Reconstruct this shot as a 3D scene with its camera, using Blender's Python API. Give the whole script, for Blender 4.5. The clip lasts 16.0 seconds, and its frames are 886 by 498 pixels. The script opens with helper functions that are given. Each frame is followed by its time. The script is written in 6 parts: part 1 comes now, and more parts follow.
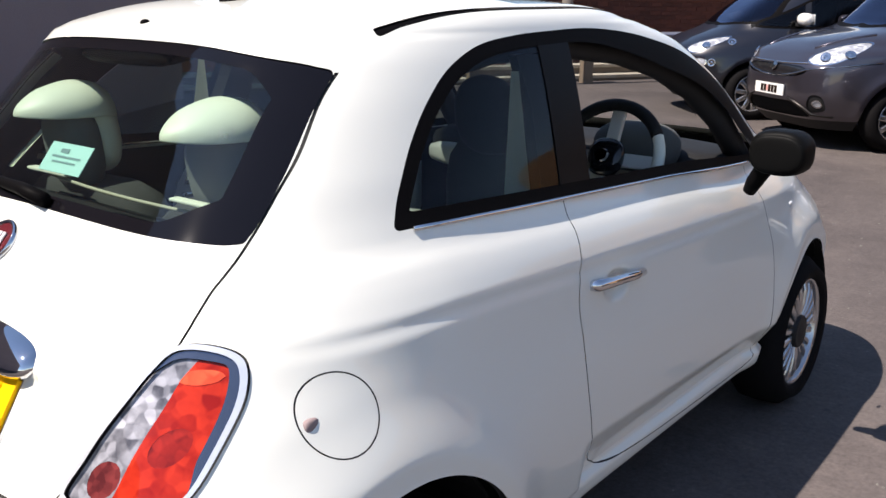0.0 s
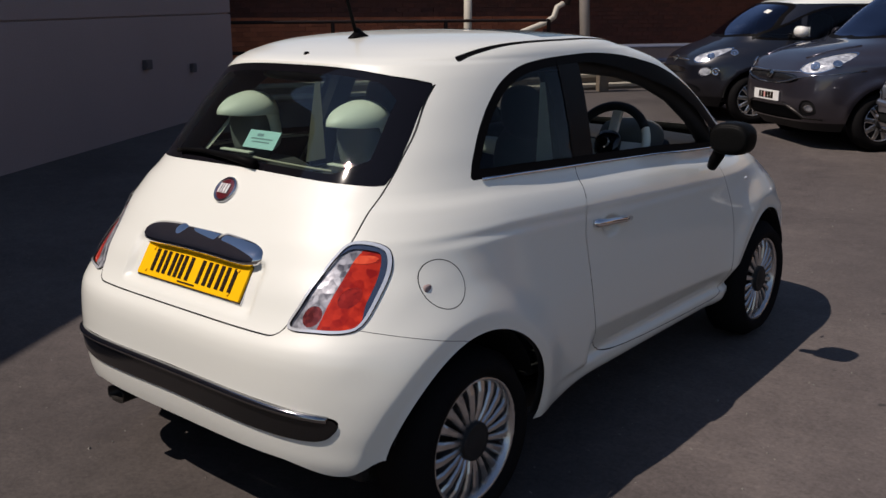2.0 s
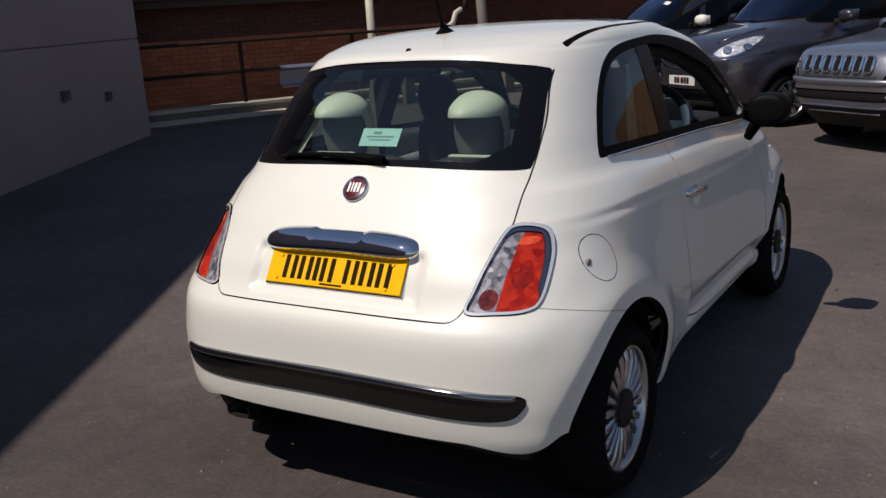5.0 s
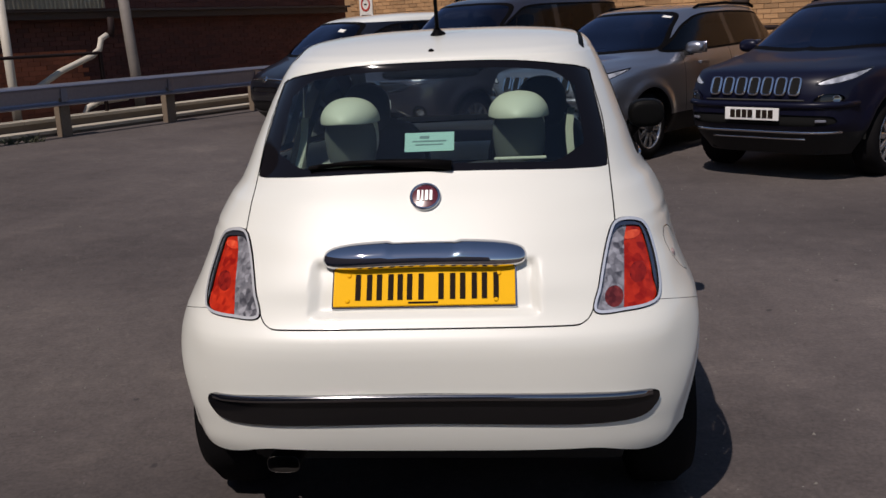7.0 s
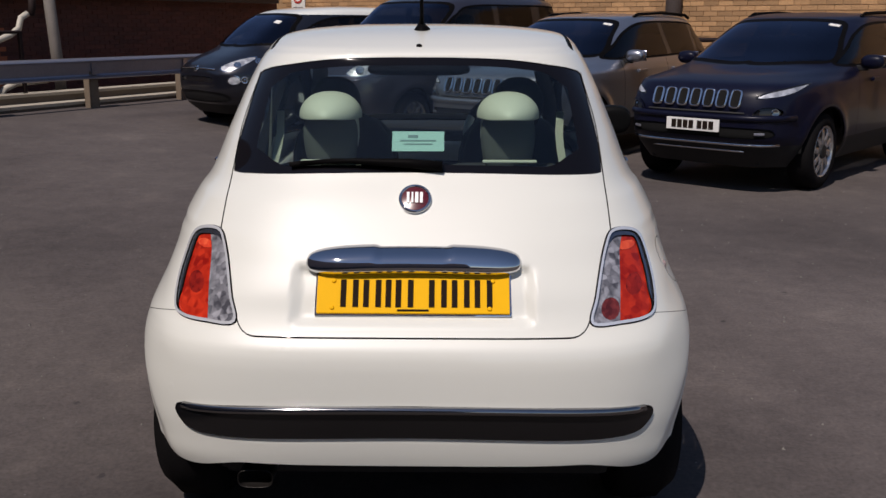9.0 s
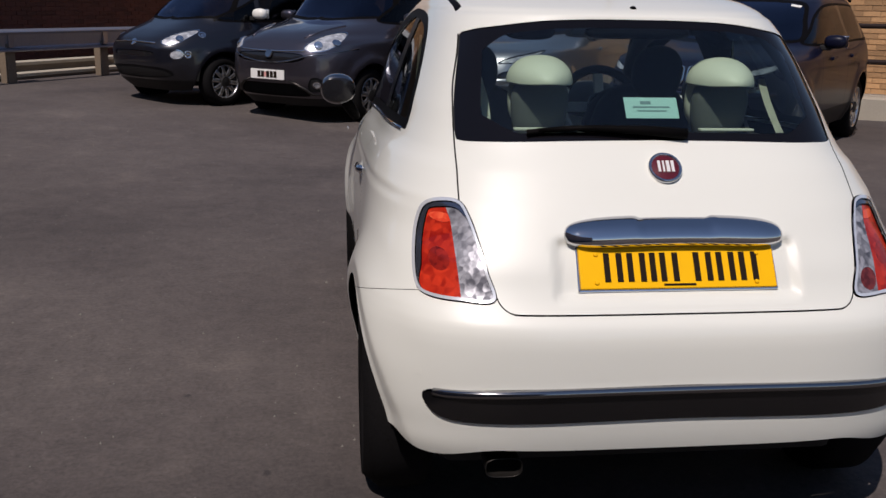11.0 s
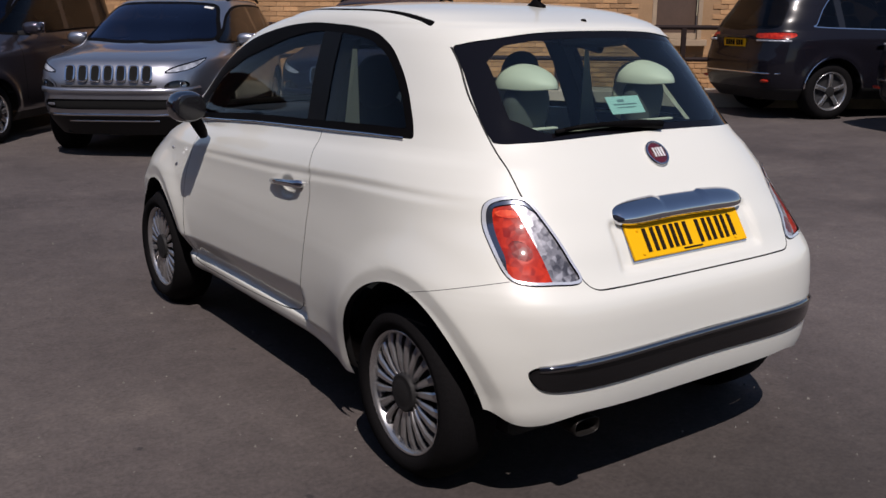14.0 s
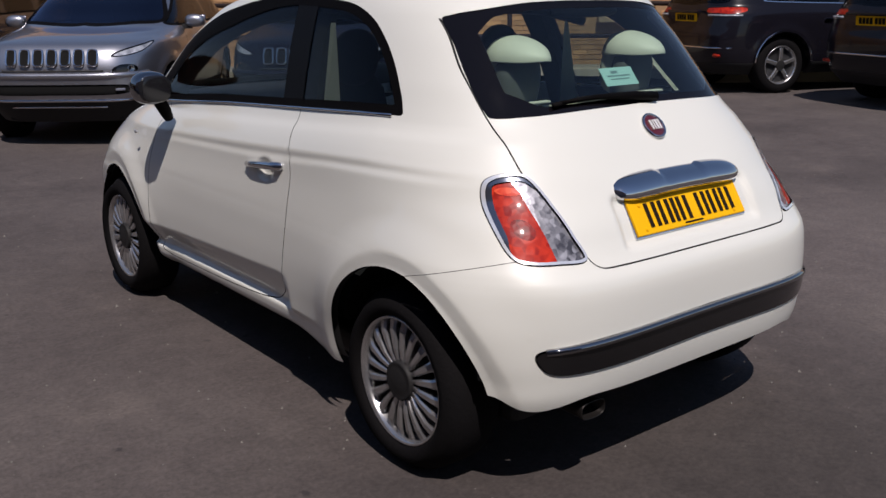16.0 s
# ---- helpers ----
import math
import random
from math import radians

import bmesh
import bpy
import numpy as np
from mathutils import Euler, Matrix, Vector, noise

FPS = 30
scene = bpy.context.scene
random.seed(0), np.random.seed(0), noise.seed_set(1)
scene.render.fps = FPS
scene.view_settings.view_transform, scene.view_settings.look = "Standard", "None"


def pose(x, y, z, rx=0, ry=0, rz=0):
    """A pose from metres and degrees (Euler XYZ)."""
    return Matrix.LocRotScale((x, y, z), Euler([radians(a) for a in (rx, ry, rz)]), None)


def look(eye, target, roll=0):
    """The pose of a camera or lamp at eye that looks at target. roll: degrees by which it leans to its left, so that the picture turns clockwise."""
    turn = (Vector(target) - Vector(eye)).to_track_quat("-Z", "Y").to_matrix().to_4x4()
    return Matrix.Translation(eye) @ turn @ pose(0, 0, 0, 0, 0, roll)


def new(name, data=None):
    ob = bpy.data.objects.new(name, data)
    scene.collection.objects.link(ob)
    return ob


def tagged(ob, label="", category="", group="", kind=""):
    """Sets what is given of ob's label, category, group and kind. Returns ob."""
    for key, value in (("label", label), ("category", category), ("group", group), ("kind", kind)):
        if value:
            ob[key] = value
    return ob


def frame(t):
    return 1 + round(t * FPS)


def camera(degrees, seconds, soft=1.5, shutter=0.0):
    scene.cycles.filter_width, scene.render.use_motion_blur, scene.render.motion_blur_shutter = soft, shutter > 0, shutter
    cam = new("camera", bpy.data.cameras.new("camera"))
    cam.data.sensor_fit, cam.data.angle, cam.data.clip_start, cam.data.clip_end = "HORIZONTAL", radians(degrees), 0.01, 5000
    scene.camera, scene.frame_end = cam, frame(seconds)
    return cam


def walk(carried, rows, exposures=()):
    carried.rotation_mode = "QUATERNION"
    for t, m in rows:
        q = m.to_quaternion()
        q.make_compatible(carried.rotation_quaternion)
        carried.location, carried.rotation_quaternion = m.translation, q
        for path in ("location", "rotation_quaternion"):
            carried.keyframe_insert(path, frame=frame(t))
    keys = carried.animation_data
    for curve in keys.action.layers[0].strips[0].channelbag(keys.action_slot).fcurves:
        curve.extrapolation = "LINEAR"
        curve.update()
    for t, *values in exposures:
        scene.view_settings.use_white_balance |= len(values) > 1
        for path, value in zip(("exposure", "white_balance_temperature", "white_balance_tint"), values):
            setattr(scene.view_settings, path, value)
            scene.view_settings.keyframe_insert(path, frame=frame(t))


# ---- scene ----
cam = camera(51.0, 16.0)
PATH = [
    (0, (1.773, -1.139, 1.504), (0.576, 0.375, 0.978), 0.5),
    (0.5, (1.934, -1.535, 1.509), (0.709, -0.04, 0.995), 0.8),
    (1, (2.089, -1.827, 1.565), (0.898, -0.309, 1.04), -0.1),
    (1.5, (2.327, -1.985, 1.582), (1.09, -0.495, 1.081), 0.5),
    (2, (2.384, -2.096, 1.597), (1.15, -0.605, 1.091), -0.1),
    (2.5, (2.383, -2.175, 1.609), (1.192, -0.658, 1.081), -1.1),
    (3, (2.424, -2.181, 1.618), (1.226, -0.668, 1.092), -1.5),
    (3.5, (2.451, -2.181, 1.612), (1.266, -0.656, 1.092), -1.5),
    (4, (2.328, -2.356, 1.575), (1.138, -0.832, 1.063), -1.4),
    (4.5, (2.052, -2.588, 1.609), (0.921, -1.015, 1.111), -2.7),
    (4.7, (1.94, -2.62, 1.576), (0.849, -1.018, 1.084), -3.2),
    (6.8, (0.455, -2.923, 1.511), (0.165, -1.001, 1.04), -3.0),
    (7, (0.323, -2.971, 1.519), (0.122, -1.037, 1.053), -2.8),
    (7.5, (0.193, -2.896, 1.505), (0.113, -0.956, 1.022), -1.4),
    (8, (0.138, -2.844, 1.511), (0.101, -0.902, 1.034), 0.2),
    (8.5, (0.114, -2.854, 1.516), (0.086, -0.907, 1.058), 0.6),
    (9, (0.11, -2.854, 1.513), (0.086, -0.911, 1.04), 0.1),
    (9.5, (0.1, -2.83, 1.507), (0.073, -0.892, 1.016), -0.1),
    (10, (-0.083, -2.794, 1.455), (-0.163, -0.884, 0.866), 1.3),
    (10.2, (-0.247, -2.82, 1.444), (-0.308, -0.905, 0.87), 1.7),
    (12.3, (-1.691, -2.133, 1.453), (-0.8, -0.403, 0.989), -1.6),
    (12.5, (-1.798, -2.076, 1.459), (-0.843, -0.389, 0.965), -0.9),
    (13, (-2.097, -2.04, 1.462), (-1.011, -0.447, 0.931), -0.1),
    (13.5, (-2.203, -2.153, 1.473), (-1.077, -0.579, 0.967), -0.2),
    (14, (-2.271, -2.33, 1.469), (-1.154, -0.746, 0.975), 0.4),
    (14.5, (-2.347, -2.367, 1.484), (-1.199, -0.803, 0.998), -0.2),
    (15, (-2.344, -2.33, 1.484), (-1.173, -0.789, 0.981), -0.7),
    (15.5, (-2.373, -2.319, 1.483), (-1.19, -0.784, 0.988), -0.9),
    (16, (-2.317, -2.15, 1.436), (-1.116, -0.642, 0.905), -0.3),
]
EXPOSURES = [(0.0, 1.2, 6880, 15), (0.3, 1.05, 6880, 15), (0.6, 0.57, 6980, 16), (1.0, 0.19, 6980, 16), (1.5, 0.11, 6980, 16), (4.5, 0.12, 6980, 16), (7.0, -0.08, 6780, 17), (10.0, -0.08, 6730, 17), (12.5, 0.05, 6610, 18), (16.0, 0.05, 6560, 18)]
walk(cam, [(t, look(eye, target, roll)) for t, eye, target, roll in PATH], EXPOSURES)

# ---- world, sun, exposure ----
SUN_TO = Vector((-0.30, -0.60, 1.0)).normalized()      # from the place towards the sun
world = bpy.data.worlds.new("world")
scene.world = world
world.use_nodes = True
wn = world.node_tree
sky = wn.nodes.new("ShaderNodeTexSky")
sky.sky_type = "NISHITA"
sky.sun_disc = False
sky.sun_elevation = math.asin(SUN_TO.z)
sky.sun_rotation = math.atan2(SUN_TO.x, SUN_TO.y) % (2 * math.pi)
sky.air_density, sky.dust_density, sky.ozone_density = 1.0, 0.1, 1.6
wn.links.new(sky.outputs[0], wn.nodes["Background"].inputs[0])
wn.nodes["Background"].inputs[1].default_value = 0.083
sun_data = bpy.data.lights.new("sun", "SUN")
sun_data.energy, sun_data.angle, sun_data.color = 4.0, radians(0.55), (1.0, 0.955, 0.89)
sun = new("sun", sun_data)
sun.matrix_world = look(SUN_TO * 40, (0, 0, 0))


# ---- materials ----
def mat(name, color, rough=0.5, metal=0.0, grain=0.0, scale=40.0, patch=0.0, patch_scale=1.5, bump=0.0, coat=0.0,
        spec=0.5, island=0.0, rand=0.0, tint=None, coat_rough=0.03):
    """A principled material: fine grain and broad patches vary its colour and roughness, a fine bump gives relief."""
    m = bpy.data.materials.new(name)
    m.use_nodes = True
    nt = m.node_tree
    b = nt.nodes["Principled BSDF"]
    b.inputs["Roughness"].default_value = rough
    b.inputs["Metallic"].default_value = metal
    b.inputs["Specular IOR Level"].default_value = spec
    b.inputs["Coat Weight"].default_value = coat
    b.inputs["Coat Roughness"].default_value = coat_rough
    b.inputs["Base Color"].default_value = (*color, 1)
    tc = nt.nodes.new("ShaderNodeTexCoord")
    if grain or patch or island or rand:
        val = None

        def add(sock, amount, centre=0.5):
            nonlocal val
            mr = nt.nodes.new("ShaderNodeMapRange")
            mr.inputs[3].default_value, mr.inputs[4].default_value = 1 - amount, 1 + amount
            nt.links.new(sock, mr.inputs[0])
            if val is None:
                val = mr.outputs[0]
            else:
                mu = nt.nodes.new("ShaderNodeMath")
                mu.operation = "MULTIPLY"
                nt.links.new(val, mu.inputs[0])
                nt.links.new(mr.outputs[0], mu.inputs[1])
                val = mu.outputs[0]
        for amount, sc, det in ((grain, scale, 3.0), (patch, patch_scale, 5.0)):
            if amount:
                n = nt.nodes.new("ShaderNodeTexNoise")
                n.inputs["Scale"].default_value, n.inputs["Detail"].default_value = sc, det
                nt.links.new(tc.outputs["Object"], n.inputs["Vector"])
                add(n.outputs["Fac"], amount)
        if island:
            g = nt.nodes.new("ShaderNodeNewGeometry")
            add(g.outputs["Random Per Island"], island)
        if rand:
            o = nt.nodes.new("ShaderNodeObjectInfo")
            add(o.outputs["Random"], rand)
        mul = nt.nodes.new("ShaderNodeVectorMath")
        mul.operation = "SCALE"
        mul.inputs[0].default_value = color
        nt.links.new(val, mul.inputs["Scale"])
        nt.links.new(mul.outputs[0], b.inputs["Base Color"])
    if bump:
        n = nt.nodes.new("ShaderNodeTexNoise")
        n.inputs["Scale"].default_value, n.inputs["Detail"].default_value = scale, 4.0
        nt.links.new(tc.outputs["Object"], n.inputs["Vector"])
        bp = nt.nodes.new("ShaderNodeBump")
        bp.inputs["Strength"].default_value, bp.inputs["Distance"].default_value = bump, 0.01
        nt.links.new(n.outputs["Fac"], bp.inputs["Height"])
        nt.links.new(bp.outputs[0], b.inputs["Normal"])
    return m


def glass_mat(name, tint, base=0.04, rough=0.0, gloss=(1, 1, 1)):
    """A thin pane: tinted see-through, with a mirror layer that grows towards grazing angles."""
    m = bpy.data.materials.new(name)
    m.use_nodes = True
    nt = m.node_tree
    nt.nodes.remove(nt.nodes["Principled BSDF"])
    tr, gl, lw, po, ma, mx = (nt.nodes.new(k) for k in ("ShaderNodeBsdfTransparent", "ShaderNodeBsdfGlossy", "ShaderNodeLayerWeight", "ShaderNodeMath", "ShaderNodeMath", "ShaderNodeMixShader"))
    tr.inputs[0].default_value = (*tint, 1)
    gl.inputs["Roughness"].default_value = rough
    gl.inputs["Color"].default_value = (*gloss, 1)
    lw.inputs[0].default_value = 0.5
    po.operation, ma.operation = "POWER", "MULTIPLY_ADD"
    po.inputs[1].default_value = 4.0
    ma.inputs[1].default_value, ma.inputs[2].default_value = 0.9, base
    ma.use_clamp = True
    nt.links.new(lw.outputs["Facing"], po.inputs[0])
    nt.links.new(po.outputs[0], ma.inputs[0])
    nt.links.new(ma.outputs[0], mx.inputs[0])
    nt.links.new(tr.outputs[0], mx.inputs[1])
    nt.links.new(gl.outputs[0], mx.inputs[2])
    nt.links.new(mx.outputs[0], nt.nodes["Material Output"].inputs[0])
    return m


def lens_mat(name, low, high, cell, rough=0.08, metal=0.0):
    """A moulded lamp lens: small facets that differ in depth of colour under a smooth outer skin."""
    m = bpy.data.materials.new(name)
    m.use_nodes = True
    nt = m.node_tree
    b = nt.nodes["Principled BSDF"]
    tc = nt.nodes.new("ShaderNodeTexCoord")
    v, n, mx, r, bp = (nt.nodes.new(k) for k in ("ShaderNodeTexVoronoi", "ShaderNodeTexNoise", "ShaderNodeMix", "ShaderNodeValToRGB", "ShaderNodeBump"))
    v.feature = "SMOOTH_F1"
    v.inputs["Smoothness"].default_value = 0.35
    v.inputs["Scale"].default_value = cell
    n.inputs["Scale"].default_value, n.inputs["Detail"].default_value = cell * 0.45, 3.0
    for q in (v, n):
        nt.links.new(tc.outputs["Object"], q.inputs["Vector"])
    mx.inputs[0].default_value = 0.6
    nt.links.new(v.outputs["Color"], mx.inputs[2])
    nt.links.new(n.outputs["Fac"], mx.inputs[3])
    el = r.color_ramp.elements
    el[0].position, el[0].color = 0.32, (*low, 1)
    el[1].position, el[1].color = 0.72, (*high, 1)
    nt.links.new(mx.outputs[0], r.inputs[0])
    nt.links.new(r.outputs[0], b.inputs["Base Color"])
    bp.inputs["Strength"].default_value, bp.inputs["Distance"].default_value = 0.10, 0.004
    b.inputs["Specular IOR Level"].default_value = 0.05
    nt.links.new(v.outputs["Distance"], bp.inputs["Height"])
    nt.links.new(bp.outputs[0], b.inputs["Normal"])
    b.inputs["Roughness"].default_value = 0.28
    b.inputs["Metallic"].default_value = metal
    b.inputs["Coat Weight"].default_value = 0.6
    b.inputs["Coat Roughness"].default_value = rough * 0.5
    return m


def asphalt_mat():
    """Worn car-park tarmac: stone speckle, pale blots, dark oily spots, broad darker and paler patches."""
    m = bpy.data.materials.new("asphalt")
    m.use_nodes = True
    nt = m.node_tree
    b = nt.nodes["Principled BSDF"]
    tc = nt.nodes.new("ShaderNodeTexCoord")

    def noise_tex(scale, detail, rough=0.55):
        n = nt.nodes.new("ShaderNodeTexNoise")
        n.inputs["Scale"].default_value, n.inputs["Detail"].default_value, n.inputs["Roughness"].default_value = scale, detail, rough
        nt.links.new(tc.outputs["Object"], n.inputs["Vector"])
        return n.outputs["Fac"]

    def ramp(sock, *stops):
        r = nt.nodes.new("ShaderNodeValToRGB")
        el = r.color_ramp.elements
        while len(el) < len(stops):
            el.new(0.5)
        for e, (p, c) in zip(el, stops):
            e.position, e.color = p, (*c, 1)
        nt.links.new(sock, r.inputs[0])
        return r.outputs[0]

    def mix(kind, fac, a, c):
        x = nt.nodes.new("ShaderNodeMix")
        x.data_type, x.blend_type = "RGBA", kind
        for k, s in ((0, fac), (6, a), (7, c)):
            if isinstance(s, (int, float)):
                x.inputs[k].default_value = s
            elif isinstance(s, tuple):
                x.inputs[k].default_value = (*s, 1)
            else:
                nt.links.new(s, x.inputs[k])
        return x.outputs[2]
    broad = ramp(noise_tex(0.42, 9, 0.66), (0.30, (0.050, 0.042, 0.041)), (0.50, (0.081, 0.068, 0.065)), (0.70, (0.108, 0.092, 0.086)))
    mid = ramp(noise_tex(9.0, 6, 0.65), (0.28, (0.84, 0.84, 0.84)), (0.5, (0.99, 0.99, 0.99)), (0.72, (1.14, 1.13, 1.12)))
    blot = ramp(noise_tex(1.7, 3), (0.60, (1, 1, 1)), (0.72, (1.13, 1.12, 1.10)))
    mid = mix("MULTIPLY", 1.0, mid, blot)
    base = mix("MULTIPLY", 1.0, broad, mid)
    # darker patch behind the white car, a paler one right, slightly darker one left
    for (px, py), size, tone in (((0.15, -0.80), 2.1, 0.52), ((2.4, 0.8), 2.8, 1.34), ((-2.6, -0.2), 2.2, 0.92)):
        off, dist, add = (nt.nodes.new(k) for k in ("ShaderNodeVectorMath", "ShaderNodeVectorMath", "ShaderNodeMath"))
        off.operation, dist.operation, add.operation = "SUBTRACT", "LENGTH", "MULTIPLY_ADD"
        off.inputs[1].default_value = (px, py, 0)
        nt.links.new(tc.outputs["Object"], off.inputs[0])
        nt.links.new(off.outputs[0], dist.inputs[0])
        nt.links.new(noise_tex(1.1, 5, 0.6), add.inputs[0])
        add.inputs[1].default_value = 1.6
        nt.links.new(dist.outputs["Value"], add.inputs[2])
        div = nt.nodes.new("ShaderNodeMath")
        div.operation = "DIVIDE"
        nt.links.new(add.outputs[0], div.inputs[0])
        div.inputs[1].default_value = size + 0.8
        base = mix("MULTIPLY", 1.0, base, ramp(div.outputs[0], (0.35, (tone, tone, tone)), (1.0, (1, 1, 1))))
    fine = ramp(noise_tex(48, 8, 0.82), (0.3, (0.60, 0.60, 0.60)), (0.7, (1.40, 1.39, 1.37)))
    base = mix("MULTIPLY", 1.0, base, fine)
    v = nt.nodes.new("ShaderNodeTexVoronoi")
    v.inputs["Scale"].default_value = 26
    nt.links.new(tc.outputs["Object"], v.inputs["Vector"])
    spot = ramp(v.outputs["Distance"], (0.05, (1, 1, 1)), (0.09, (0, 0, 0)))
    pick = ramp(noise_tex(9, 2), (0.62, (0, 0, 0)), (0.66, (1, 1, 1)))
    both = mix("MULTIPLY", 1.0, spot, pick)
    base = mix("MIX", both, base, (0.26, 0.25, 0.23))
    v = nt.nodes.new("ShaderNodeTexVoronoi")
    v.inputs["Scale"].default_value = 5.5
    nt.links.new(tc.outputs["Object"], v.inputs["Vector"])
    wob = nt.nodes.new("ShaderNodeMath")
    wob.operation = "MULTIPLY_ADD"
    nt.links.new(noise_tex(38, 4, 0.7), wob.inputs[0])
    wob.inputs[1].default_value = 0.22
    nt.links.new(v.outputs["Distance"], wob.inputs[2])
    drop = ramp(wob.outputs[0], (0.17, (1, 1, 1)), (0.21, (0, 0, 0)))
    drop = mix("MULTIPLY", 1.0, drop, ramp(noise_tex(2.3, 3), (0.56, (0, 0, 0)), (0.60, (0.75, 0.75, 0.75))))
    base = mix("MIX", drop, base, (0.028, 0.025, 0.026))
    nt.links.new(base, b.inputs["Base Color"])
    b.inputs["Roughness"].default_value = 0.85
    b.inputs["Specular IOR Level"].default_value = 0.3
    bp = nt.nodes.new("ShaderNodeBump")
    bp.inputs["Strength"].default_value, bp.inputs["Distance"].default_value = 0.35, 0.006
    nt.links.new(noise_tex(70, 6, 0.8), bp.inputs["Height"])
    nt.links.new(bp.outputs[0], b.inputs["Normal"])
    return m


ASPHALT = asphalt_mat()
WHITE_PAINT = mat("white_paint", (0.685, 0.687, 0.635), 0.42, coat=0.8, patch=0.015, patch_scale=2.0)
GAP = mat("panel_gap", (0.02, 0.02, 0.02), 0.8, grain=0.2)
BLACK_GLOSS = mat("black_gloss", (0.012, 0.012, 0.014), 0.12, grain=0.1)
BLACK_TRIM = mat("black_trim", (0.004, 0.0037, 0.004), 0.5, grain=0.2, scale=300, spec=0.02)
PILLAR_BLACK = mat("pillar_black", (0.0045, 0.0042, 0.0045), 0.36, grain=0.1, scale=200, spec=0.05)
DARK_PLASTIC = mat("dark_plastic", (0.017, 0.0165, 0.017), 0.6, grain=0.2, scale=200, spec=0.2)
DARK_CHROME = mat("dark_chrome", (0.30, 0.30, 0.31), 0.10, 1.0, patch=0.05, patch_scale=20)
GREY_STRIP = mat("grey_strip", (0.006, 0.0055, 0.006), 0.14, grain=0.1, scale=200, coat=0.3)
CHROME = mat("chrome", (0.63, 0.63, 0.65), 0.025, 1.0, patch=0.03, patch_scale=30)
ALLOY = mat("alloy", (0.47, 0.465, 0.47), 0.24, 0.85, grain=0.06, scale=120)
ALLOY_DARK = mat("alloy_dark", (0.07, 0.07, 0.075), 0.35, 0.6, grain=0.1)
RUBBER = mat("rubber", (0.0075, 0.007, 0.0075), 0.8, grain=0.2, scale=90, bump=0.15, spec=0.05)
GLASS_REAR = glass_mat("glass_tailgate", (0.68, 0.78, 0.73), 0.06)
GLASS_SIDE = glass_mat("glass_side", (0.46, 0.52, 0.50), 0.025, 0.0, (0.50, 0.50, 0.52))
GLASS_CLEAR = glass_mat("glass_clear", (0.90, 0.92, 0.92))
GLASS_DARK = glass_mat("glass_dark", (0.11, 0.12, 0.13), 0.04, 0.16, (0.55, 0.55, 0.58))
# blue gloss colour puts the reflection of a deeper blue sky into the pane
SCREEN_DARK = glass_mat("screen_dark", (0.12, 0.13, 0.17), 0.060, 0.03, (0.62, 0.70, 0.95))
GLASS_BORDER = mat("glass_border", (0.005, 0.0045, 0.006), 0.06, patch=0.05, spec=0.28)
LENS_RED = lens_mat("lens_red", (0.24, 0.008, 0.005), (0.56, 0.036, 0.013), 48)
LENS_ORANGE = lens_mat("lens_orange", (0.60, 0.040, 0.018), (0.80, 0.12, 0.05), 60)
LENS_FOG = lens_mat("lens_fog", (0.07, 0.012, 0.014), (0.20, 0.035, 0.035), 70)
LENS_DEEP = lens_mat("lens_deep_red", (0.12, 0.006, 0.006), (0.34, 0.020, 0.012), 60)
LAMP_RIM = mat("lamp_rim", (0.80, 0.82, 0.86), 0.14, 0.5, grain=0.1, scale=60, coat=1.0)
LENS_CLEAR = lens_mat("lens_clear", (0.30, 0.31, 0.34), (0.80, 0.81, 0.84), 30, 0.05, 0.45)
LENS_SMOKE = lens_mat("lens_smoke", (0.07, 0.07, 0.085), (0.42, 0.42, 0.46), 62, 0.05, 0.25)
PANE_BROWN = mat("pane_brown", (0.085, 0.052, 0.036), 0.5, grain=0.15, scale=20, patch=0.2, patch_scale=3)
BADGE_SILVER = mat("badge_silver", (0.72, 0.71, 0.70), 0.35, 0.2, patch=0.05, patch_scale=40)
CREAM = mat("cream_leather", (0.74, 0.73, 0.62), 0.5, grain=0.04, scale=200, patch=0.05, patch_scale=9, bump=0.03)
FABRIC = mat("grey_fabric", (0.085, 0.088, 0.085), 0.9, grain=0.10, scale=260, bump=0.06)
HEAD_GREY = mat("headrest_grey", (0.115, 0.12, 0.115), 0.85, grain=0.10, scale=220, bump=0.05)
FABRIC_DARK = mat("dark_fabric", (0.035, 0.034, 0.034), 0.9, grain=0.2, scale=220, bump=0.08)
ARCH_BLACK = mat("arch_black", (0.010, 0.010, 0.010), 0.95, grain=0.2, scale=60, spec=0.1)
PIPE_STEEL = mat("pipe_steel", (0.040, 0.036, 0.034), 0.42, 0.8, grain=0.3, scale=60)
LINING = mat("lining", (0.014, 0.013, 0.014), 0.8, grain=0.1, scale=150)
DASH_WHITE = mat("dash_panel", (0.66, 0.65, 0.60), 0.3, coat=0.6, patch=0.02)
PLATE_YELLOW = mat("plate_yellow", (0.82, 0.43, 0.004), 0.55, patch=0.04, patch_scale=20, spec=0.08)
PLATE_WHITE = mat("plate_white", (0.74, 0.73, 0.70), 0.4, patch=0.04, patch_scale=20, coat=0.3)
BAR_BLACK = mat("bar_black", (0.018, 0.012, 0.009), 0.8, grain=0.1, spec=0.05)
CARD = mat("card", (0.40, 0.66, 0.63), 0.6, patch=0.04, patch_scale=30)
CARD_INK = mat("card_ink", (0.16, 0.26, 0.28), 0.6, grain=0.1)
BADGE_RED = mat("badge_red", (0.09, 0.004, 0.008), 0.25, coat=1.0, patch=0.2, patch_scale=60)
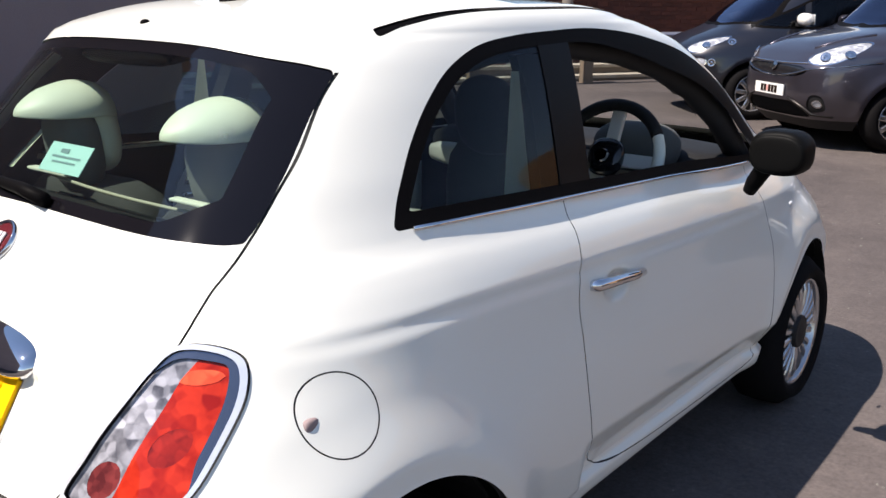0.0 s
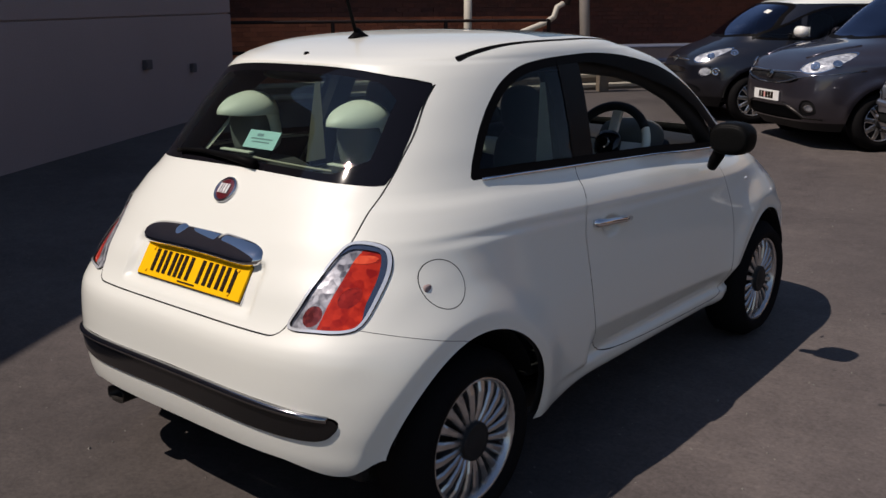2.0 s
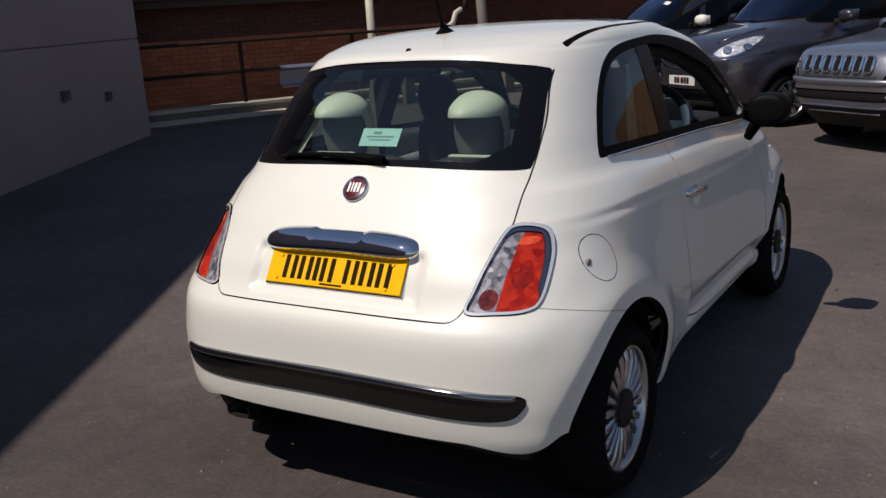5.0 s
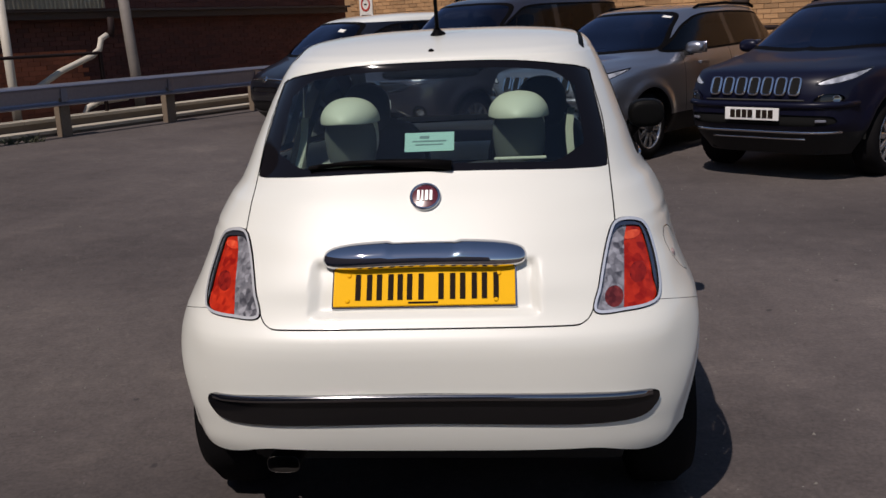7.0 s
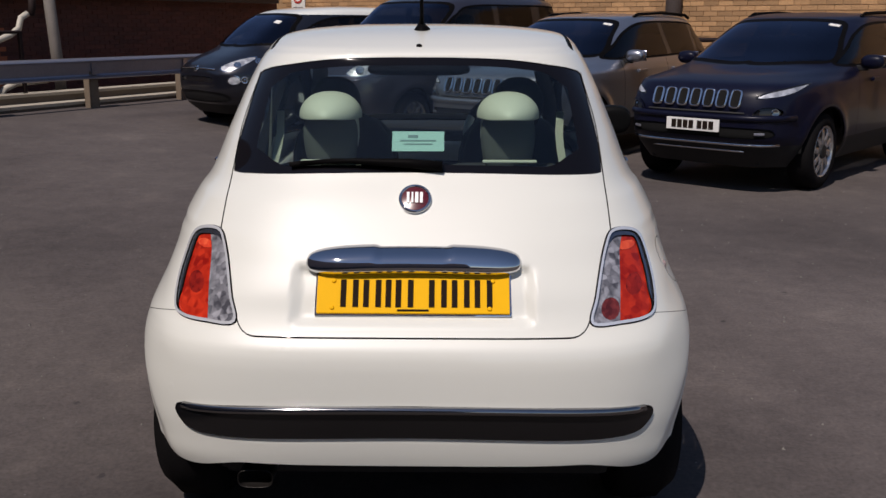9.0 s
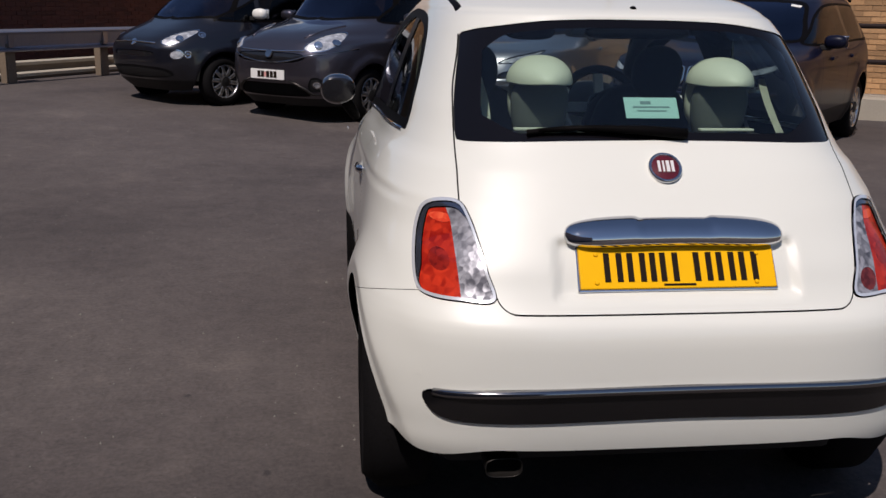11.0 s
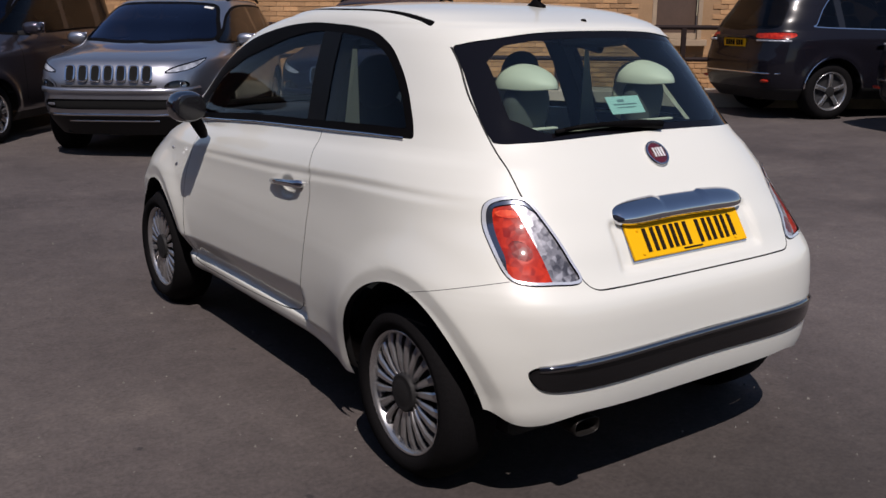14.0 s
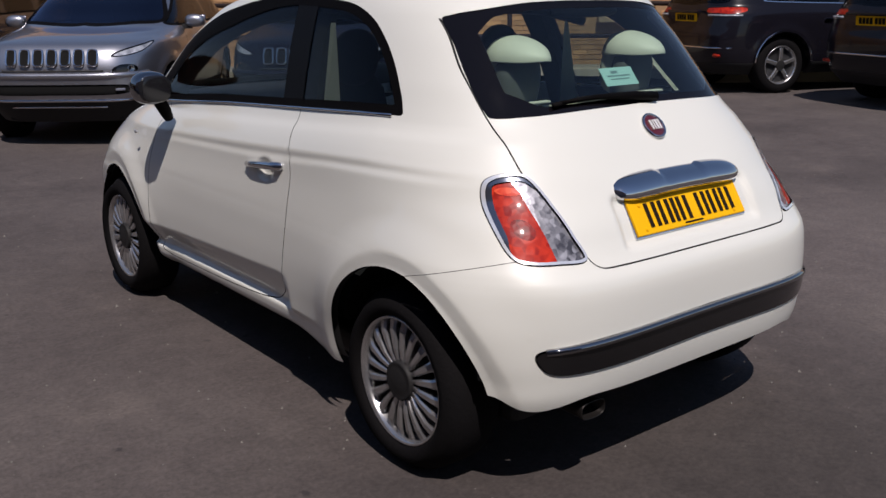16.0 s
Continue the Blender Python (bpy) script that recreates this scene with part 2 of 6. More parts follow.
BEZEL = mat("lamp_bezel", (0.20, 0.22, 0.27), 0.10, 0.9, patch=0.1, patch_scale=30)
MIRROR_BLACK = mat("mirror_black", (0.004, 0.004, 0.004), 0.5, grain=0.1, spec=0.06)
MIRROR = mat("mirror_glass", (0.75, 0.76, 0.78), 0.02, 1.0, patch=0.02)
PAINT_NAVY = mat("paint_navy", (0.004, 0.0046, 0.015), 0.36, coat=0.2, patch=0.1, spec=0.15)
PAINT_BLACK = mat("paint_black", (0.007, 0.0065, 0.010), 0.24, coat=0.30, patch=0.1, spec=0.15)
PAINT_INK = mat("paint_ink", (0.008, 0.0085, 0.014), 0.3, 0.3, grain=0.08, scale=400, coat=0.7)
PAINT_GREY = mat("paint_grey", (0.075, 0.068, 0.085), 0.30, 0.8, grain=0.08, scale=500, coat=1.0)
PAINT_SILVER = mat("paint_silver", (0.37, 0.375, 0.41), 0.36, 0.93, grain=0.14, scale=500, coat=1.0)
WALL_GREY = mat("painted_wall", (0.245, 0.186, 0.186), 0.85, grain=0.06, scale=60, patch=0.10, patch_scale=0.8, bump=0.3)
STAIN = mat("stain", (0.075, 0.062, 0.066), 0.9, patch=0.3, patch_scale=6)
MORTAR_BROWN = mat("mortar_brown", (0.082, 0.028, 0.020), 0.9, grain=0.2, scale=60, patch=0.2, bump=0.4)
BRICK_RUST = mat("brick_rust", (0.33, 0.098, 0.045), 0.85, grain=0.2, scale=45, patch=0.25, patch_scale=1.0, bump=0.4, island=0.22)
BRICK_BROWN = mat("brick_brown", (0.076, 0.025, 0.019), 0.85, grain=0.2, scale=45, patch=0.2, patch_scale=1.0, bump=0.4, island=0.22)
MORTAR_SAND = mat("mortar_sand", (0.34, 0.205, 0.105), 0.9, grain=0.2, scale=60, patch=0.3, bump=0.4)
BRICK_SAND = mat("brick_sand", (0.40, 0.225, 0.105), 0.85, grain=0.25, scale=40, patch=0.38, patch_scale=1.3, bump=0.4, island=0.26)
BRICK_SAND_ONE = mat("brick_sand_single", (0.40, 0.225, 0.105), 0.85, grain=0.25, scale=40, patch=0.30, patch_scale=9, bump=0.4, rand=0.30)
CONCRETE = mat("concrete", (0.36, 0.32, 0.26), 0.9, grain=0.12, scale=50, patch=0.2, patch_scale=1.6, bump=0.3)
# kerb face colour darkened to stand for shade below the sunlit tops
BASE_SHADED = mat("kerb_base", (0.13, 0.105, 0.085), 0.9, grain=0.25, scale=40, patch=0.3, patch_scale=2.5, bump=0.4)
STONE_SILL = mat("stone_sill", (0.34, 0.25, 0.165), 0.85, grain=0.12, scale=30, patch=0.2, patch_scale=3, bump=0.3)
STEEL = mat("galvanised_steel", (0.32, 0.32, 0.37), 0.36, 0.75, grain=0.12, scale=25, patch=0.15, patch_scale=3)
POST_WOOD = mat("post_timber", (0.16, 0.12, 0.085), 0.85, grain=0.25, scale=30, bump=0.4)
PIPE_PALE = mat("pipe_pale", (0.46, 0.42, 0.35), 0.6, grain=0.1, scale=30, patch=0.2, patch_scale=4)
POLE_GREY = mat("pole_grey", (0.17, 0.148, 0.13), 0.7, grain=0.15, scale=30, patch=0.25, patch_scale=3)
RAIL_DARK = mat("rail_dark", (0.020, 0.012, 0.011), 0.7, grain=0.2, scale=40, spec=0.15)
BEAM_DARK = mat("beam_dark", (0.05, 0.035, 0.03), 0.8, grain=0.2, scale=30, bump=0.3)
SIGN_WHITE = mat("sign_white", (0.70, 0.68, 0.63), 0.5, patch=0.05, patch_scale=8)
SIGN_PINK = mat("sign_pink", (0.62, 0.30, 0.27), 0.5, patch=0.05, patch_scale=8)
SIGN_RED = mat("sign_red", (0.45, 0.03, 0.02), 0.5, patch=0.05, patch_scale=8)
SHEETING = mat("pale_sheeting", (0.40, 0.37, 0.29), 0.7, grain=0.1, scale=20, patch=0.2, patch_scale=1.5)
WEED = mat("weed", (0.05, 0.055, 0.03), 0.8, grain=0.3, scale=30)
GRIT = mat("grit", (0.16, 0.15, 0.135), 0.9, grain=0.2, scale=60)


# ---- mesh helpers ----
def smooth_all(me):
    me.polygons.foreach_set("use_smooth", [True] * len(me.polygons))


def part(name, bm, material, parent=None, label="", smooth=False):
    """Links a bmesh (or a mesh) as one mesh object under a thing or a part."""
    if isinstance(bm, bmesh.types.BMesh):
        me = bpy.data.meshes.new(name)
        bm.to_mesh(me)
        bm.free()
    else:
        me = bm
    if smooth:
        smooth_all(me)
    if not me.materials:
        me.materials.append(material)
    ob = new(name, me)
    if parent is not None:
        ob.parent = parent
    if label:
        ob["label"] = label
    return ob


def empty(name, m, label, category, group="", kind=""):
    ob = new(name)
    ob.empty_display_size = 0.2
    ob.matrix_world = m
    return tagged(ob, label, category, group, kind)


def box(bm, cx, cy, cz, sx, sy, sz, m=None, bevel=0.0):
    """Adds a box of full sizes sx, sy, sz round a centre."""
    r = bmesh.ops.create_cube(bm, size=1.0, matrix=(m or Matrix()) @ Matrix.LocRotScale((cx, cy, cz), None, (sx, sy, sz)))
    if bevel:
        es = list({e for v in r["verts"] for e in v.link_edges})
        bmesh.ops.bevel(bm, geom=es, offset=bevel, segments=2, profile=0.6, affect="EDGES")
    return r


def box_part(name, c, s, material, parent, bevel=0.0, label="", m=None):
    bm = bmesh.new()
    box(bm, *c, *s, m=m, bevel=bevel)
    return part(name, bm, material, parent, label)


def tube(points, radius, sides=10, closed=False):
    """A bmesh tube along a line of points."""
    bm = bmesh.new()
    pts = [Vector(p) for p in points]
    rings, up = [], Vector((0.3, 0.2, 0.93)).normalized()
    rad = radius if isinstance(radius, (list, tuple)) else [radius] * len(pts)
    for i, p in enumerate(pts):
        if closed:
            d = pts[(i + 1) % len(pts)] - pts[i - 1]
        else:
            d = pts[min(i + 1, len(pts) - 1)] - pts[max(i - 1, 0)]
        d.normalize()
        a = d.cross(up)
        if a.length < 1e-3:
            a = d.cross(Vector((1, 0, 0)))
        a.normalize()
        b = d.cross(a)
        rings.append([bm.verts.new(p + rad[i] * (math.cos(2 * math.pi * k / sides) * a + math.sin(2 * math.pi * k / sides) * b)) for k in range(sides)])
    n = len(rings)
    for i in range(n if closed else n - 1):
        r0, r1 = rings[i], rings[(i + 1) % n]
        for k in range(sides):
            bm.faces.new((r0[k], r0[(k + 1) % sides], r1[(k + 1) % sides], r1[k]))
    if not closed:
        bm.faces.new(rings[0][::-1])
        bm.faces.new(rings[-1])
    bmesh.ops.recalc_face_normals(bm, faces=bm.faces[:])
    return bm


def lathe(profile, sides=48, m=None):
    """A bmesh turned round the x axis: profile rows of (x, radius)."""
    bm = bmesh.new()
    rings = []
    for x, r in profile:
        if r < 1e-5:
            rings.append([bm.verts.new((x, 0, 0))])
        else:
            rings.append([bm.verts.new((x, r * math.cos(2 * math.pi * k / sides), r * math.sin(2 * math.pi * k / sides))) for k in range(sides)])
    for r0, r1 in zip(rings, rings[1:]):
        for k in range(sides):
            a, b = r0[k % len(r0)], r0[(k + 1) % len(r0)]
            c, d = r1[(k + 1) % len(r1)], r1[k % len(r1)]
            f = [v for i, v in enumerate((a, b, c, d)) if v not in (a, b, c, d)[:i]]
            if len(f) > 2:
                bm.faces.new(f)
    bmesh.ops.recalc_face_normals(bm, faces=bm.faces[:])
    if m is not None:
        bm.transform(m)
    return bm


def blob(m, power=2.0, seg=24, rings=14):
    """A bmesh superellipsoid of unit half-sizes, placed by m."""
    bm = bmesh.new()
    bmesh.ops.create_uvsphere(bm, u_segments=seg, v_segments=rings, radius=1.0)
    if power != 2.0:
        for v in bm.verts:
            q = sum(abs(c) ** power for c in v.co) ** (1 / power)
            v.co /= q
    bm.transform(m)
    return bm


def scaled(x, y, z, sx, sy, sz, rx=0, ry=0, rz=0):
    return pose(x, y, z, rx, ry, rz) @ Matrix.Diagonal((sx, sy, sz, 1))


# ---- triangle sheets that can be cut along smooth outlines ----
def pchip(xs, ys, x):
    """Monotone cubic through the table xs, ys."""
    xs, ys, x = np.asarray(xs, float), np.asarray(ys, float), np.asarray(x, float)
    h, d = np.diff(xs), np.diff(ys) / np.diff(xs)
    s = np.zeros_like(ys)
    w1, w2 = 2 * h[1:] + h[:-1], h[1:] + 2 * h[:-1]
    ok = d[1:] * d[:-1] > 0
    with np.errstate(divide="ignore", invalid="ignore"):
        s[1:-1] = np.where(ok, (w1 + w2) / (w1 / d[:-1] + w2 / d[1:]), 0)
    s[0], s[-1] = d[0], d[-1]
    i = np.clip(np.searchsorted(xs, x) - 1, 0, len(h) - 1)
    t = np.clip((x - xs[i]) / h[i], 0, 1)
    return ((1 + 2 * t) * (1 - t) ** 2 * ys[i] + t * (1 - t) ** 2 * h[i] * s[i] + t * t * (3 - 2 * t) * ys[i + 1] + t * t * (t - 1) * h[i] * s[i + 1])


def loop(points, n=10):
    """A closed smooth outline through a few corner points (Catmull-Rom)."""
    p = np.array(points, float)
    out = []
    for i in range(len(p)):
        a, b, c, d = p[i - 1], p[i], p[(i + 1) % len(p)], p[(i + 2) % len(p)]
        for t in np.arange(n) / n:
            out.append(0.5 * (2 * b + (c - a) * t + (2 * a - 5 * b + 4 * c - d) * t * t + (3 * b - a - 3 * c + d) * t ** 3))
    return np.array(out)


def sdf(points, poly):
    """Signed distance of points (n, 2) to a closed outline: negative inside."""
    a, b = poly, np.roll(poly, -1, 0)
    e = b - a
    dist = np.full(len(points), 1e9)
    inside = np.zeros(len(points), bool)
    for (ax, ay), (bx, by), (ex, ey) in zip(a, b, e):
        px, py = points[:, 0] - ax, points[:, 1] - ay
        t = np.clip((px * ex + py * ey) / (ex * ex + ey * ey + 1e-12), 0, 1)
        dist = np.minimum(dist, (px - t * ex) ** 2 + (py - t * ey) ** 2)
        if ay != by:
            cross = ((ay > points[:, 1]) != (by > points[:, 1])) & (points[:, 0] < ex * (points[:, 1] - ay) / ey + ax)
            inside ^= cross
    return np.where(inside, -1, 1) * np.sqrt(dist)


class Sheet:
    """Triangles with smooth normals."""

    def __init__(self, v, n, f):
        self.v, self.n, self.f = v, n, f

    def cut(self, values):
        """Splits the sheet where values change sign: (the part below zero, the rest)."""
        val = np.where(np.abs(values) < 1e-7, 1e-7, values)
        neg = val < 0
        count = neg[self.f].sum(1)
        mixed = self.f[(count == 1) | (count == 2)]
        keep_in, keep_out = self.f[count == 3], self.f[count == 0]
        if len(mixed) == 0:
            return Sheet(self.v, self.n, keep_in), Sheet(self.v, self.n, keep_out)
        nm = neg[mixed]
        lone_neg = nm.sum(1) == 1
        lone = np.where(lone_neg, nm.argmax(1), (~nm).argmax(1))
        r = np.arange(len(mixed))
        a, b, c = mixed[r, lone], mixed[r, (lone + 1) % 3], mixed[r, (lone + 2) % 3]
        edges = np.sort(np.concatenate([np.stack([a, b], 1), np.stack([a, c], 1)]), 1)
        uniq, inv = np.unique(edges, axis=0, return_inverse=True)
        inv = inv.reshape(-1)
        i, j = uniq[:, 0], uniq[:, 1]
        t = (val[i] / (val[i] - val[j]))[:, None]
        v = np.concatenate([self.v, self.v[i] + t * (self.v[j] - self.v[i])])
        n = np.concatenate([self.n, self.n[i] + t * (self.n[j] - self.n[i])])
        p, q = inv[:len(a)] + len(self.v), inv[len(a):] + len(self.v)
        tip = np.stack([a, p, q], 1)
        rest = np.concatenate([np.stack([p, b, c], 1), np.stack([p, c, q], 1)])
        l2 = np.concatenate([lone_neg, lone_neg])
        fin = np.concatenate([keep_in, tip[lone_neg], rest[~l2]])
        fout = np.concatenate([keep_out, tip[~lone_neg], rest[l2]])
        return Sheet(v, n, fin), Sheet(v, n, fout)

    def groove(self, field, half):
        """Splits along field = 0 with a narrow band between: (band, inside, outside)."""
        near, outside = self.cut(field(self) - half)
        inside, band = near.cut(field(near) + half)
        return band, inside, outside

    def moved(self, d):
        n = self.n / np.maximum(np.linalg.norm(self.n, axis=1, keepdims=True), 1e-9)
        return Sheet(self.v + n * d, self.n, self.f)

    def mirrored(self):
        k = np.array([-1.0, 1, 1])
        return Sheet(self.v * k, self.n * k, self.f[:, ::-1])

    def joined(self, other):
        return Sheet(np.concatenate([self.v, other.v]), np.concatenate([self.n, other.n]), np.concatenate([self.f, other.f + len(self.v)]))

    def pieces(self):
        """The separate patches of the sheet, largest first."""
        lab = np.arange(len(self.v))
        while True:
            low = lab[self.f].min(1)
            new_lab = lab.copy()
            for k in range(3):
                np.minimum.at(new_lab, self.f[:, k], low)
            if (new_lab == lab).all():
                break
            lab = new_lab
        own = lab[self.f[:, 0]]
        ids, count = np.unique(own, return_counts=True)
        return [Sheet(self.v, self.n, self.f[own == i]) for i, c in sorted(zip(ids, count), key=lambda p: -p[1]) if c > 12]

    def both(self):
        return self.joined(self.mirrored())

    def mesh(self, name):
        used, inv = np.unique(self.f, return_inverse=True)
        me = bpy.data.meshes.new(name)
        v, n, f = self.v[used], self.n[used], inv.reshape(-1, 3)
        # weld the seam on the centre line
        me.from_pydata(v.tolist(), [], f.tolist())
        smooth_all(me)
        n = n / np.maximum(np.linalg.norm(n, axis=1, keepdims=True), 1e-9)
        if len(f):
            me.normals_split_custom_set_from_vertices(n.tolist())
        return me


def sheet_part(name, sheet, material, parent, label=""):
    if len(sheet.f) == 0:
        return None
    return part(name, sheet.mesh(name), material, parent, label)


def body_sheet(tab, rows, cols, shape=None, rear_mid=None):
    """Half a car body (x >= 0) from level outlines: tab has columns z, rear y, front y, half width, rear and front roundness."""
    tab = np.array(tab, float)
    zt, mid = tab[:, 0], 0.9
    mid_rear = lambda h: 0.9 if rear_mid is None else float(np.interp(h, *rear_mid))
    s = np.linspace(0, 1, rows)
    z = zt[0] + (zt[-1] - zt[0]) * (1 - (1 - s) ** 1.55)
    col = [pchip(zt, tab[:, k], z) for k in range(1, 6)]
    th = np.linspace(0, math.pi / 2, 240)
    V = np.zeros((rows, cols, 3))
    for i in range(rows):
        yr, yf, w, nr, nf = (c[i] for c in col)
        w = max(w, 1e-4)
        mr = max(mid_rear(z[i]), yr)
        xr, y_r = w * np.sin(th) ** (2 / nr), mr - (mr - yr) * np.cos(th) ** (2 / nr)
        xf, y_f = w * np.cos(th) ** (2 / nf), mid + (yf - mid) * np.sin(th) ** (2 / nf)
        x, y = np.concatenate([xr, xf[1:]]), np.concatenate([y_r, y_f[1:]])
        d = np.concatenate([[0], np.cumsum(np.hypot(np.diff(x), np.diff(y)))])
        t = np.linspace(0, d[-1], cols)
        V[i, :, 0], V[i, :, 1], V[i, :, 2] = np.interp(t, d, x), np.interp(t, d, y), z[i]
    if shape is not None:
        V = shape(V)
    N = np.cross(np.gradient(V, axis=1), np.gradient(V, axis=0))
    N /= np.maximum(np.linalg.norm(N, axis=2, keepdims=True), 1e-12)
    N[-1] = (0, 0, 1)
    N[:, 0, 0] = 0
    N[:, -1, 0] = 0
    idx = np.arange(rows * cols).reshape(rows, cols)
    a, b, c, d = idx[:-1, :-1].ravel(), idx[:-1, 1:].ravel(), idx[1:, 1:].ravel(), idx[1:, :-1].ravel()
    f = np.concatenate([np.stack([a, b, c], 1), np.stack([a, c, d], 1)])
    return Sheet(V.reshape(-1, 3), N.reshape(-1, 3), f)


def outline_y(tab, x, z, front=True, rear_mid=None):
    """The y of a body's surface at (x, z)."""
    tab = np.array(tab, float)
    yr, yf, w, nr, nf = (float(pchip(tab[:, 0], tab[:, k], [z])[0]) for k in range(1, 6))
    n, end = (nf, yf) if front else (nr, yr)
    mid = 0.9 if front or rear_mid is None else float(np.interp(z, *rear_mid))
    return mid + (end - mid) * max(0.0, 1 - min(1, abs(x) / w) ** n) ** (1 / n)


def surface_frame(tab, x, z, front=True, out=0.0, rear_mid=None):
    """A pose on a body's end: local z points out of the surface, local y up it."""
    e = 0.01
    p = Vector((x, outline_y(tab, x, z, front, rear_mid), z))
    px = Vector((x + e, outline_y(tab, x + e, z, front, rear_mid), z)) - p
    pz = Vector((x, outline_y(tab, x, z + e, front, rear_mid), z + e)) - p
    n = px.cross(pz).normalized()
    if (n.y > 0) != front:
        n = -n
    up = (pz - n * pz.dot(n)).normalized()
    m = Matrix((up.cross(n), up, n)).transposed().to_4x4()
    return Matrix.Translation(p + n * out) @ m


# ---- ground ----
def ground_z(x, y):
    """The yard: level round the white car, rising gently towards the back wall."""
    v = -0.030 * x + 0.016 * (y - 4) - 0.05
    e = min(max((x - 5.5) / 3.5, 0.0), 1.0)
    return 0.02 * math.log1p(math.exp(min(v, 0.5) / 0.02)) + 0.085 * e * e * (3 - 2 * e)


def build_ground():
    near = np.arange(-16, 24.01, 1.0)
    line = np.concatenate([[-900, -300, -100, -40, -25], near, [32, 50, 110, 300, 900]])
    bm = bmesh.new()
    grid = [[bm.verts.new((x, y, ground_z(x, y))) for y in line] for x in line]
    for i in range(len(line) - 1):
        for j in range(len(line) - 1):
            bm.faces.new((grid[i][j], grid[i + 1][j], grid[i + 1][j + 1], grid[i][j + 1]))
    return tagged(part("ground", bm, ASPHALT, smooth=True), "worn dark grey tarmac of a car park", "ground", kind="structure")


build_ground()


def wall_line(p0, p1, off):
    """Pose with local x along the wall from p0 to p1, local y into the wall."""
    d = (Vector((*p1, 0)) - Vector((*p0, 0)))
    return pose(p0[0], p0[1], off, 0, 0, math.degrees(math.atan2(d.y, d.x))), d.length


# grey rendered building that shades the tarmac
GREY_A, GREY_B = (-8.15, 6.10), (0.45, -11.9)
GREY_M, GREY_L = wall_line(GREY_B, GREY_A, -0.2)


def grey_building():
    bm = bmesh.new()
    h0, h1, dep, joint = 7.25, 4.3, 6.0, 1.67
    # local x runs from the near end to the far corner, local y into the building, two bands with an open joint between
    slope = 0.145
    for za, zb, z1a, z1b in ((0.0, 0.0, joint - slope, joint + 0.03), (joint - slope + 0.02, joint + 0.05, h0, h1)):
        v = [bm.verts.new(c) for c in ((0, 0, za), (GREY_L, 0, zb), (GREY_L, dep, zb), (0, dep, za), (0, 0, z1a), (GREY_L, 0, z1b), (GREY_L, dep, z1b), (0, dep, z1a))]
        for q in ((0, 1, 5, 4), (1, 2, 6, 5), (2, 3, 7, 6), (3, 0, 4, 7), (4, 5, 6, 7), (3, 2, 1, 0)):
            bm.faces.new([v[k] for k in q])
    box(bm, GREY_L / 2, dep / 2 + 0.03, joint - 0.05, GREY_L - 0.03, dep, 0.34)
    bm.transform(GREY_M @ Matrix.Diagonal((1, 1, 1, 1)))
    bmesh.ops.recalc_face_normals(bm, faces=bm.faces[:])
    return tagged(part("wall_west", bm, WALL_GREY), "grey painted rendered wall in shade with a long joint", "wall", kind="structure")


grey_building()


def wall_smudges():
    """Two small dark boxes added to stand for smudges on the grey wall."""
    for s, z, w, h in ((17.75, 1.15, 0.14, 0.11), (18.80, 1.05, 0.09, 0.11)):
        f = empty("wall_smudge", GREY_M, "small dark smudge on the grey wall, built as a flat box", "wall box")
        box_part("case", (s, -0.025, z), (w, 0.05, h), STAIN, f, 0.006)
        box_part("lid", (s, -0.054, z), (w * 0.7, 0.008, h * 0.6), STAIN, f, 0.002)


wall_smudges()


# ---- back walls ----
CORNER = (-3.9, 18.6)                                    # where the brown and the sandy walls meet
BROWN_D = Vector((0.47, 0.883, 0))
BROWN_A = (CORNER[0] - BROWN_D.x * 22, CORNER[1] - BROWN_D.y * 22)
SAND_B = (17.5, 2.0)
BROWN_M, BROWN_L = wall_line(BROWN_A, CORNER, -0.1)
SAND_M, SAND_L = wall_line(CORNER, SAND_B, -0.2)
# local x along the wall, local -y faces the yard
WIN_X, WIN_Z0, WIN_Z1, WIN_W = 17.15, 1.27, 2.30, 0.80


def slab(bm, x0, x1, y0, y1, z0, z1):
    box(bm, (x0 + x1) / 2, (y0 + y1) / 2, (z0 + z1) / 2, x1 - x0, y1 - y0, z1 - z0)


def back_walls():
    bm = bmesh.new()
    slab(bm, 0, BROWN_L + 0.3, 0.012, 0.35, 0, 3.35)
    bm.transform(BROWN_M)
    brown = tagged(part("wall_north", bm, MORTAR_BROWN), "dark red-brown brick wall of a workshop", "wall", kind="structure")
    bm = bmesh.new()
    a, b = WIN_X - WIN_W / 2, WIN_X + WIN_W / 2
    slab(bm, 0, a, 0.012, 0.35, 0, 3.5)
    slab(bm, b, SAND_L, 0.012, 0.35, 0, 3.5)
    slab(bm, a, b, 0.012, 0.35, 0, WIN_Z0)
    slab(bm, a, b, 0.012, 0.35, WIN_Z1, 3.5)
    bm.transform(SAND_M)
    sand = tagged(part("wall_east", bm, MORTAR_SAND), "sunlit sandy yellow brick wall", "wall", kind="structure")
    return brown, sand


WALL_BROWN, WALL_SAND = back_walls()


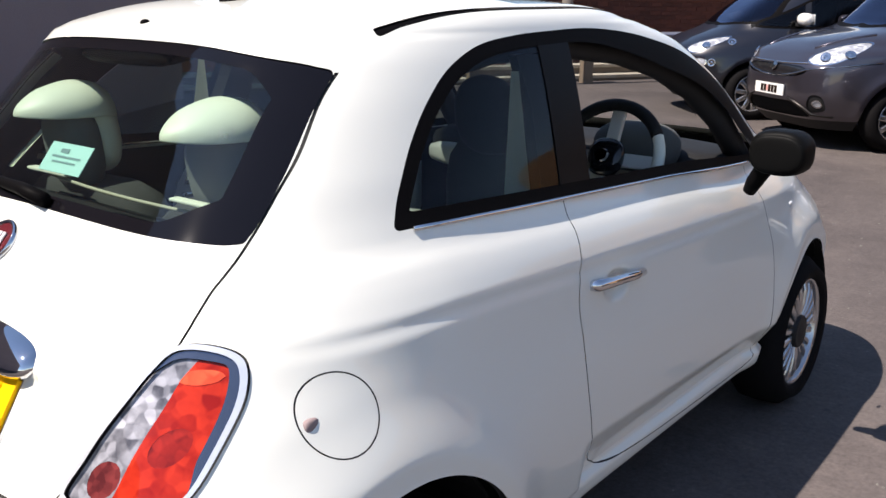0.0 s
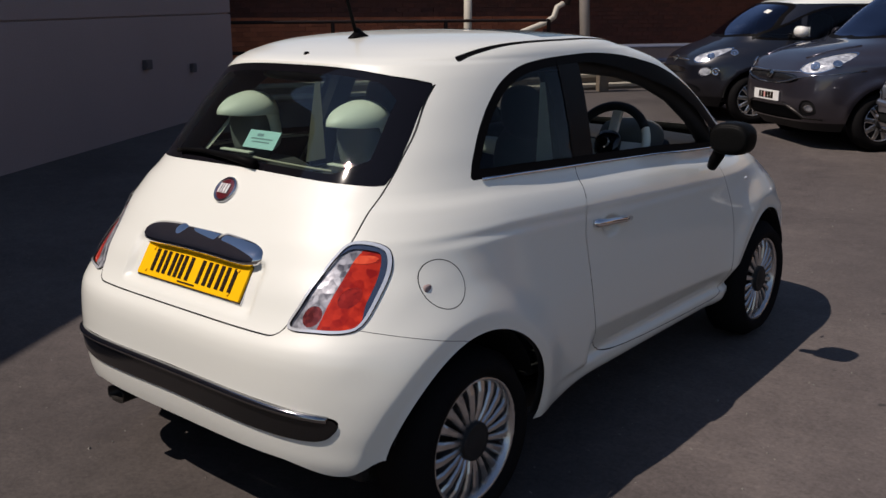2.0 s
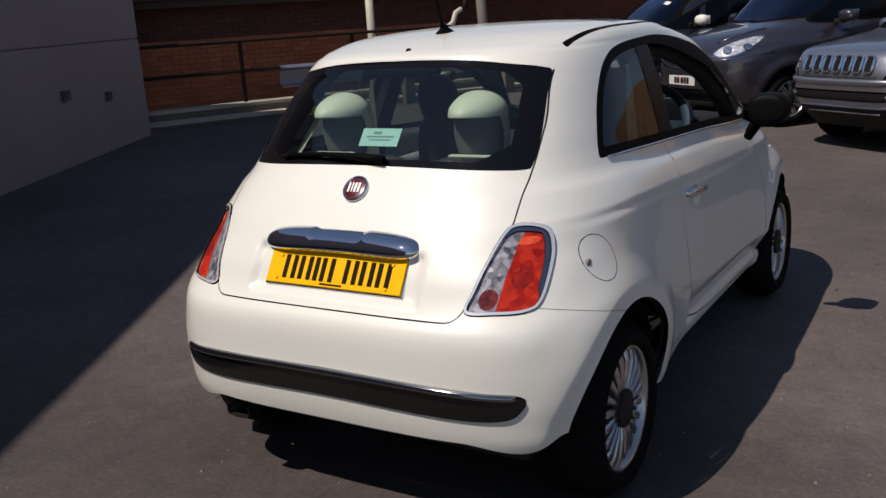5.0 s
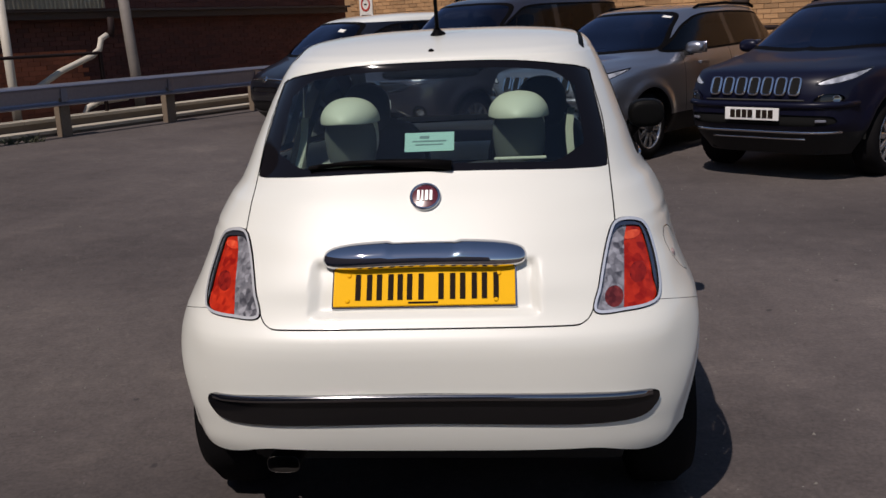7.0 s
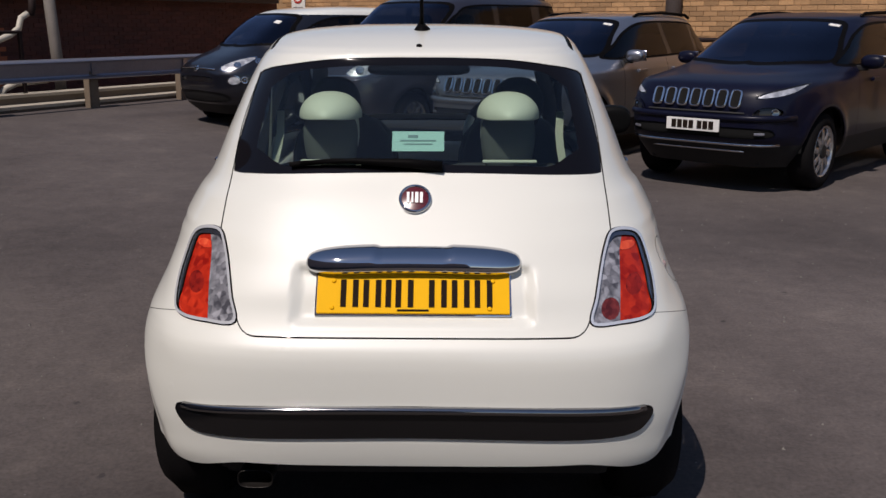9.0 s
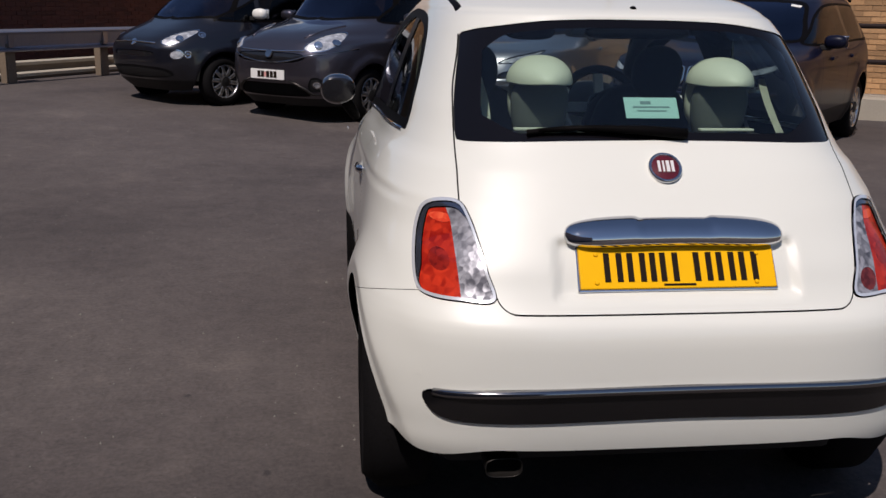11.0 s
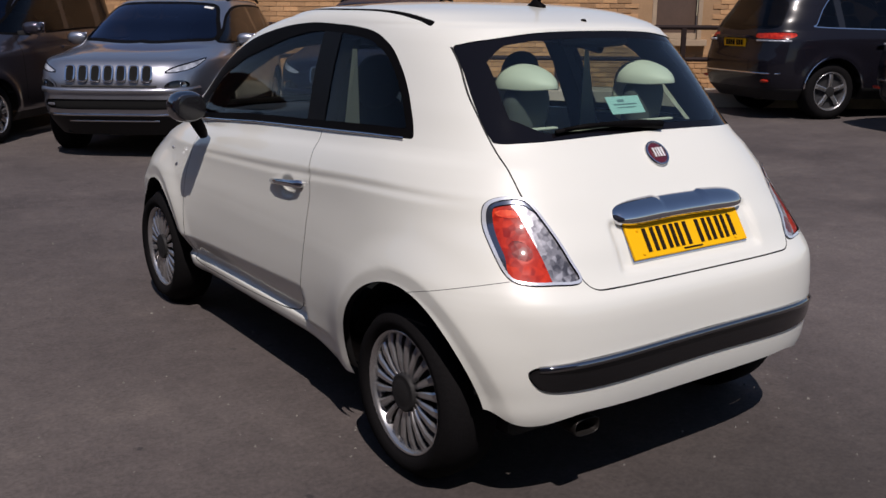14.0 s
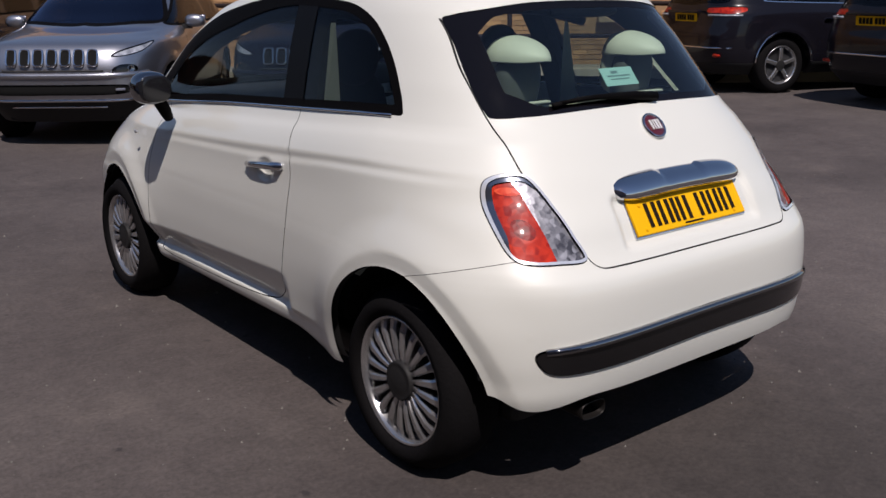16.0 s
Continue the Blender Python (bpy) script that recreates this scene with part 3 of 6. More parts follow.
def window_in_wall():
    w = empty("window_1", SAND_M, "small blank window with a stone sill in the sandy brick wall", "window", kind="structure")
    a, b = WIN_X - WIN_W / 2, WIN_X + WIN_W / 2
    box_part("window_sill", (WIN_X, -0.03, WIN_Z0 - 0.05), (WIN_W + 0.14, 0.20, 0.10), STONE_SILL, w, 0.01)
    box_part("lintel", (WIN_X, -0.003, WIN_Z1 + 0.10), (WIN_W + 0.3, 0.03, 0.20), STONE_SILL, w, 0.005)
    for x in (a + 0.035, b - 0.035):
        box_part("reveal", (x, 0.05, (WIN_Z0 + WIN_Z1) / 2), (0.07, 0.10, WIN_Z1 - WIN_Z0), STONE_SILL, w, 0.006)
    box_part("lower_panel", (WIN_X, 0.08, WIN_Z0 + 0.05), (WIN_W - 0.14, 0.06, 0.10), STONE_SILL, w, 0.004)
    box_part("upper_panel", (WIN_X, 0.08, WIN_Z1 - 0.14), (WIN_W - 0.14, 0.06, 0.28), STONE_SILL, w, 0.004)
    box_part("pane", (WIN_X, 0.13, (WIN_Z0 + WIN_Z1) / 2 - 0.09), (WIN_W - 0.14, 0.02, WIN_Z1 - WIN_Z0 - 0.36), PANE_BROWN, w, 0, "dark pane")
    return w


window_in_wall()


def kerbs():
    """Low concrete plinths along the foot of both back walls."""
    bm = bmesh.new()
    slab(bm, 0, BROWN_L - 0.5, -1.43, -1.12, 0.1, 0.525)
    slab(bm, 0, BROWN_L - 0.5, -1.73, -1.43, 0.1, 0.385)
    bm.transform(BROWN_M)
    kerb = tagged(part("kerb_north", bm, BASE_SHADED), "stepped kerb with pale concrete copings below the brown wall", "kerb", kind="structure")
    for y0, y1, z0 in ((-1.46, -1.12, 0.525), (-1.76, -1.432, 0.385)):
        x = 0.0
        while x < BROWN_L - 0.6:
            bm = bmesh.new()
            slab(bm, x + 0.004, min(x + 0.91, BROWN_L - 0.5), y0, y1, z0, z0 + 0.045)
            bm.transform(BROWN_M)
            part("coping", bm, CONCRETE, kerb)
            x += 0.914
    bm = bmesh.new()
    slab(bm, 0.6, SAND_L, -1.0, 0.012, 0.0, 0.50)
    bm.transform(SAND_M)
    tagged(part("kerb_east", bm, CONCRETE), "raised pale concrete strip along the sandy wall", "kerb", kind="structure")


kerbs()


def eaves_beam():
    bm = bmesh.new()
    slab(bm, 0, BROWN_L - 0.3, -0.32, 0.0, 2.02, 2.13)
    slab(bm, 0, BROWN_L - 0.3, -0.42, 0.0, 2.13, 2.17)
    bm.transform(BROWN_M)
    tagged(part("trim_north", bm, BEAM_DARK), "dark timber beam across the brown brick wall", "trim", kind="structure")


eaves_beam()


def fascia():
    """Pale ribbed sheeting above the beam."""
    bm = bmesh.new()
    n = 190
    top, low = [], []
    for k in range(n * 4 + 1):
        x = 15.2 * k / (n * 4)
        y = -0.44 - (0.018 if k % 4 in (1, 2) else 0.0)
        low.append(bm.verts.new((x, y, 2.175)))
        top.append(bm.verts.new((x, y + 0.02, 3.05)))
    for k in range(n * 4):
        bm.faces.new((low[k], low[k + 1], top[k + 1], top[k]))
    bmesh.ops.solidify(bm, geom=bm.faces[:], thickness=0.006)
    bm.transform(BROWN_M)
    tagged(part("trim_fascia", bm, SHEETING), "pale ribbed sheeting above the dark beam", "trim", kind="structure")


fascia()


def weeds():
    rng = np.random.default_rng(7)
    for cx, cy, n, r in ((-6.55, 9.30, 90, 0.13), (-6.75, 9.05, 50, 0.10)):
        v, f = [], []
        for k in range(n):
            a, d, h = rng.uniform(0, 6.3), rng.uniform(0, r), rng.uniform(0.03, 0.12)
            x, y = cx + d * math.cos(a), cy + d * math.sin(a)
            z = ground_z(x, y)
            b = rng.uniform(0, 6.3)
            lx, ly = rng.normal(0, 0.06), rng.normal(0, 0.06)
            w = 0.008
            i = len(v)
            v += [(x - w * math.cos(b), y - w * math.sin(b), z - 0.01), (x + w * math.cos(b), y + w * math.sin(b), z - 0.01), (x + lx * 0.5, y + ly * 0.5, z + h * 0.7), (x + lx, y + ly, z + h)]
            f += [(i, i + 1, i + 2), (i + 1, i + 3, i + 2)]
        me = bpy.data.meshes.new("weeds")
        me.from_pydata(v, [], f)
        tagged(part("weeds", me, WEED), "small tuft of dark weeds by a barrier post", "weeds", kind="stuff")


weeds()


def railing(name, m, x0, x1, zs, step, z_foot, y, label, r_rail=0.036):
    """A two-rail metal railing along a wall; local x along it."""
    r = empty(name, m, label, "railing")
    for z in zs:
        part("rail", tube([(x0, y, z), ((x0 + x1) / 2, y, z), (x1, y, z)], r_rail), RAIL_DARK, r)
    n = max(2, round((x1 - x0) / step) + 1)
    for k in range(n):
        x = x0 + (x1 - x0) * k / (n - 1)
        box_part("post", (x, y, (z_foot + zs[0]) / 2), (r_rail * 2, r_rail * 2, zs[0] - z_foot + 0.02), RAIL_DARK, r, 0.006)
    return r


railing("railing", SAND_M, 5.60, 24.8, (1.47, 0.99), 1.92, 0.30, -0.75, "dark brown two-rail metal railing before the sandy wall")
railing("railing", BROWN_M, -0.45, 14.35, (1.47, 1.03), 1.85, 0.50, -1.28, "dark brown two-rail metal railing on a concrete kerb", 0.025)


def guard_rail():
    """Corrugated steel crash barrier on short timber posts."""
    p0, p1 = Vector((-7.05, 8.45, 0)), Vector((-3.55, 14.8, 0))
    m = pose(p0.x, p0.y, 0, 0, 0, math.degrees(math.atan2((p1 - p0).y, (p1 - p0).x)))
    length = (p1 - p0).length
    g = empty("crash_barrier", m, "galvanised steel crash barrier on short posts", "barrier")
    prof = [(0.030, 0.160), (-0.030, 0.152), (-0.064, 0.132), (-0.070, 0.116), (-0.060, 0.106), (-0.010, 0.096), (0.0, 0.082), (0.034, -0.086), (0.022, -0.108), (-0.044, -0.122), (-0.058, -0.134), (-0.052, -0.150), (0.0, -0.158)]
    bm = bmesh.new()
    xs = np.linspace(-0.6, length, 12)
    off = [(py, pz) for py, pz in prof] + [(py + 0.008, pz) for py, pz in prof[::-1]]
    rings = []
    for x in xs:
        p = m @ Vector((x, 0, 0))
        z = ground_z(p.x, p.y) + 0.60
        rings.append([bm.verts.new((x, py, z + pz)) for py, pz in off])
    for a, b in zip(rings, rings[1:]):
        for k in range(len(off)):
            bm.faces.new((a[k], a[(k + 1) % len(off)], b[(k + 1) % len(off)], b[k]))
    bm.faces.new(rings[0][::-1])
    bm.faces.new(rings[-1])
    bmesh.ops.recalc_face_normals(bm, faces=bm.faces[:])
    part("beam", bm, STEEL, g)
    for x in (0.0, 1.55, 3.45, 5.35, 7.1):
        p = m @ Vector((x, 0.08, 0))
        z = ground_z(p.x, p.y)
        box_part("post", (x, 0.10, z + 0.34), (0.16, 0.15, 0.72), POST_WOOD, g, 0.012)
        box_part("spacer", (x, 0.02, z + 0.60), (0.10, 0.06, 0.20), STEEL, g, 0.005)
    return g


guard_rail()


def wall_pipes():
    """Down pipes and bent pipes on the brown wall."""
    def pipe(pts, r, mat_, label, lean=None):
        e = empty("pipe", BROWN_M, label, "pipe")
        part("tube", tube(pts, r, 12), mat_, e, smooth=True)
        return e
    x1, x2 = 13.05, 15.27
    pipe([(x1, -0.9, 0.35), (x1, -0.9, 1.2), (x1, -0.9, 2.4)], 0.065, PIPE_PALE, "pale upright pipe before the brown brick wall")
    pipe([(x1 + 0.15, -0.85, 0.86), (x1 + 0.9, -0.82, 1.22), (x1 + 1.5, -0.80, 1.42), (x1 + 1.66, -0.80, 1.52), (x1 + 1.72, -0.8, 1.68), (x1 + 1.84, -0.8, 1.74)], 0.047, PIPE_PALE, "pale bent pipe running up the brown wall")
    pipe([(x2 + 0.05, -0.9, 0.35), (x2, -0.9, 1.3), (x2 - 0.1, -0.9, 3.2)], 0.088, POLE_GREY, "thick grey upright pole before the brown wall")
    pipe([(x1 + 1.1, -0.9, 0.42), (x1 + 1.22, -0.9, 0.62), (x1 + 1.45, -0.9, 0.70), (x1 + 2.0, -0.9, 0.72)], 0.05, PIPE_PALE, "low pale bent pipe above the kerb")
    pipe([(x1 + 1.90, -0.8, 1.72), (x1 + 1.94, -0.8, 1.84), (x1 + 1.95, -0.8, 2.02)], 0.055, RAIL_DARK, "short dark pipe below the beam")
    e = empty("down_pipe", SAND_M, "dark down pipe on the sandy brick wall", "pipe")
    part("tube", tube([(9.6, -0.10, 0.42), (9.6, -0.10, 2.0), (9.6, -0.10, 3.4)], 0.13, 12), BEAM_DARK, e, smooth=True)


wall_pipes()


def wall_sign():
    s = empty("sign", SAND_M, "small square white sign with a red ring on the brick wall", "sign")
    x, z = 0.75, 2.22
    box_part("board", (x, -0.025, z), (0.42, 0.02, 0.50), SIGN_WHITE, s, 0.004)
    bm = lathe([(0.0, 0.11), (0.006, 0.11), (0.006, 0.15), (0.0, 0.15), (0.0, 0.11)], 32, pose(x, -0.037, z + 0.05, 0, 0, -90))
    part("ring", bm, SIGN_RED, s, "red ring")
    box_part("bar", (x, -0.038, z + 0.05), (0.09, 0.005, 0.03), BAR_BLACK, s)
    box_part("bar", (x, -0.038, z - 0.19), (0.30, 0.005, 0.03), BAR_BLACK, s)


wall_sign()


# ---- vehicles ----
SPOKES = {}


def wheel(car, x, y, r, rim, width, spokes, side, look_name, wide=0.35, cap=0.055, material=None, hub_mat=None, bulge=0.008):
    """A wheel under a car: rim with spokes, tyre and hub cap. side: +1 right, -1 left; x is the outer face."""
    alloy = material or ALLOY
    m = Matrix.Translation((x, y, r)) @ Matrix.Diagonal((side, 1, 1, 1))
    bm = lathe([(-0.10, rim * 0.90), (-0.03, rim * 0.90), (-0.006, rim * 0.955), (0.004, rim * 0.99), (0.0, rim * 1.02), (-0.02, rim * 1.02), (-0.10, rim * 1.0), (-0.10, rim * 0.90)], 48)
    bm.transform(m)
    w = part("wheel", bm, alloy, car, look_name, True)
    key = (spokes, rim, cap, alloy.name)
    if key not in SPOKES:
        bm = bmesh.new()
        hw = math.pi * rim / spokes
        inner, outer = cap * 0.95, rim * 0.955
        w0, w1 = hw * 0.30 * (0.85 if spokes > 12 else 1.3 if spokes > 6 else 0.6), hw * wide
        prof = [(inner, w0, -0.010), (inner + (outer - inner) * 0.35, w0 + (w1 - w0) * 0.25, -0.003), (inner + (outer - inner) * 0.75, w0 + (w1 - w0) * 0.7, -0.004), (outer, w1 * 1.12, -0.014)]
        rows = []
        for rad, half, face in prof:
            rows.append([bm.verts.new(p) for p in ((-0.034, rad, -half), (face - 0.006, rad, -half), (face, rad, -half * 0.55), (face, rad, half * 0.55), (face - 0.006, rad, half), (-0.034, rad, half))])
        for r0, r1 in zip(rows, rows[1:]):
            for k in range(5):
                bm.faces.new((r0[k], r0[k + 1], r1[k + 1], r1[k]))
        bmesh.ops.recalc_face_normals(bm, faces=bm.faces[:])
        me = bpy.data.meshes.new("spoke")
        bm.to_mesh(me)
        bm.free()
        me.materials.append(alloy)
        SPOKES[key] = me
    for k in range(spokes):
        ob = new("spoke", SPOKES[key])
        ob.parent = w
        ob.matrix_basis = m @ Matrix.Rotation(2 * math.pi * (k + 0.25) / spokes, 4, "X")
    t = r - rim
    prof = [(-width + 0.01, rim * 0.98), (-width, rim + t * 0.4), (-width + 0.012, r - 0.02), (-width + 0.03, r - 0.003), (-width / 2, r), (-0.03, r - 0.003), (-0.008, r - 0.022), (bulge, rim + t * 0.5), (bulge * 0.55, rim + t * 0.12), (-0.006, rim * 1.0), (-0.03, rim * 0.98)]
    bm = lathe(prof, 56)
    bm.transform(m)
    part("tyre", bm, RUBBER, w, smooth=True)
    bm = lathe([(-0.055, rim * 0.92), (-0.06, cap), (-0.06, 0.0)], 32)
    bm.transform(m)
    part("brake_disc", bm, ALLOY_DARK, w)
    bm = lathe([(-0.03, cap * 1.12), (0.0, cap * 1.08), (0.004, cap), (0.002, cap * 0.93), (0.006, cap * 0.7), (0.009, 0.0)], 28)
    bm.transform(m)
    part("hub_cap", bm, hub_mat or DARK_PLASTIC, w, smooth=True)
    return w


def bars_plate(parent, m, w, h, ground_mat, groups, char_w, char_h, gap, name="number_plate", label=""):
    """A number plate whose characters are plain bars; m: pose with local z out of the plate, local x to the reader's right."""
    bm = bmesh.new()
    box(bm, 0, 0, 0, w, h, 0.012, m=m, bevel=0.003)
    p = part(name, bm, ground_mat, parent, label)
    total = sum(groups) * char_w + (sum(groups) - len(groups)) * gap + (len(groups) - 1) * gap * 3.2
    x = -total / 2
    for g in groups:
        for _ in range(g):
            bm = bmesh.new()
            box(bm, x + char_w / 2, 0, 0.0075, char_w, char_h, 0.003, m=m)
            part("bar", bm, BAR_BLACK, p)
            x += char_w + gap
        x += gap * 2.2
    return p


def interior(car, tab, seat_ys, x_off, floor_z, cushion, material, head=True, z_top=None):
    for y in seat_ys:
        for s in (-1, 1):
            part("seat", blob(scaled(s * x_off, y + 0.18, floor_z + 0.12, 0.25, 0.27, 0.11), 4.0, 16, 10), material, car, smooth=True)
            part("backrest", blob(scaled(s * x_off, y - 0.12, floor_z + 0.42, 0.24, 0.09, 0.34, 12), 4.0, 16, 10), material, car, smooth=True)
            if head:
                part("headrest", blob(scaled(s * x_off, y - 0.20, floor_z + 0.86, 0.13, 0.05, 0.10, 12), 3.0, 16, 10), material, car, smooth=True)


def vehicle(name, spec, m, label, category="car", group="cars parked in the yard"):
    """A parked car from level outlines; parts are cut out of its shell along smooth outlines. Local y ahead, origin below the rear axle."""
    car = empty(name, m, label, category, group)
    tab, paint = spec["tab"], spec["paint"]
    wb, wr, wx = spec["wheelbase"], spec["wheel_r"], spec["wheel_x"]

    def shape(V):
        for y0 in (0.0, wb):
            r = np.hypot(V[..., 1] - y0, V[..., 2] - wr)
            V[..., 0] += np.where(V[..., 0] > 0.5, 0.02 * np.exp(-((r - wr - 0.09) / 0.07) ** 2), 0)
        return V
    s = body_sheet(tab, 104, 210, shape)
    tz, trear, tfront = ([r[k] for r in tab] for k in (0, 1, 2))

    def wrap(q, front):
        """Distance round the end of the body from the centre line, and height."""
        z = q.v[:, 2]
        back = pchip(tz, tfront, z) - q.v[:, 1] if front else q.v[:, 1] - pchip(tz, trear, z)
        return np.stack([q.v[:, 0] + np.maximum(back, 0), z], 1)
    z = s.v[:, 2]
    _, s = s.cut(np.minimum(np.hypot(s.v[:, 1], s.v[:, 2] - wr), np.hypot(s.v[:, 1] - wb, s.v[:, 2] - wr)) - wr - 0.065)
    # side glass
    side = loop(spec["side"], 8)
    val = np.where(s.v[:, 0] > 0.25, sdf(s.v[:, 1:], side), 1.0)
    frame_, s = s.cut(val)
    val = sdf(frame_.v[:, 1:], side) + spec.get("frame_w", 0.025)
    panes, rim_ = frame_.cut(val)
    for q in (rim_, rim_.mirrored()):
        sheet_part("window_frame", q, spec.get("frame_mat", BLACK_TRIM), car)
    bars = spec["pillars"]
    rest = panes
    cuts = []
    for y0, lean, half in bars:
        d = np.abs(rest.v[:, 1] - y0 - lean * (rest.v[:, 2] - 1.3)) - half
        c, rest = rest.cut(d)
        cuts.append(c)
    for c in cuts:
        for q in (c, c.mirrored()):
            sheet_part("pillar", q, BLACK_GLOSS, car)
    edges = [-9] + [b[0] for b in bars] + [9]
    for a, b in zip(edges, edges[1:]):
        k = np.maximum(a - rest.v[:, 1], rest.v[:, 1] - b)
        g, _ = rest.cut(k)
        if len(g.f):
            for gg in (g, g.mirrored()):
                sheet_part("side_window", gg, GLASS_DARK, car)
    # windscreen and tailgate glass
    ws = loop(spec["screen"], 8)
    val = np.where(s.v[:, 1] > 1.0, sdf(np.abs(s.v[:, [0, 2]]), ws), 1.0)
    g, s = s.cut(val)
    inner, band = g.cut(sdf(np.abs(g.v[:, [0, 2]]), ws) + 0.03)
    sheet_part("windscreen", inner.both(), spec.get("screen_mat", SCREEN_DARK), car)
    sheet_part("screen_surround", band.both(), BLACK_TRIM, car)
    if "rear_glass" in spec:
        rg = loop(spec["rear_glass"], 8)
        g, s = s.cut(np.where(s.v[:, 1] < 0.5, sdf(s.v[:, [0, 2]], rg), 1.0))
        sheet_part("rear_window", g.both(), GLASS_DARK, car)
    # lamps, front and rear, one mesh a lamp
    for key, front, lens in (("lamps", True, spec.get("lens", LENS_CLEAR)), ("tail_lamps", False, LENS_RED), ("fog", True, LENS_CLEAR)):
        for poly in spec.get(key, ()):
            lp = loop(poly, 8)
            ok = s.v[:, 1] > 1.2 if front else s.v[:, 1] < 0.6
            g, s = s.cut(np.where(ok, sdf(wrap(s, front), lp), 1.0))
            ring, g = g.cut(-(sdf(wrap(g, front), lp) + 0.010)) if len(g.f) else (g, g)
            for gg, rr in ((g, ring), (g.mirrored(), ring.mirrored())):
                ob = sheet_part({"lamps": "headlamp", "tail_lamps": "tail_lamp", "fog": "fog_lamp"}[key], gg.moved(-0.006), lens, car)
                if ob and len(rr.f):
                    sheet_part("surround", rr, spec.get("lamp_rim", BLACK_GLOSS), ob)
    # dark openings in the front and rear
    for poly, material, title in spec.get("dark", ()):
        lp = loop(poly, 6)
        own = min(p[0] for p in poly) > 0.2
        place = (lambda q: wrap(q, True)) if own else (lambda q: q.v[:, [0, 2]])
        g, s = s.cut(np.where(s.v[:, 1] > 1.2, sdf(place(s), lp), 1.0))
        if own and "pocket_rim" in spec:
            rim_, s = s.cut(np.where(s.v[:, 1] > 1.2, sdf(place(s), lp) - spec["pocket_rim"], 1.0))
            for q in (rim_, rim_.mirrored()):
                sheet_part("pocket_rim", q.moved(0.010), paint, car)
        if own:
            for q in (g, g.mirrored()):
                sheet_part(title, q.moved(-0.012), material, car)
        else:
            sheet_part(title, g.both().moved(-0.012), material, car)
    if "cladding" in spec:
        g, s = s.cut(s.v[:, 2] - spec["cladding"])
        sheet_part("lower_cladding", g.both(), DARK_PLASTIC, car)
    if "roof_z" in spec:
        s, g = s.cut(s.v[:, 2] - spec["roof_z"] - 0.03 * (s.v[:, 1] - 0.9) * 0)
        sheet_part("roof", g.both(), spec["roof_mat"], car, spec.get("roof_label", ""))
    for line in spec.get("seams", ()):
        g, ahead, behind = s.groove(lambda q: q.v[:, 1] - line - 0.05 * np.sin((q.v[:, 2] - 0.5) * 2.0), 0.004)
        g, off = g.cut(np.maximum(0.42 - g.v[:, 2], g.v[:, 2] - 1.15))
        s = ahead.joined(behind).joined(off)
        for q in (g, g.mirrored()):
            sheet_part("door_gap", q.moved(-0.004), GAP, car)
    sheet_part("body", s.both(), paint, car)
    sheet_part("lining", s.both().moved(-0.03), LINING, car)
    y0, y1 = min(r[1] for r in tab) + 0.25, max(r[2] for r in tab) - 0.25
    box_part("underbody", (0, (y0 + y1) / 2, 0.36), (1.1, y1 - y0, 0.22), DARK_PLASTIC, car, 0.03)
    for y in (0.0, wb):
        for sd in (-1, 1):
            bm = lathe([(-0.34, 0.0), (-0.34, wr + 0.07), (-0.06, wr + 0.072), (-0.06, wr + 0.066), (-0.33, wr + 0.064), (-0.33, 0)], 28, Matrix.Translation((sd * (wx + 0.01), y, wr)) @ Matrix.Diagonal((sd, 1, 1, 1)))
            bmesh.ops.bisect_plane(bm, geom=bm.verts[:] + bm.edges[:] + bm.faces[:], plane_co=(0, 0, wr + 0.02), plane_no=(0, 0, 1), clear_inner=True)
            part("arch_liner", bm, ARCH_BLACK, car)
            wheel(car, sd * wx, y, wr, spec["rim"], spec["tyre_w"], spec["spokes"], sd, "five-spoke alloy wheel" if spec["spokes"] < 9 else "alloy wheel", 0.17 if spec["spokes"] < 9 else 0.36, 0.06, spec.get("rim_mat"))
    # mirrors
    mx, my, mz = spec["mirror"]
    for sd in (-1, 1):
        c = part("door_mirror", blob(scaled(sd * (mx + 0.09), my, mz, 0.110, 0.07, 0.068), 2.6, 18, 12), spec.get("mirror_mat", paint), car, smooth=True)
        box_part("stalk", (sd * (mx - 0.01), my, mz - 0.06), (0.14, 0.06, 0.05), DARK_PLASTIC, c, 0.01)
        box_part("mirror_glass", (sd * (mx + 0.10), my - 0.071, mz), (0.19, 0.012, 0.12), MIRROR, c, 0.004)
    for y in spec.get("handles", ()):
        for sd in (-1, 1):
            w = float(pchip([r[0] for r in tab], [r[3] for r in tab], [0.98])[0])
            box_part("door_handle", (sd * (w + 0.012), y, 0.98), (0.03, 0.20, 0.035), spec.get("handle_mat", paint), car, 0.008)
    interior(car, tab, spec.get("seats", (0.45, 1.35)), 0.38, 0.62, FABRIC_DARK, FABRIC_DARK)
    box_part("dashboard", (0, spec["dash_y"], 1.0), (1.35, 0.35, 0.22), DARK_PLASTIC, car, 0.05)
    if "rails" in spec:
        ya, yb, rx, rz = spec["rails"]
        for sd in (-1, 1):
            part("roof_rail", tube([(sd * rx, ya, rz - 0.03), (sd * rx, ya + 0.12, rz + 0.010), (sd * rx, (ya + yb) / 2, rz + 0.028), (sd * rx, yb - 0.12, rz + 0.010), (sd * rx, yb, rz - 0.03)], 0.018), spec.get("rail_mat", BLACK_TRIM), car, smooth=True)
    return car


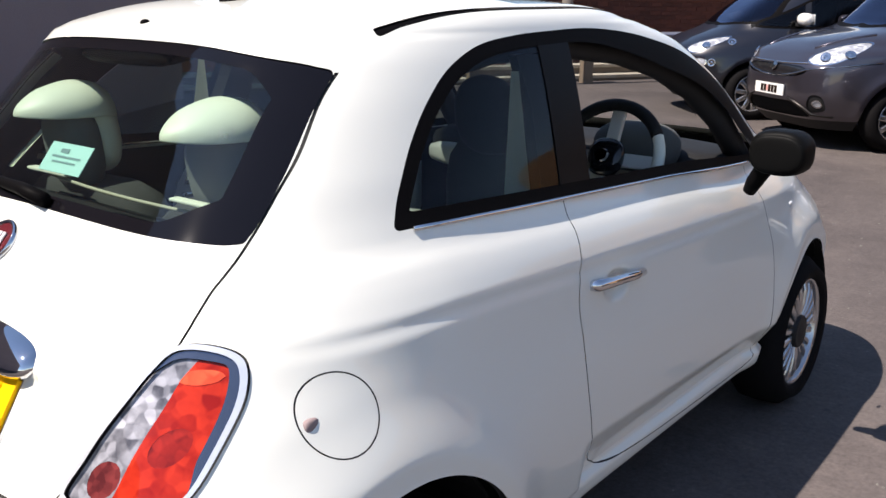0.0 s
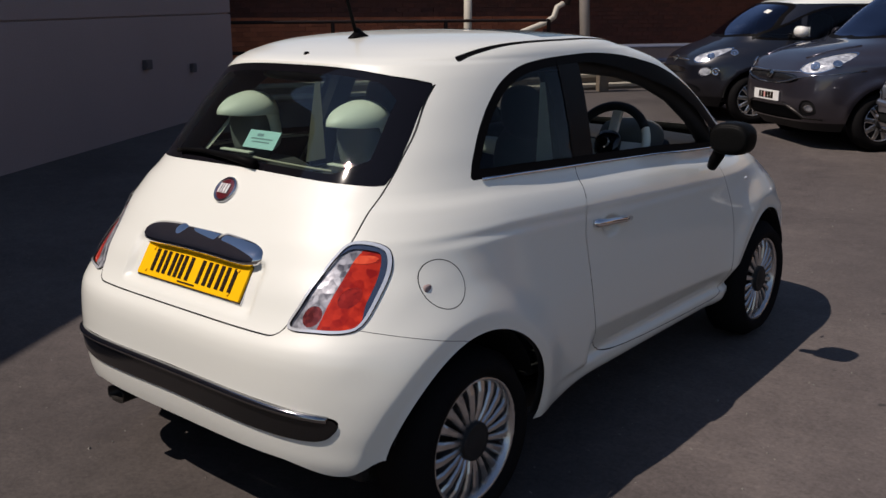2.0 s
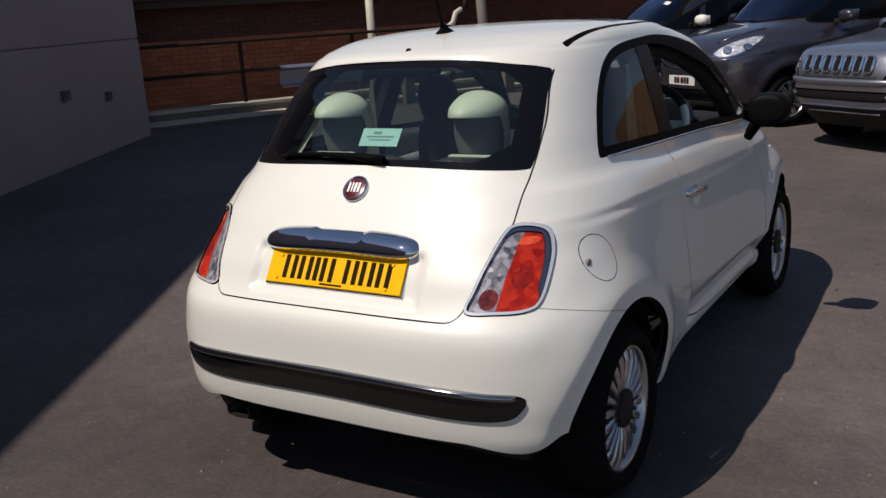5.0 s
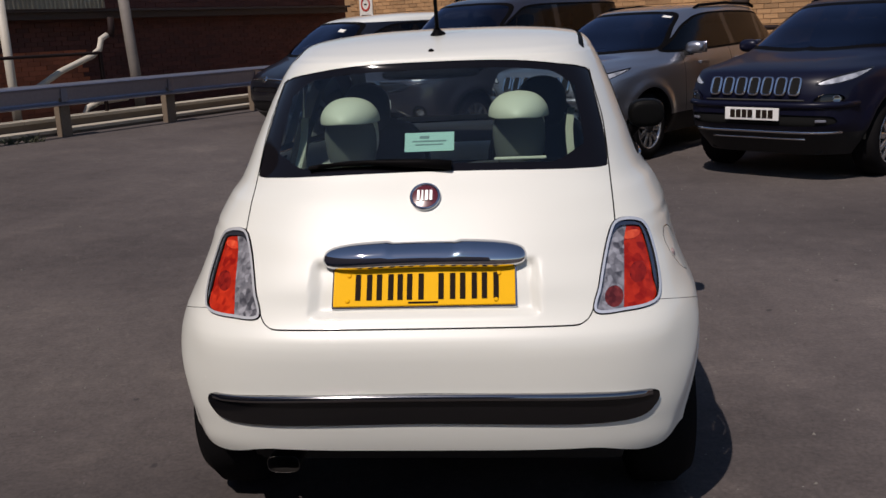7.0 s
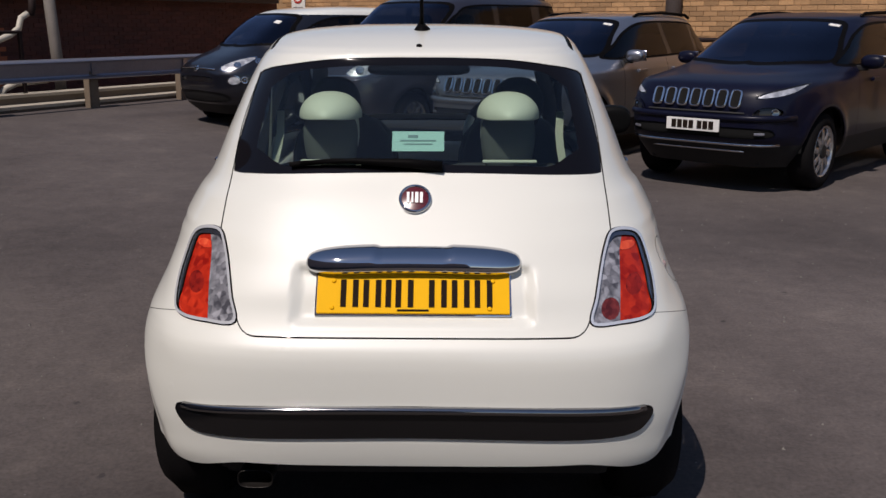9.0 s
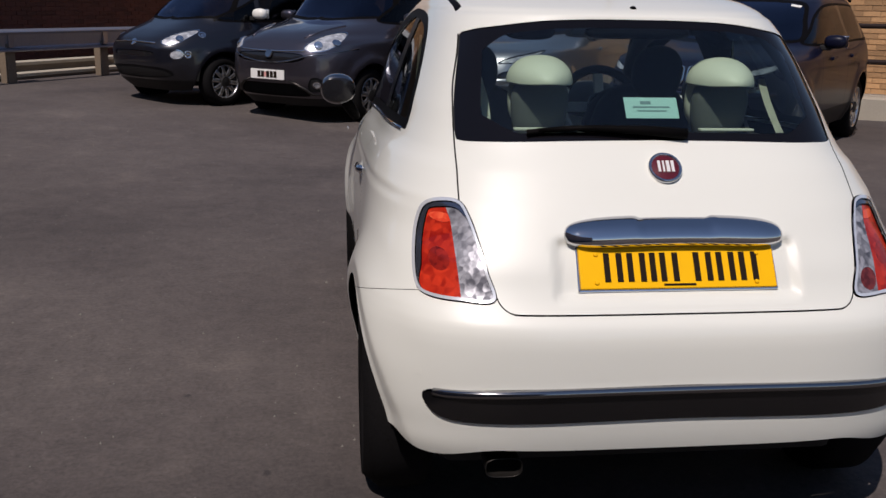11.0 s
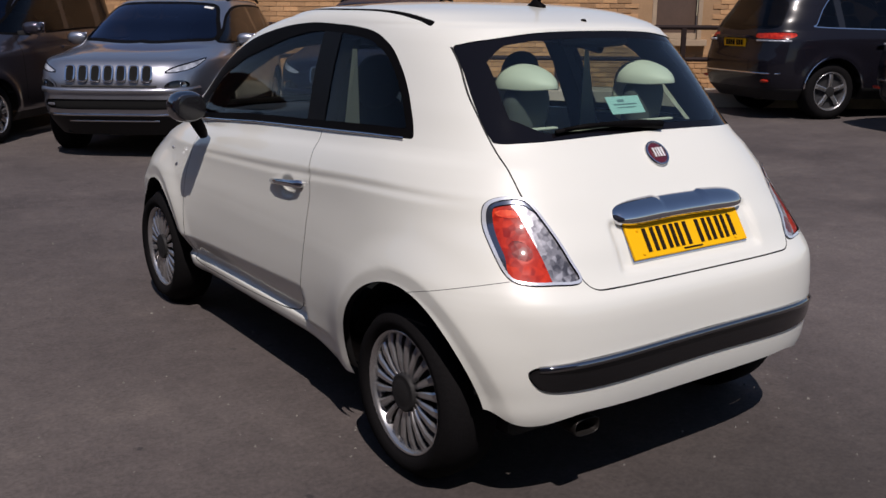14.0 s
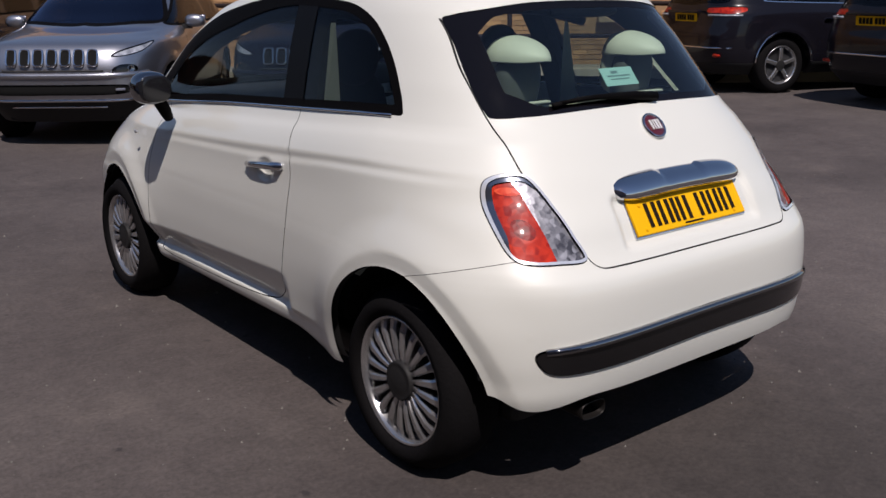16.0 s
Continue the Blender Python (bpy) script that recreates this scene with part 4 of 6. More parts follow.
def seven_slot_grille(car, tab, z0, z1, half, chrome):
    """Seven upright slots with bright rims across the nose."""
    for k in range(7):
        x = (k - 3) * half * 2 / 6.6
        zc = (z0 + z1) / 2
        m = surface_frame(tab, x, zc, True, 0.010)
        w, h = half * 2 / 7 * 0.70, (z1 - z0)
        bm = bmesh.new()
        ring = []
        for k2 in range(20):
            a = 2 * math.pi * k2 / 20
            cx, cz = math.copysign(abs(math.cos(a)) ** 0.5, math.cos(a)), math.copysign(abs(math.sin(a)) ** 0.5, math.sin(a))
            ring.append((cx, cz))
        o = [bm.verts.new((w / 2 * 1.30 * c, h / 2 * 1.14 * s, 0.0)) for c, s in ring]
        i = [bm.verts.new((w / 2 * 1.10 * c, h / 2 * 1.05 * s, 0.024)) for c, s in ring]
        j = [bm.verts.new((w / 2 * 0.90 * c, h / 2 * 0.93 * s, 0.004)) for c, s in ring]
        for r0, r1 in ((o, i), (i, j)):
            for q in range(20):
                bm.faces.new((r0[q], r0[(q + 1) % 20], r1[(q + 1) % 20], r1[q]))
        bm.transform(m)
        slot = part("grille_slot", bm, chrome, car, smooth=True)
        bm = bmesh.new()
        bm.faces.new([bm.verts.new((w / 2 * 0.95 * c, h / 2 * 0.96 * s, 0.006)) for c, s in ring])
        bm.transform(m)
        part("mesh", bm, ARCH_BLACK, slot)


CHEROKEE = dict(
    tab=[(0.24, -0.82, 3.36, 0.80, 5, 5.2), (0.42, -0.93, 3.52, 0.885, 5, 5.2), (0.55, -0.98, 3.60, 0.905, 5, 5.2), (0.72, -0.98, 3.60, 0.91, 5, 5.2),
         (0.88, -0.95, 3.56, 0.91, 5, 5.1), (0.98, -0.93, 3.47, 0.90, 5, 5), (1.05, -0.92, 3.18, 0.885, 5, 3.6), (1.12, -0.90, 2.62, 0.86, 5, 4),
         (1.194, -0.87, 2.42, 0.83, 5, 4.5), (1.378, -0.76, 2.02, 0.745, 4.6, 4.5), (1.516, -0.66, 1.68, 0.68, 4.4, 4.2), (1.58, -0.56, 1.46, 0.63, 4.2, 4), (1.617, -0.30, 1.15, 0.50, 4, 3.4), (1.635, 0.85, 0.95, 0.0, 3, 3)],
    wheelbase=2.70, wheel_r=0.355, wheel_x=0.875, rim=0.235, tyre_w=0.225, spokes=10,
    side=[(-0.72, 1.157), (-0.60, 1.359), (-0.40, 1.497), (0.3, 1.539), (1.2, 1.525), (1.62, 1.433), (1.95, 1.286), (2.28, 1.129), (1.6, 1.11), (0.4, 1.129)],
    pillars=[(-0.15, -0.25, 0.05), (0.72, 0.02, 0.055)],
    screen=[(0, 1.129), (0.50, 1.138), (0.73, 1.166), (0.66, 1.378), (0.56, 1.529), (0.3, 1.562), (0, 1.566), (-0.3, 1.562), (-0.1, 1.286)],
    lamps=[[(0.56, 0.868), (0.70, 0.868), (0.90, 0.888), (1.08, 0.920), (1.27, 0.985), (1.22, 1.000), (0.94, 0.968), (0.74, 0.938), (0.60, 0.90)]],
    lamp_rim=BLACK_GLOSS, pocket_rim=0.022,
    dark=[([(0.58, 0.715), (0.60, 0.765), (0.70, 0.795), (0.86, 0.79), (0.95, 0.755), (0.88, 0.715), (0.72, 0.70)], BLACK_GLOSS, "fog_pocket"),
          ([(-0.3, 0.515), (0, 0.515), (0.50, 0.515), (0.68, 0.535), (0.70, 0.575), (0.60, 0.612), (0, 0.615), (-0.3, 0.615)], ARCH_BLACK, "air_intake")],
    cladding=0.455, seams=(0.80, 1.95), mirror=(0.885, 1.90, 1.155), handles=(0.62, 1.55), dash_y=2.2, rails=(-0.35, 1.25, 0.60, 1.605))


def front_plate(car, tab, z, groups=(4, 3)):
    m = surface_frame(tab, 0, z, True, 0.015)
    m = m @ pose(0, 0, 0)
    return bars_plate(car, m, 0.52, 0.111, PLATE_WHITE, groups, 0.046, 0.074, 0.011, label="white number plate")


def park(spot, yaw):
    return pose(spot[0], spot[1], ground_z(*spot), 0, 0, yaw)


def cherokee(spot, yaw, paint, label, plate, chrome):
    spec = dict(CHEROKEE, paint=paint)
    car = vehicle("suv", spec, park(spot, yaw), label)
    seven_slot_grille(car, spec["tab"], 0.782, 0.935, 0.415, chrome)
    part("lower_trim", tube([(x, outline_y(spec["tab"], x, 0.46) + 0.008, 0.460) for x in np.linspace(-0.72, 0.72, 13)], 0.013), CHROME, car, smooth=True)
    part("bumper_crease", tube([(x, outline_y(spec["tab"], x, 0.695) - 0.004, 0.695 + 0.01 * x * x) for x in np.linspace(-0.80, 0.80, 17)], 0.030), paint, car, smooth=True)
    part("grille_gap", tube([(x, outline_y(spec["tab"], x, 0.742) - 0.002, 0.742) for x in np.linspace(-0.47, 0.47, 13)], 0.009), GAP, car, smooth=True)
    part("lower_lip", tube([(x, outline_y(spec["tab"], x, 0.40) - 0.003, 0.395) for x in np.linspace(-0.45, 0.45, 11)], 0.010), CHROME, car, smooth=True)
    for sd in (-1, 1):
        m = surface_frame(spec["tab"], sd * 0.70, 0.752, True, -0.02) @ pose(0, 0, 0, 0, -90, 0)
        part("fog_lamp", lathe([(0.0, 0.040), (0.018, 0.036), (0.012, 0.030), (0.022, 0.0)], 20, m), DARK_CHROME, car, smooth=True)
        m = surface_frame(spec["tab"], sd * 0.60, 0.565, True, 0.004)
        bm = bmesh.new()
        box(bm, 0, 0, 0, 0.09, 0.022, 0.02, m=m, bevel=0.006)
        part("tow_cover", bm, STEEL, car)
    if plate:
        front_plate(car, spec["tab"], 0.620)
    m = surface_frame(spec["tab"], -0.50, 1.495, True, 0.004)
    bm = bmesh.new()
    box(bm, 0, 0, 0, 0.105, 0.055, 0.003, m=m)
    part("sticker", bm, SIGN_WHITE, car, "white sales sticker in the screen")
    return car


cherokee((2.50, 9.93), 143.0, PAINT_SILVER, "silver off-road estate car with a seven-slot grille", False, CHROME)
cherokee((4.66, 8.40), 138.8, PAINT_NAVY, "dark blue-black off-road estate car with a white plate", True, CHROME)

VAN = dict(
    tab=[(0.20, -0.66, 3.40, 0.80, 7, 5), (0.36, -0.73, 3.56, 0.885, 7, 5), (0.55, -0.76, 3.63, 0.905, 7, 5), (0.75, -0.76, 3.62, 0.912, 7, 4.9),
         (0.92, -0.75, 3.54, 0.912, 7, 4.9), (1.04, -0.74, 3.36, 0.905, 7, 3.2), (1.12, -0.73, 3.05, 0.89, 7, 3.2), (1.18, -0.73, 2.72, 0.875, 7, 3.6),
         (1.30, -0.72, 2.50, 0.85, 7, 4), (1.50, -0.70, 2.22, 0.805, 7, 4.4), (1.70, -0.67, 1.92, 0.755, 7, 4.4), (1.78, -0.62, 1.72, 0.70, 6, 4), (1.83, -0.4, 1.4, 0.55, 5, 3.4), (1.85, 0.85, 0.95, 0.0, 3, 3)],
    wheelbase=2.755, wheel_r=0.315, wheel_x=0.865, rim=0.205, tyre_w=0.195, spokes=9, paint=PAINT_GREY,
    side=[(-0.60, 1.20), (-0.58, 1.62), (-0.45, 1.70), (0.6, 1.71), (1.5, 1.69), (1.80, 1.58), (2.15, 1.36), (2.42, 1.16), (1.6, 1.15), (0.4, 1.18)],
    pillars=[(0.05, 0, 0.10), (1.0, 0.02, 0.06)],
    screen=[(0, 1.19), (0.50, 1.20), (0.76, 1.24), (0.73, 1.45), (0.66, 1.70), (0.3, 1.74), (0, 1.745), (-0.3, 1.74), (-0.1, 1.4)],
    lamps=[[(0.50, 0.875), (0.64, 0.835), (0.86, 0.850), (1.02, 0.910), (1.09, 0.985), (1.05, 1.045), (0.88, 1.060), (0.68, 1.015), (0.55, 0.945)]], lamp_rim=CHROME, lens=LENS_CLEAR,
    fog=[[(0.66, 0.46), (0.72, 0.50), (0.80, 0.49), (0.80, 0.44), (0.72, 0.42)]],
    dark=[([(-0.3, 0.70), (0, 0.70), (0.38, 0.715), (0.52, 0.765), (0.46, 0.81), (0.30, 0.82), (0, 0.822), (-0.3, 0.822)], BLACK_GLOSS, "grille"),
          ([(-0.3, 0.31), (0, 0.31), (0.50, 0.325), (0.52, 0.36), (0.40, 0.46), (0, 0.465), (-0.3, 0.465)], ARCH_BLACK, "air_intake"),
          ([(0.58, 0.40), (0.66, 0.54), (0.82, 0.53), (0.84, 0.42), (0.72, 0.38)], DARK_PLASTIC, "fog_pocket")],
    cladding=0.30, seams=(1.0, 2.15), mirror=(0.92, 2.12, 1.22), mirror_mat=PAINT_GREY, handles=(1.15,), dash_y=2.4, rails=(-0.4, 1.5, 0.62, 1.83))
van = vehicle("van", VAN, park((0.68, 11.40), 140.9), "dark grey high-roofed passenger van with a white plate", "van")
van_plate = front_plate(van, VAN["tab"], 0.565, groups=(2, 3))
part("emblem", lathe([(0.0, 0.030), (0.002, 0.028), (0.002, 0.0)], 20, surface_frame(VAN["tab"], 0.03, 0.565, True, 0.0215) @ pose(0, 0, 0, 0, -90, 0)), SIGN_PINK, van_plate, "pink round emblem")
for side_ in (-1, 1):
    part("lamp_swoop", tube([(side_ * x, outline_y(VAN["tab"], x, z) + 0.006, z) for x, z in ((0.02, 0.705), (0.20, 0.715), (0.38, 0.745), (0.52, 0.785), (0.66, 0.812), (0.78, 0.838), (0.85, 0.868))], 0.009, 8), DARK_CHROME, van, smooth=True)
    part("bumper_fin", tube([(side_ * x, outline_y(VAN["tab"], x, z) + 0.008, z) for x, z in ((0.30, 0.500), (0.40, 0.470), (0.50, 0.415), (0.56, 0.355), (0.70, 0.335))], [0.008, 0.016, 0.019, 0.015, 0.010], 8), PIPE_STEEL, van, "paler bumper fin", True)
    part("bonnet_ridge", tube([(side_ * (0.40 + 0.10 * k), outline_y(VAN["tab"], 0.40 + 0.10 * k, z) - 0.004, z) for k, z in ((0.0, 0.985), (0.5, 1.04), (1.0, 1.085), (1.6, 1.12))], 0.016, 8), PAINT_GREY, van, smooth=True)
part("chrome_strip", tube([(x, outline_y(VAN["tab"], x, 0.835 + 0.06 * x * x) + 0.004, 0.835 + 0.06 * x * x) for x in np.linspace(-0.50, 0.50, 11)], 0.010), CHROME, van, smooth=True)
def lamp_bowls(car, tab, places, r):
    """Bright reflector bowls behind the headlamp lens."""
    for x, z in places:
        for sd in (-1, 1):
            m = surface_frame(tab, sd * x, z, True, 0.0) @ pose(0, 0, 0, 0, -90, 0)
            part("lamp_bowl", lathe([(-0.004, r), (0.007, r * 0.92), (0.002, r * 0.72), (-0.003, r * 0.40), (0.006, r * 0.25), (0.008, 0.0)], 20, m), CHROME, car, "chrome headlamp bowl", True)


lamp_bowls(van, VAN["tab"], ((0.62, 0.915), (0.74, 0.945)), 0.052)
part("badge", lathe([(0.0, 0.05), (0.012, 0.045), (0.014, 0.0)], 20, surface_frame(VAN["tab"], 0, 0.80, True, 0.004) @ pose(0, 0, 0, 0, -90, 0)), DARK_CHROME, van, "dark round badge")

MPV = dict(
    tab=[(0.20, -0.62, 3.16, 0.76, 5, 4.6), (0.36, -0.70, 3.33, 0.855, 5, 4.6), (0.55, -0.74, 3.40, 0.88, 5, 4.6), (0.72, -0.74, 3.40, 0.89, 5, 4.4),
         (0.84, -0.73, 3.34, 0.89, 5, 4.0), (0.94, -0.72, 3.18, 0.88, 5, 3.6), (1.02, -0.70, 2.98, 0.865, 5, 3.4), (1.08, -0.69, 2.82, 0.85, 5, 3.8),
         (1.20, -0.66, 2.66, 0.815, 5, 4.2), (1.40, -0.58, 2.38, 0.75, 4.6, 4.2), (1.53, -0.48, 2.12, 0.69, 4.4, 4), (1.58, -0.38, 1.92, 0.64, 4.2, 3.8), (1.615, -0.15, 1.6, 0.5, 4, 3.4), (1.64, 0.85, 0.95, 0.0, 3, 3)],
    wheelbase=2.61, wheel_r=0.315, wheel_x=0.845, rim=0.210, tyre_w=0.2, spokes=10, paint=PAINT_INK,
    side=[(-0.50, 1.12), (-0.44, 1.36), (-0.30, 1.46), (0.4, 1.50), (1.4, 1.495), (1.80, 1.44), (2.18, 1.28), (2.60, 1.08), (1.7, 1.06), (0.4, 1.09)],
    pillars=[(0.0, -0.1, 0.06), (0.95, 0.02, 0.055), (1.98, -0.15, 0.035)],
    screen=[(0, 1.09), (0.50, 1.10), (0.72, 1.13), (0.66, 1.36), (0.57, 1.50), (0.3, 1.53), (0, 1.535), (-0.3, 1.53), (-0.1, 1.3)],
    lamps=[[(0.53, 0.815), (0.64, 0.775), (0.80, 0.785), (0.93, 0.845), (0.99, 0.920), (0.95, 0.965), (0.80, 0.960), (0.64, 0.915), (0.55, 0.865)],
           [(0.72, 0.655), (0.78, 0.715), (0.90, 0.725), (0.97, 0.675), (0.92, 0.615), (0.79, 0.605)]], lamp_rim=CHROME, lens=LENS_CLEAR,
    dark=[([(-0.3, 0.36), (0, 0.36), (0.5, 0.38), (0.62, 0.43), (0.5, 0.50), (0, 0.52), (-0.3, 0.52)], DARK_PLASTIC, "air_intake"),
          ([(-0.3, 0.63), (0, 0.63), (0.34, 0.64), (0.42, 0.67), (0.34, 0.70), (0, 0.71), (-0.3, 0.71)], BLACK_GLOSS, "grille")],
    cladding=0.34, seams=(0.95, 2.12), mirror=(0.88, 2.12, 1.17), mirror_mat=SIGN_WHITE, handles=(0.65, 1.6), dash_y=2.45, roof_z=1.512, roof_mat=WHITE_PAINT, roof_label="white painted roof")
mpv = vehicle("people_carrier", MPV, park((-0.96, 12.20), 134.5), "dark blue-black people carrier with white roof and mirrors")
part("chrome_strip", tube([(x, outline_y(MPV["tab"], x, 0.80) + 0.008, 0.815 - 0.03 * abs(x)) for x in np.linspace(-0.42, 0.42, 13)], 0.012), CHROME, mpv, smooth=True)
lamp_bowls(mpv, MPV["tab"], ((0.63, 0.865), (0.73, 0.905), (0.74, 0.665)), 0.050)
part("badge", lathe([(0.0, 0.05), (0.012, 0.045), (0.014, 0.0)], 20, surface_frame(MPV["tab"], 0, 0.80, True, 0.006) @ pose(0, 0, 0, 0, -90, 0)), CHROME, mpv, "round chrome badge")
bm = bmesh.new()
box(bm, 0, 0, 0, 0.12, 0.07, 0.003, m=surface_frame(MPV["tab"], -0.42, 1.41, True, 0.004))
part("sticker", bm, SIGN_WHITE, mpv, "white sales sticker in the screen")

GRAND = dict(
    tab=[(0.26, -0.80, 3.60, 0.82, 6, 5.4), (0.42, -0.93, 3.74, 0.93, 6, 5.4), (0.60, -0.98, 3.80, 0.955, 6, 5.4), (0.76, -0.985, 3.80, 0.96, 6, 5.4),
         (0.92, -0.95, 3.76, 0.96, 6, 5.2), (1.04, -0.93, 3.62, 0.95, 6, 3.5), (1.11, -0.92, 3.25, 0.93, 5.5, 3.6), (1.18, -0.90, 2.80, 0.90, 5, 4),
         (1.28, -0.86, 2.58, 0.865, 5, 4.5), (1.45, -0.76, 2.22, 0.80, 4.6, 4.5), (1.62, -0.66, 1.85, 0.73, 4.4, 4.2), (1.69, -0.58, 1.64, 0.68, 4.2, 4), (1.74, -0.35, 1.3, 0.54, 4, 3.4), (1.765, 0.85, 0.95, 0.0, 3, 3)],
    wheelbase=2.915, wheel_r=0.38, wheel_x=0.91, rim=0.255, tyre_w=0.26, spokes=5, paint=PAINT_BLACK,
    side=[(-0.30, 1.225), (-0.27, 1.27), (-0.15, 1.46), (-0.02, 1.60), (0.12, 1.635), (0.5, 1.65), (1.35, 1.63), (1.78, 1.52), (2.1, 1.38), (2.45, 1.21), (1.7, 1.18), (0.4, 1.20)],
    pillars=[(0.10, -0.1, 0.05), (0.95, 0.02, 0.055)],
    screen=[(0, 1.19), (0.50, 1.20), (0.76, 1.23), (0.70, 1.46), (0.60, 1.63), (0.3, 1.67), (0, 1.675), (-0.3, 1.67), (-0.1, 1.4)],
    rear_glass=[(-0.2, 1.20), (0.4, 1.20), (0.70, 1.22), (0.66, 1.42), (0.56, 1.58), (0.3, 1.60), (-0.2, 1.60)],
    tail_lamps=[[(0.46, 1.075), (0.70, 1.065), (0.95, 1.06), (1.14, 1.075), (1.22, 1.10), (1.21, 1.15), (1.10, 1.165), (0.85, 1.165), (0.62, 1.16), (0.46, 1.15)]], frame_mat=CHROME, frame_w=0.012,
    cladding=0.42, seams=(1.0, 2.15), mirror=(0.93, 2.1, 1.26), handles=(0.72, 1.75), handle_mat=CHROME, dash_y=2.4, rails=(-0.3, 1.5, 0.64, 1.73), rail_mat=STEEL)


def grand(spot, yaw, label):
    car = vehicle("large_suv", GRAND, park(spot, yaw), label)
    tab = GRAND["tab"]
    m = surface_frame(tab, 0, 1.01, False, 0.012) @ pose(0, 0, 0, 14, 0, 0)
    bm = bmesh.new()
    box(bm, 0, 0.088, 0.030, 0.74, 0.030, 0.070, m=m, bevel=0.008)
    part("plate_hood", bm, PAINT_BLACK, car)
    bars_plate(car, m, 0.52, 0.111, PLATE_YELLOW, (4, 3), 0.046, 0.074, 0.011, label="yellow number plate")
    part("chrome_strip", tube([(x, outline_y(tab, x, 0.62, False) - 0.008, 0.62) for x in np.linspace(-0.86, 0.86, 13)], 0.012), CHROME, car, smooth=True)
    for sd in (-1, 1):
        x0 = sd * 0.70
        part("reflector", blob(scaled(x0, outline_y(tab, x0, 0.52, False) - 0.0, 0.52, 0.10, 0.02, 0.022), 3, 14, 8), LENS_RED, car, "red bumper reflector", True)
        part("reversing_lamp", tube([(sd * x, outline_y(tab, x, 1.04, False) - 0.004, 1.045) for x in np.linspace(0.50, 0.88, 8)], 0.013, 8), LENS_CLEAR, car, "clear strip below the tail lamp", True)
        part("arch_trim", tube([(sd * 0.965, 0.0 + 0.465 * math.cos(a), 0.38 + 0.465 * math.sin(a)) for a in np.linspace(0.1, math.pi - 0.1, 16)], 0.012), CHROME, car, smooth=True)
    return car


grand((9.62, 5.90), -109.5, "black large off-road car seen from behind with red lamps")
grand((9.50, 3.15), -109.5, "dark large off-road car parked beside the black one")


# ---- the white city car ----
LEVELS = [0.17, 0.22, 0.28, 0.34, 0.4, 0.46, 0.54, 0.61, 0.648, 0.664, 0.673, 0.69, 0.705, 0.75, 0.8, 0.88, 0.93, 0.95, 1, 1.03, 1.085, 1.18, 1.28, 1.37, 1.414, 1.42, 1.429, 1.438, 1.45, 1.465, 1.478, 1.49, 1.5, 1.507, 1.511]  # heights of the level outlines
REAR_Y = [-0.4, -0.46, -0.51, -0.534, -0.546, -0.552, -0.554, -0.552, -0.547, -0.542, -0.538, -0.525, -0.512, -0.484, -0.46, -0.41, -0.376, -0.361, -0.322, -0.297, -0.248, -0.17, -0.092, -0.018, 0.01, 0.012, 0.026, 0.048, 0.09, 0.15, 0.215, 0.3, 0.41, 0.56, 0.86]  # rear end at each height
FRONT_Y = [2.78, 2.86, 2.92, 2.95, 2.965, 2.97, 2.97, 2.96, 2.945, 2.938, 2.932, 2.92, 2.91, 2.87, 2.81, 2.66, 2.5, 2.43, 2.3, 2.22, 2.14, 2, 1.835, 1.655, 1.55, 1.535, 1.51, 1.48, 1.44, 1.38, 1.31, 1.23, 1.14, 1.05, 0.94]  # front end
HALF_W = [0.71, 0.75, 0.771, 0.779, 0.784, 0.788, 0.790, 0.789, 0.788, 0.787, 0.7865, 0.785, 0.784, 0.780, 0.775, 0.767, 0.764, 0.756, 0.73, 0.708, 0.684, 0.65, 0.612, 0.575, 0.554, 0.551, 0.547, 0.543, 0.536, 0.522, 0.495, 0.44, 0.35, 0.23, 0]  # half width
REAR_ROUND = [4.6, 4.6, 4.6, 4.65, 4.55, 4.55, 4.54, 4.52, 4.51, 4.5, 4.5, 4.52, 4.55, 4.51, 4.38, 4.16, 4.17, 4.17, 4.27, 4.38, 4.38, 4.49, 4.5, 4.31, 3.93, 3.8, 3.6, 3.6, 3.5, 3.4, 3.3, 3.1, 3, 3, 2.6]  # roundness of the rear corners
FRONT_ROUND = [6.2, 6.2, 6.2, 6, 5.6, 5.2, 5, 5, 4.8, 4.8, 4.8, 4.8, 4.8, 4.6, 4.4, 4.2, 4.2, 4.2, 6, 8, 8, 8, 8, 8, 6, 5.5, 5, 4.6, 3.7, 3.6, 3.4, 3.2, 3, 3, 2.6]  # roundness of the front corners
CITY = list(zip(LEVELS, REAR_Y, FRONT_Y, HALF_W, REAR_ROUND, FRONT_ROUND))
REAR_MID = ([0.70, 1.06], [0.30, 0.90])
WHEEL_R = 0.29


def smoothstep(a, b, x):
    t = np.clip((x - a) / (b - a), 0, 1)
    return t * t * (3 - 2 * t)


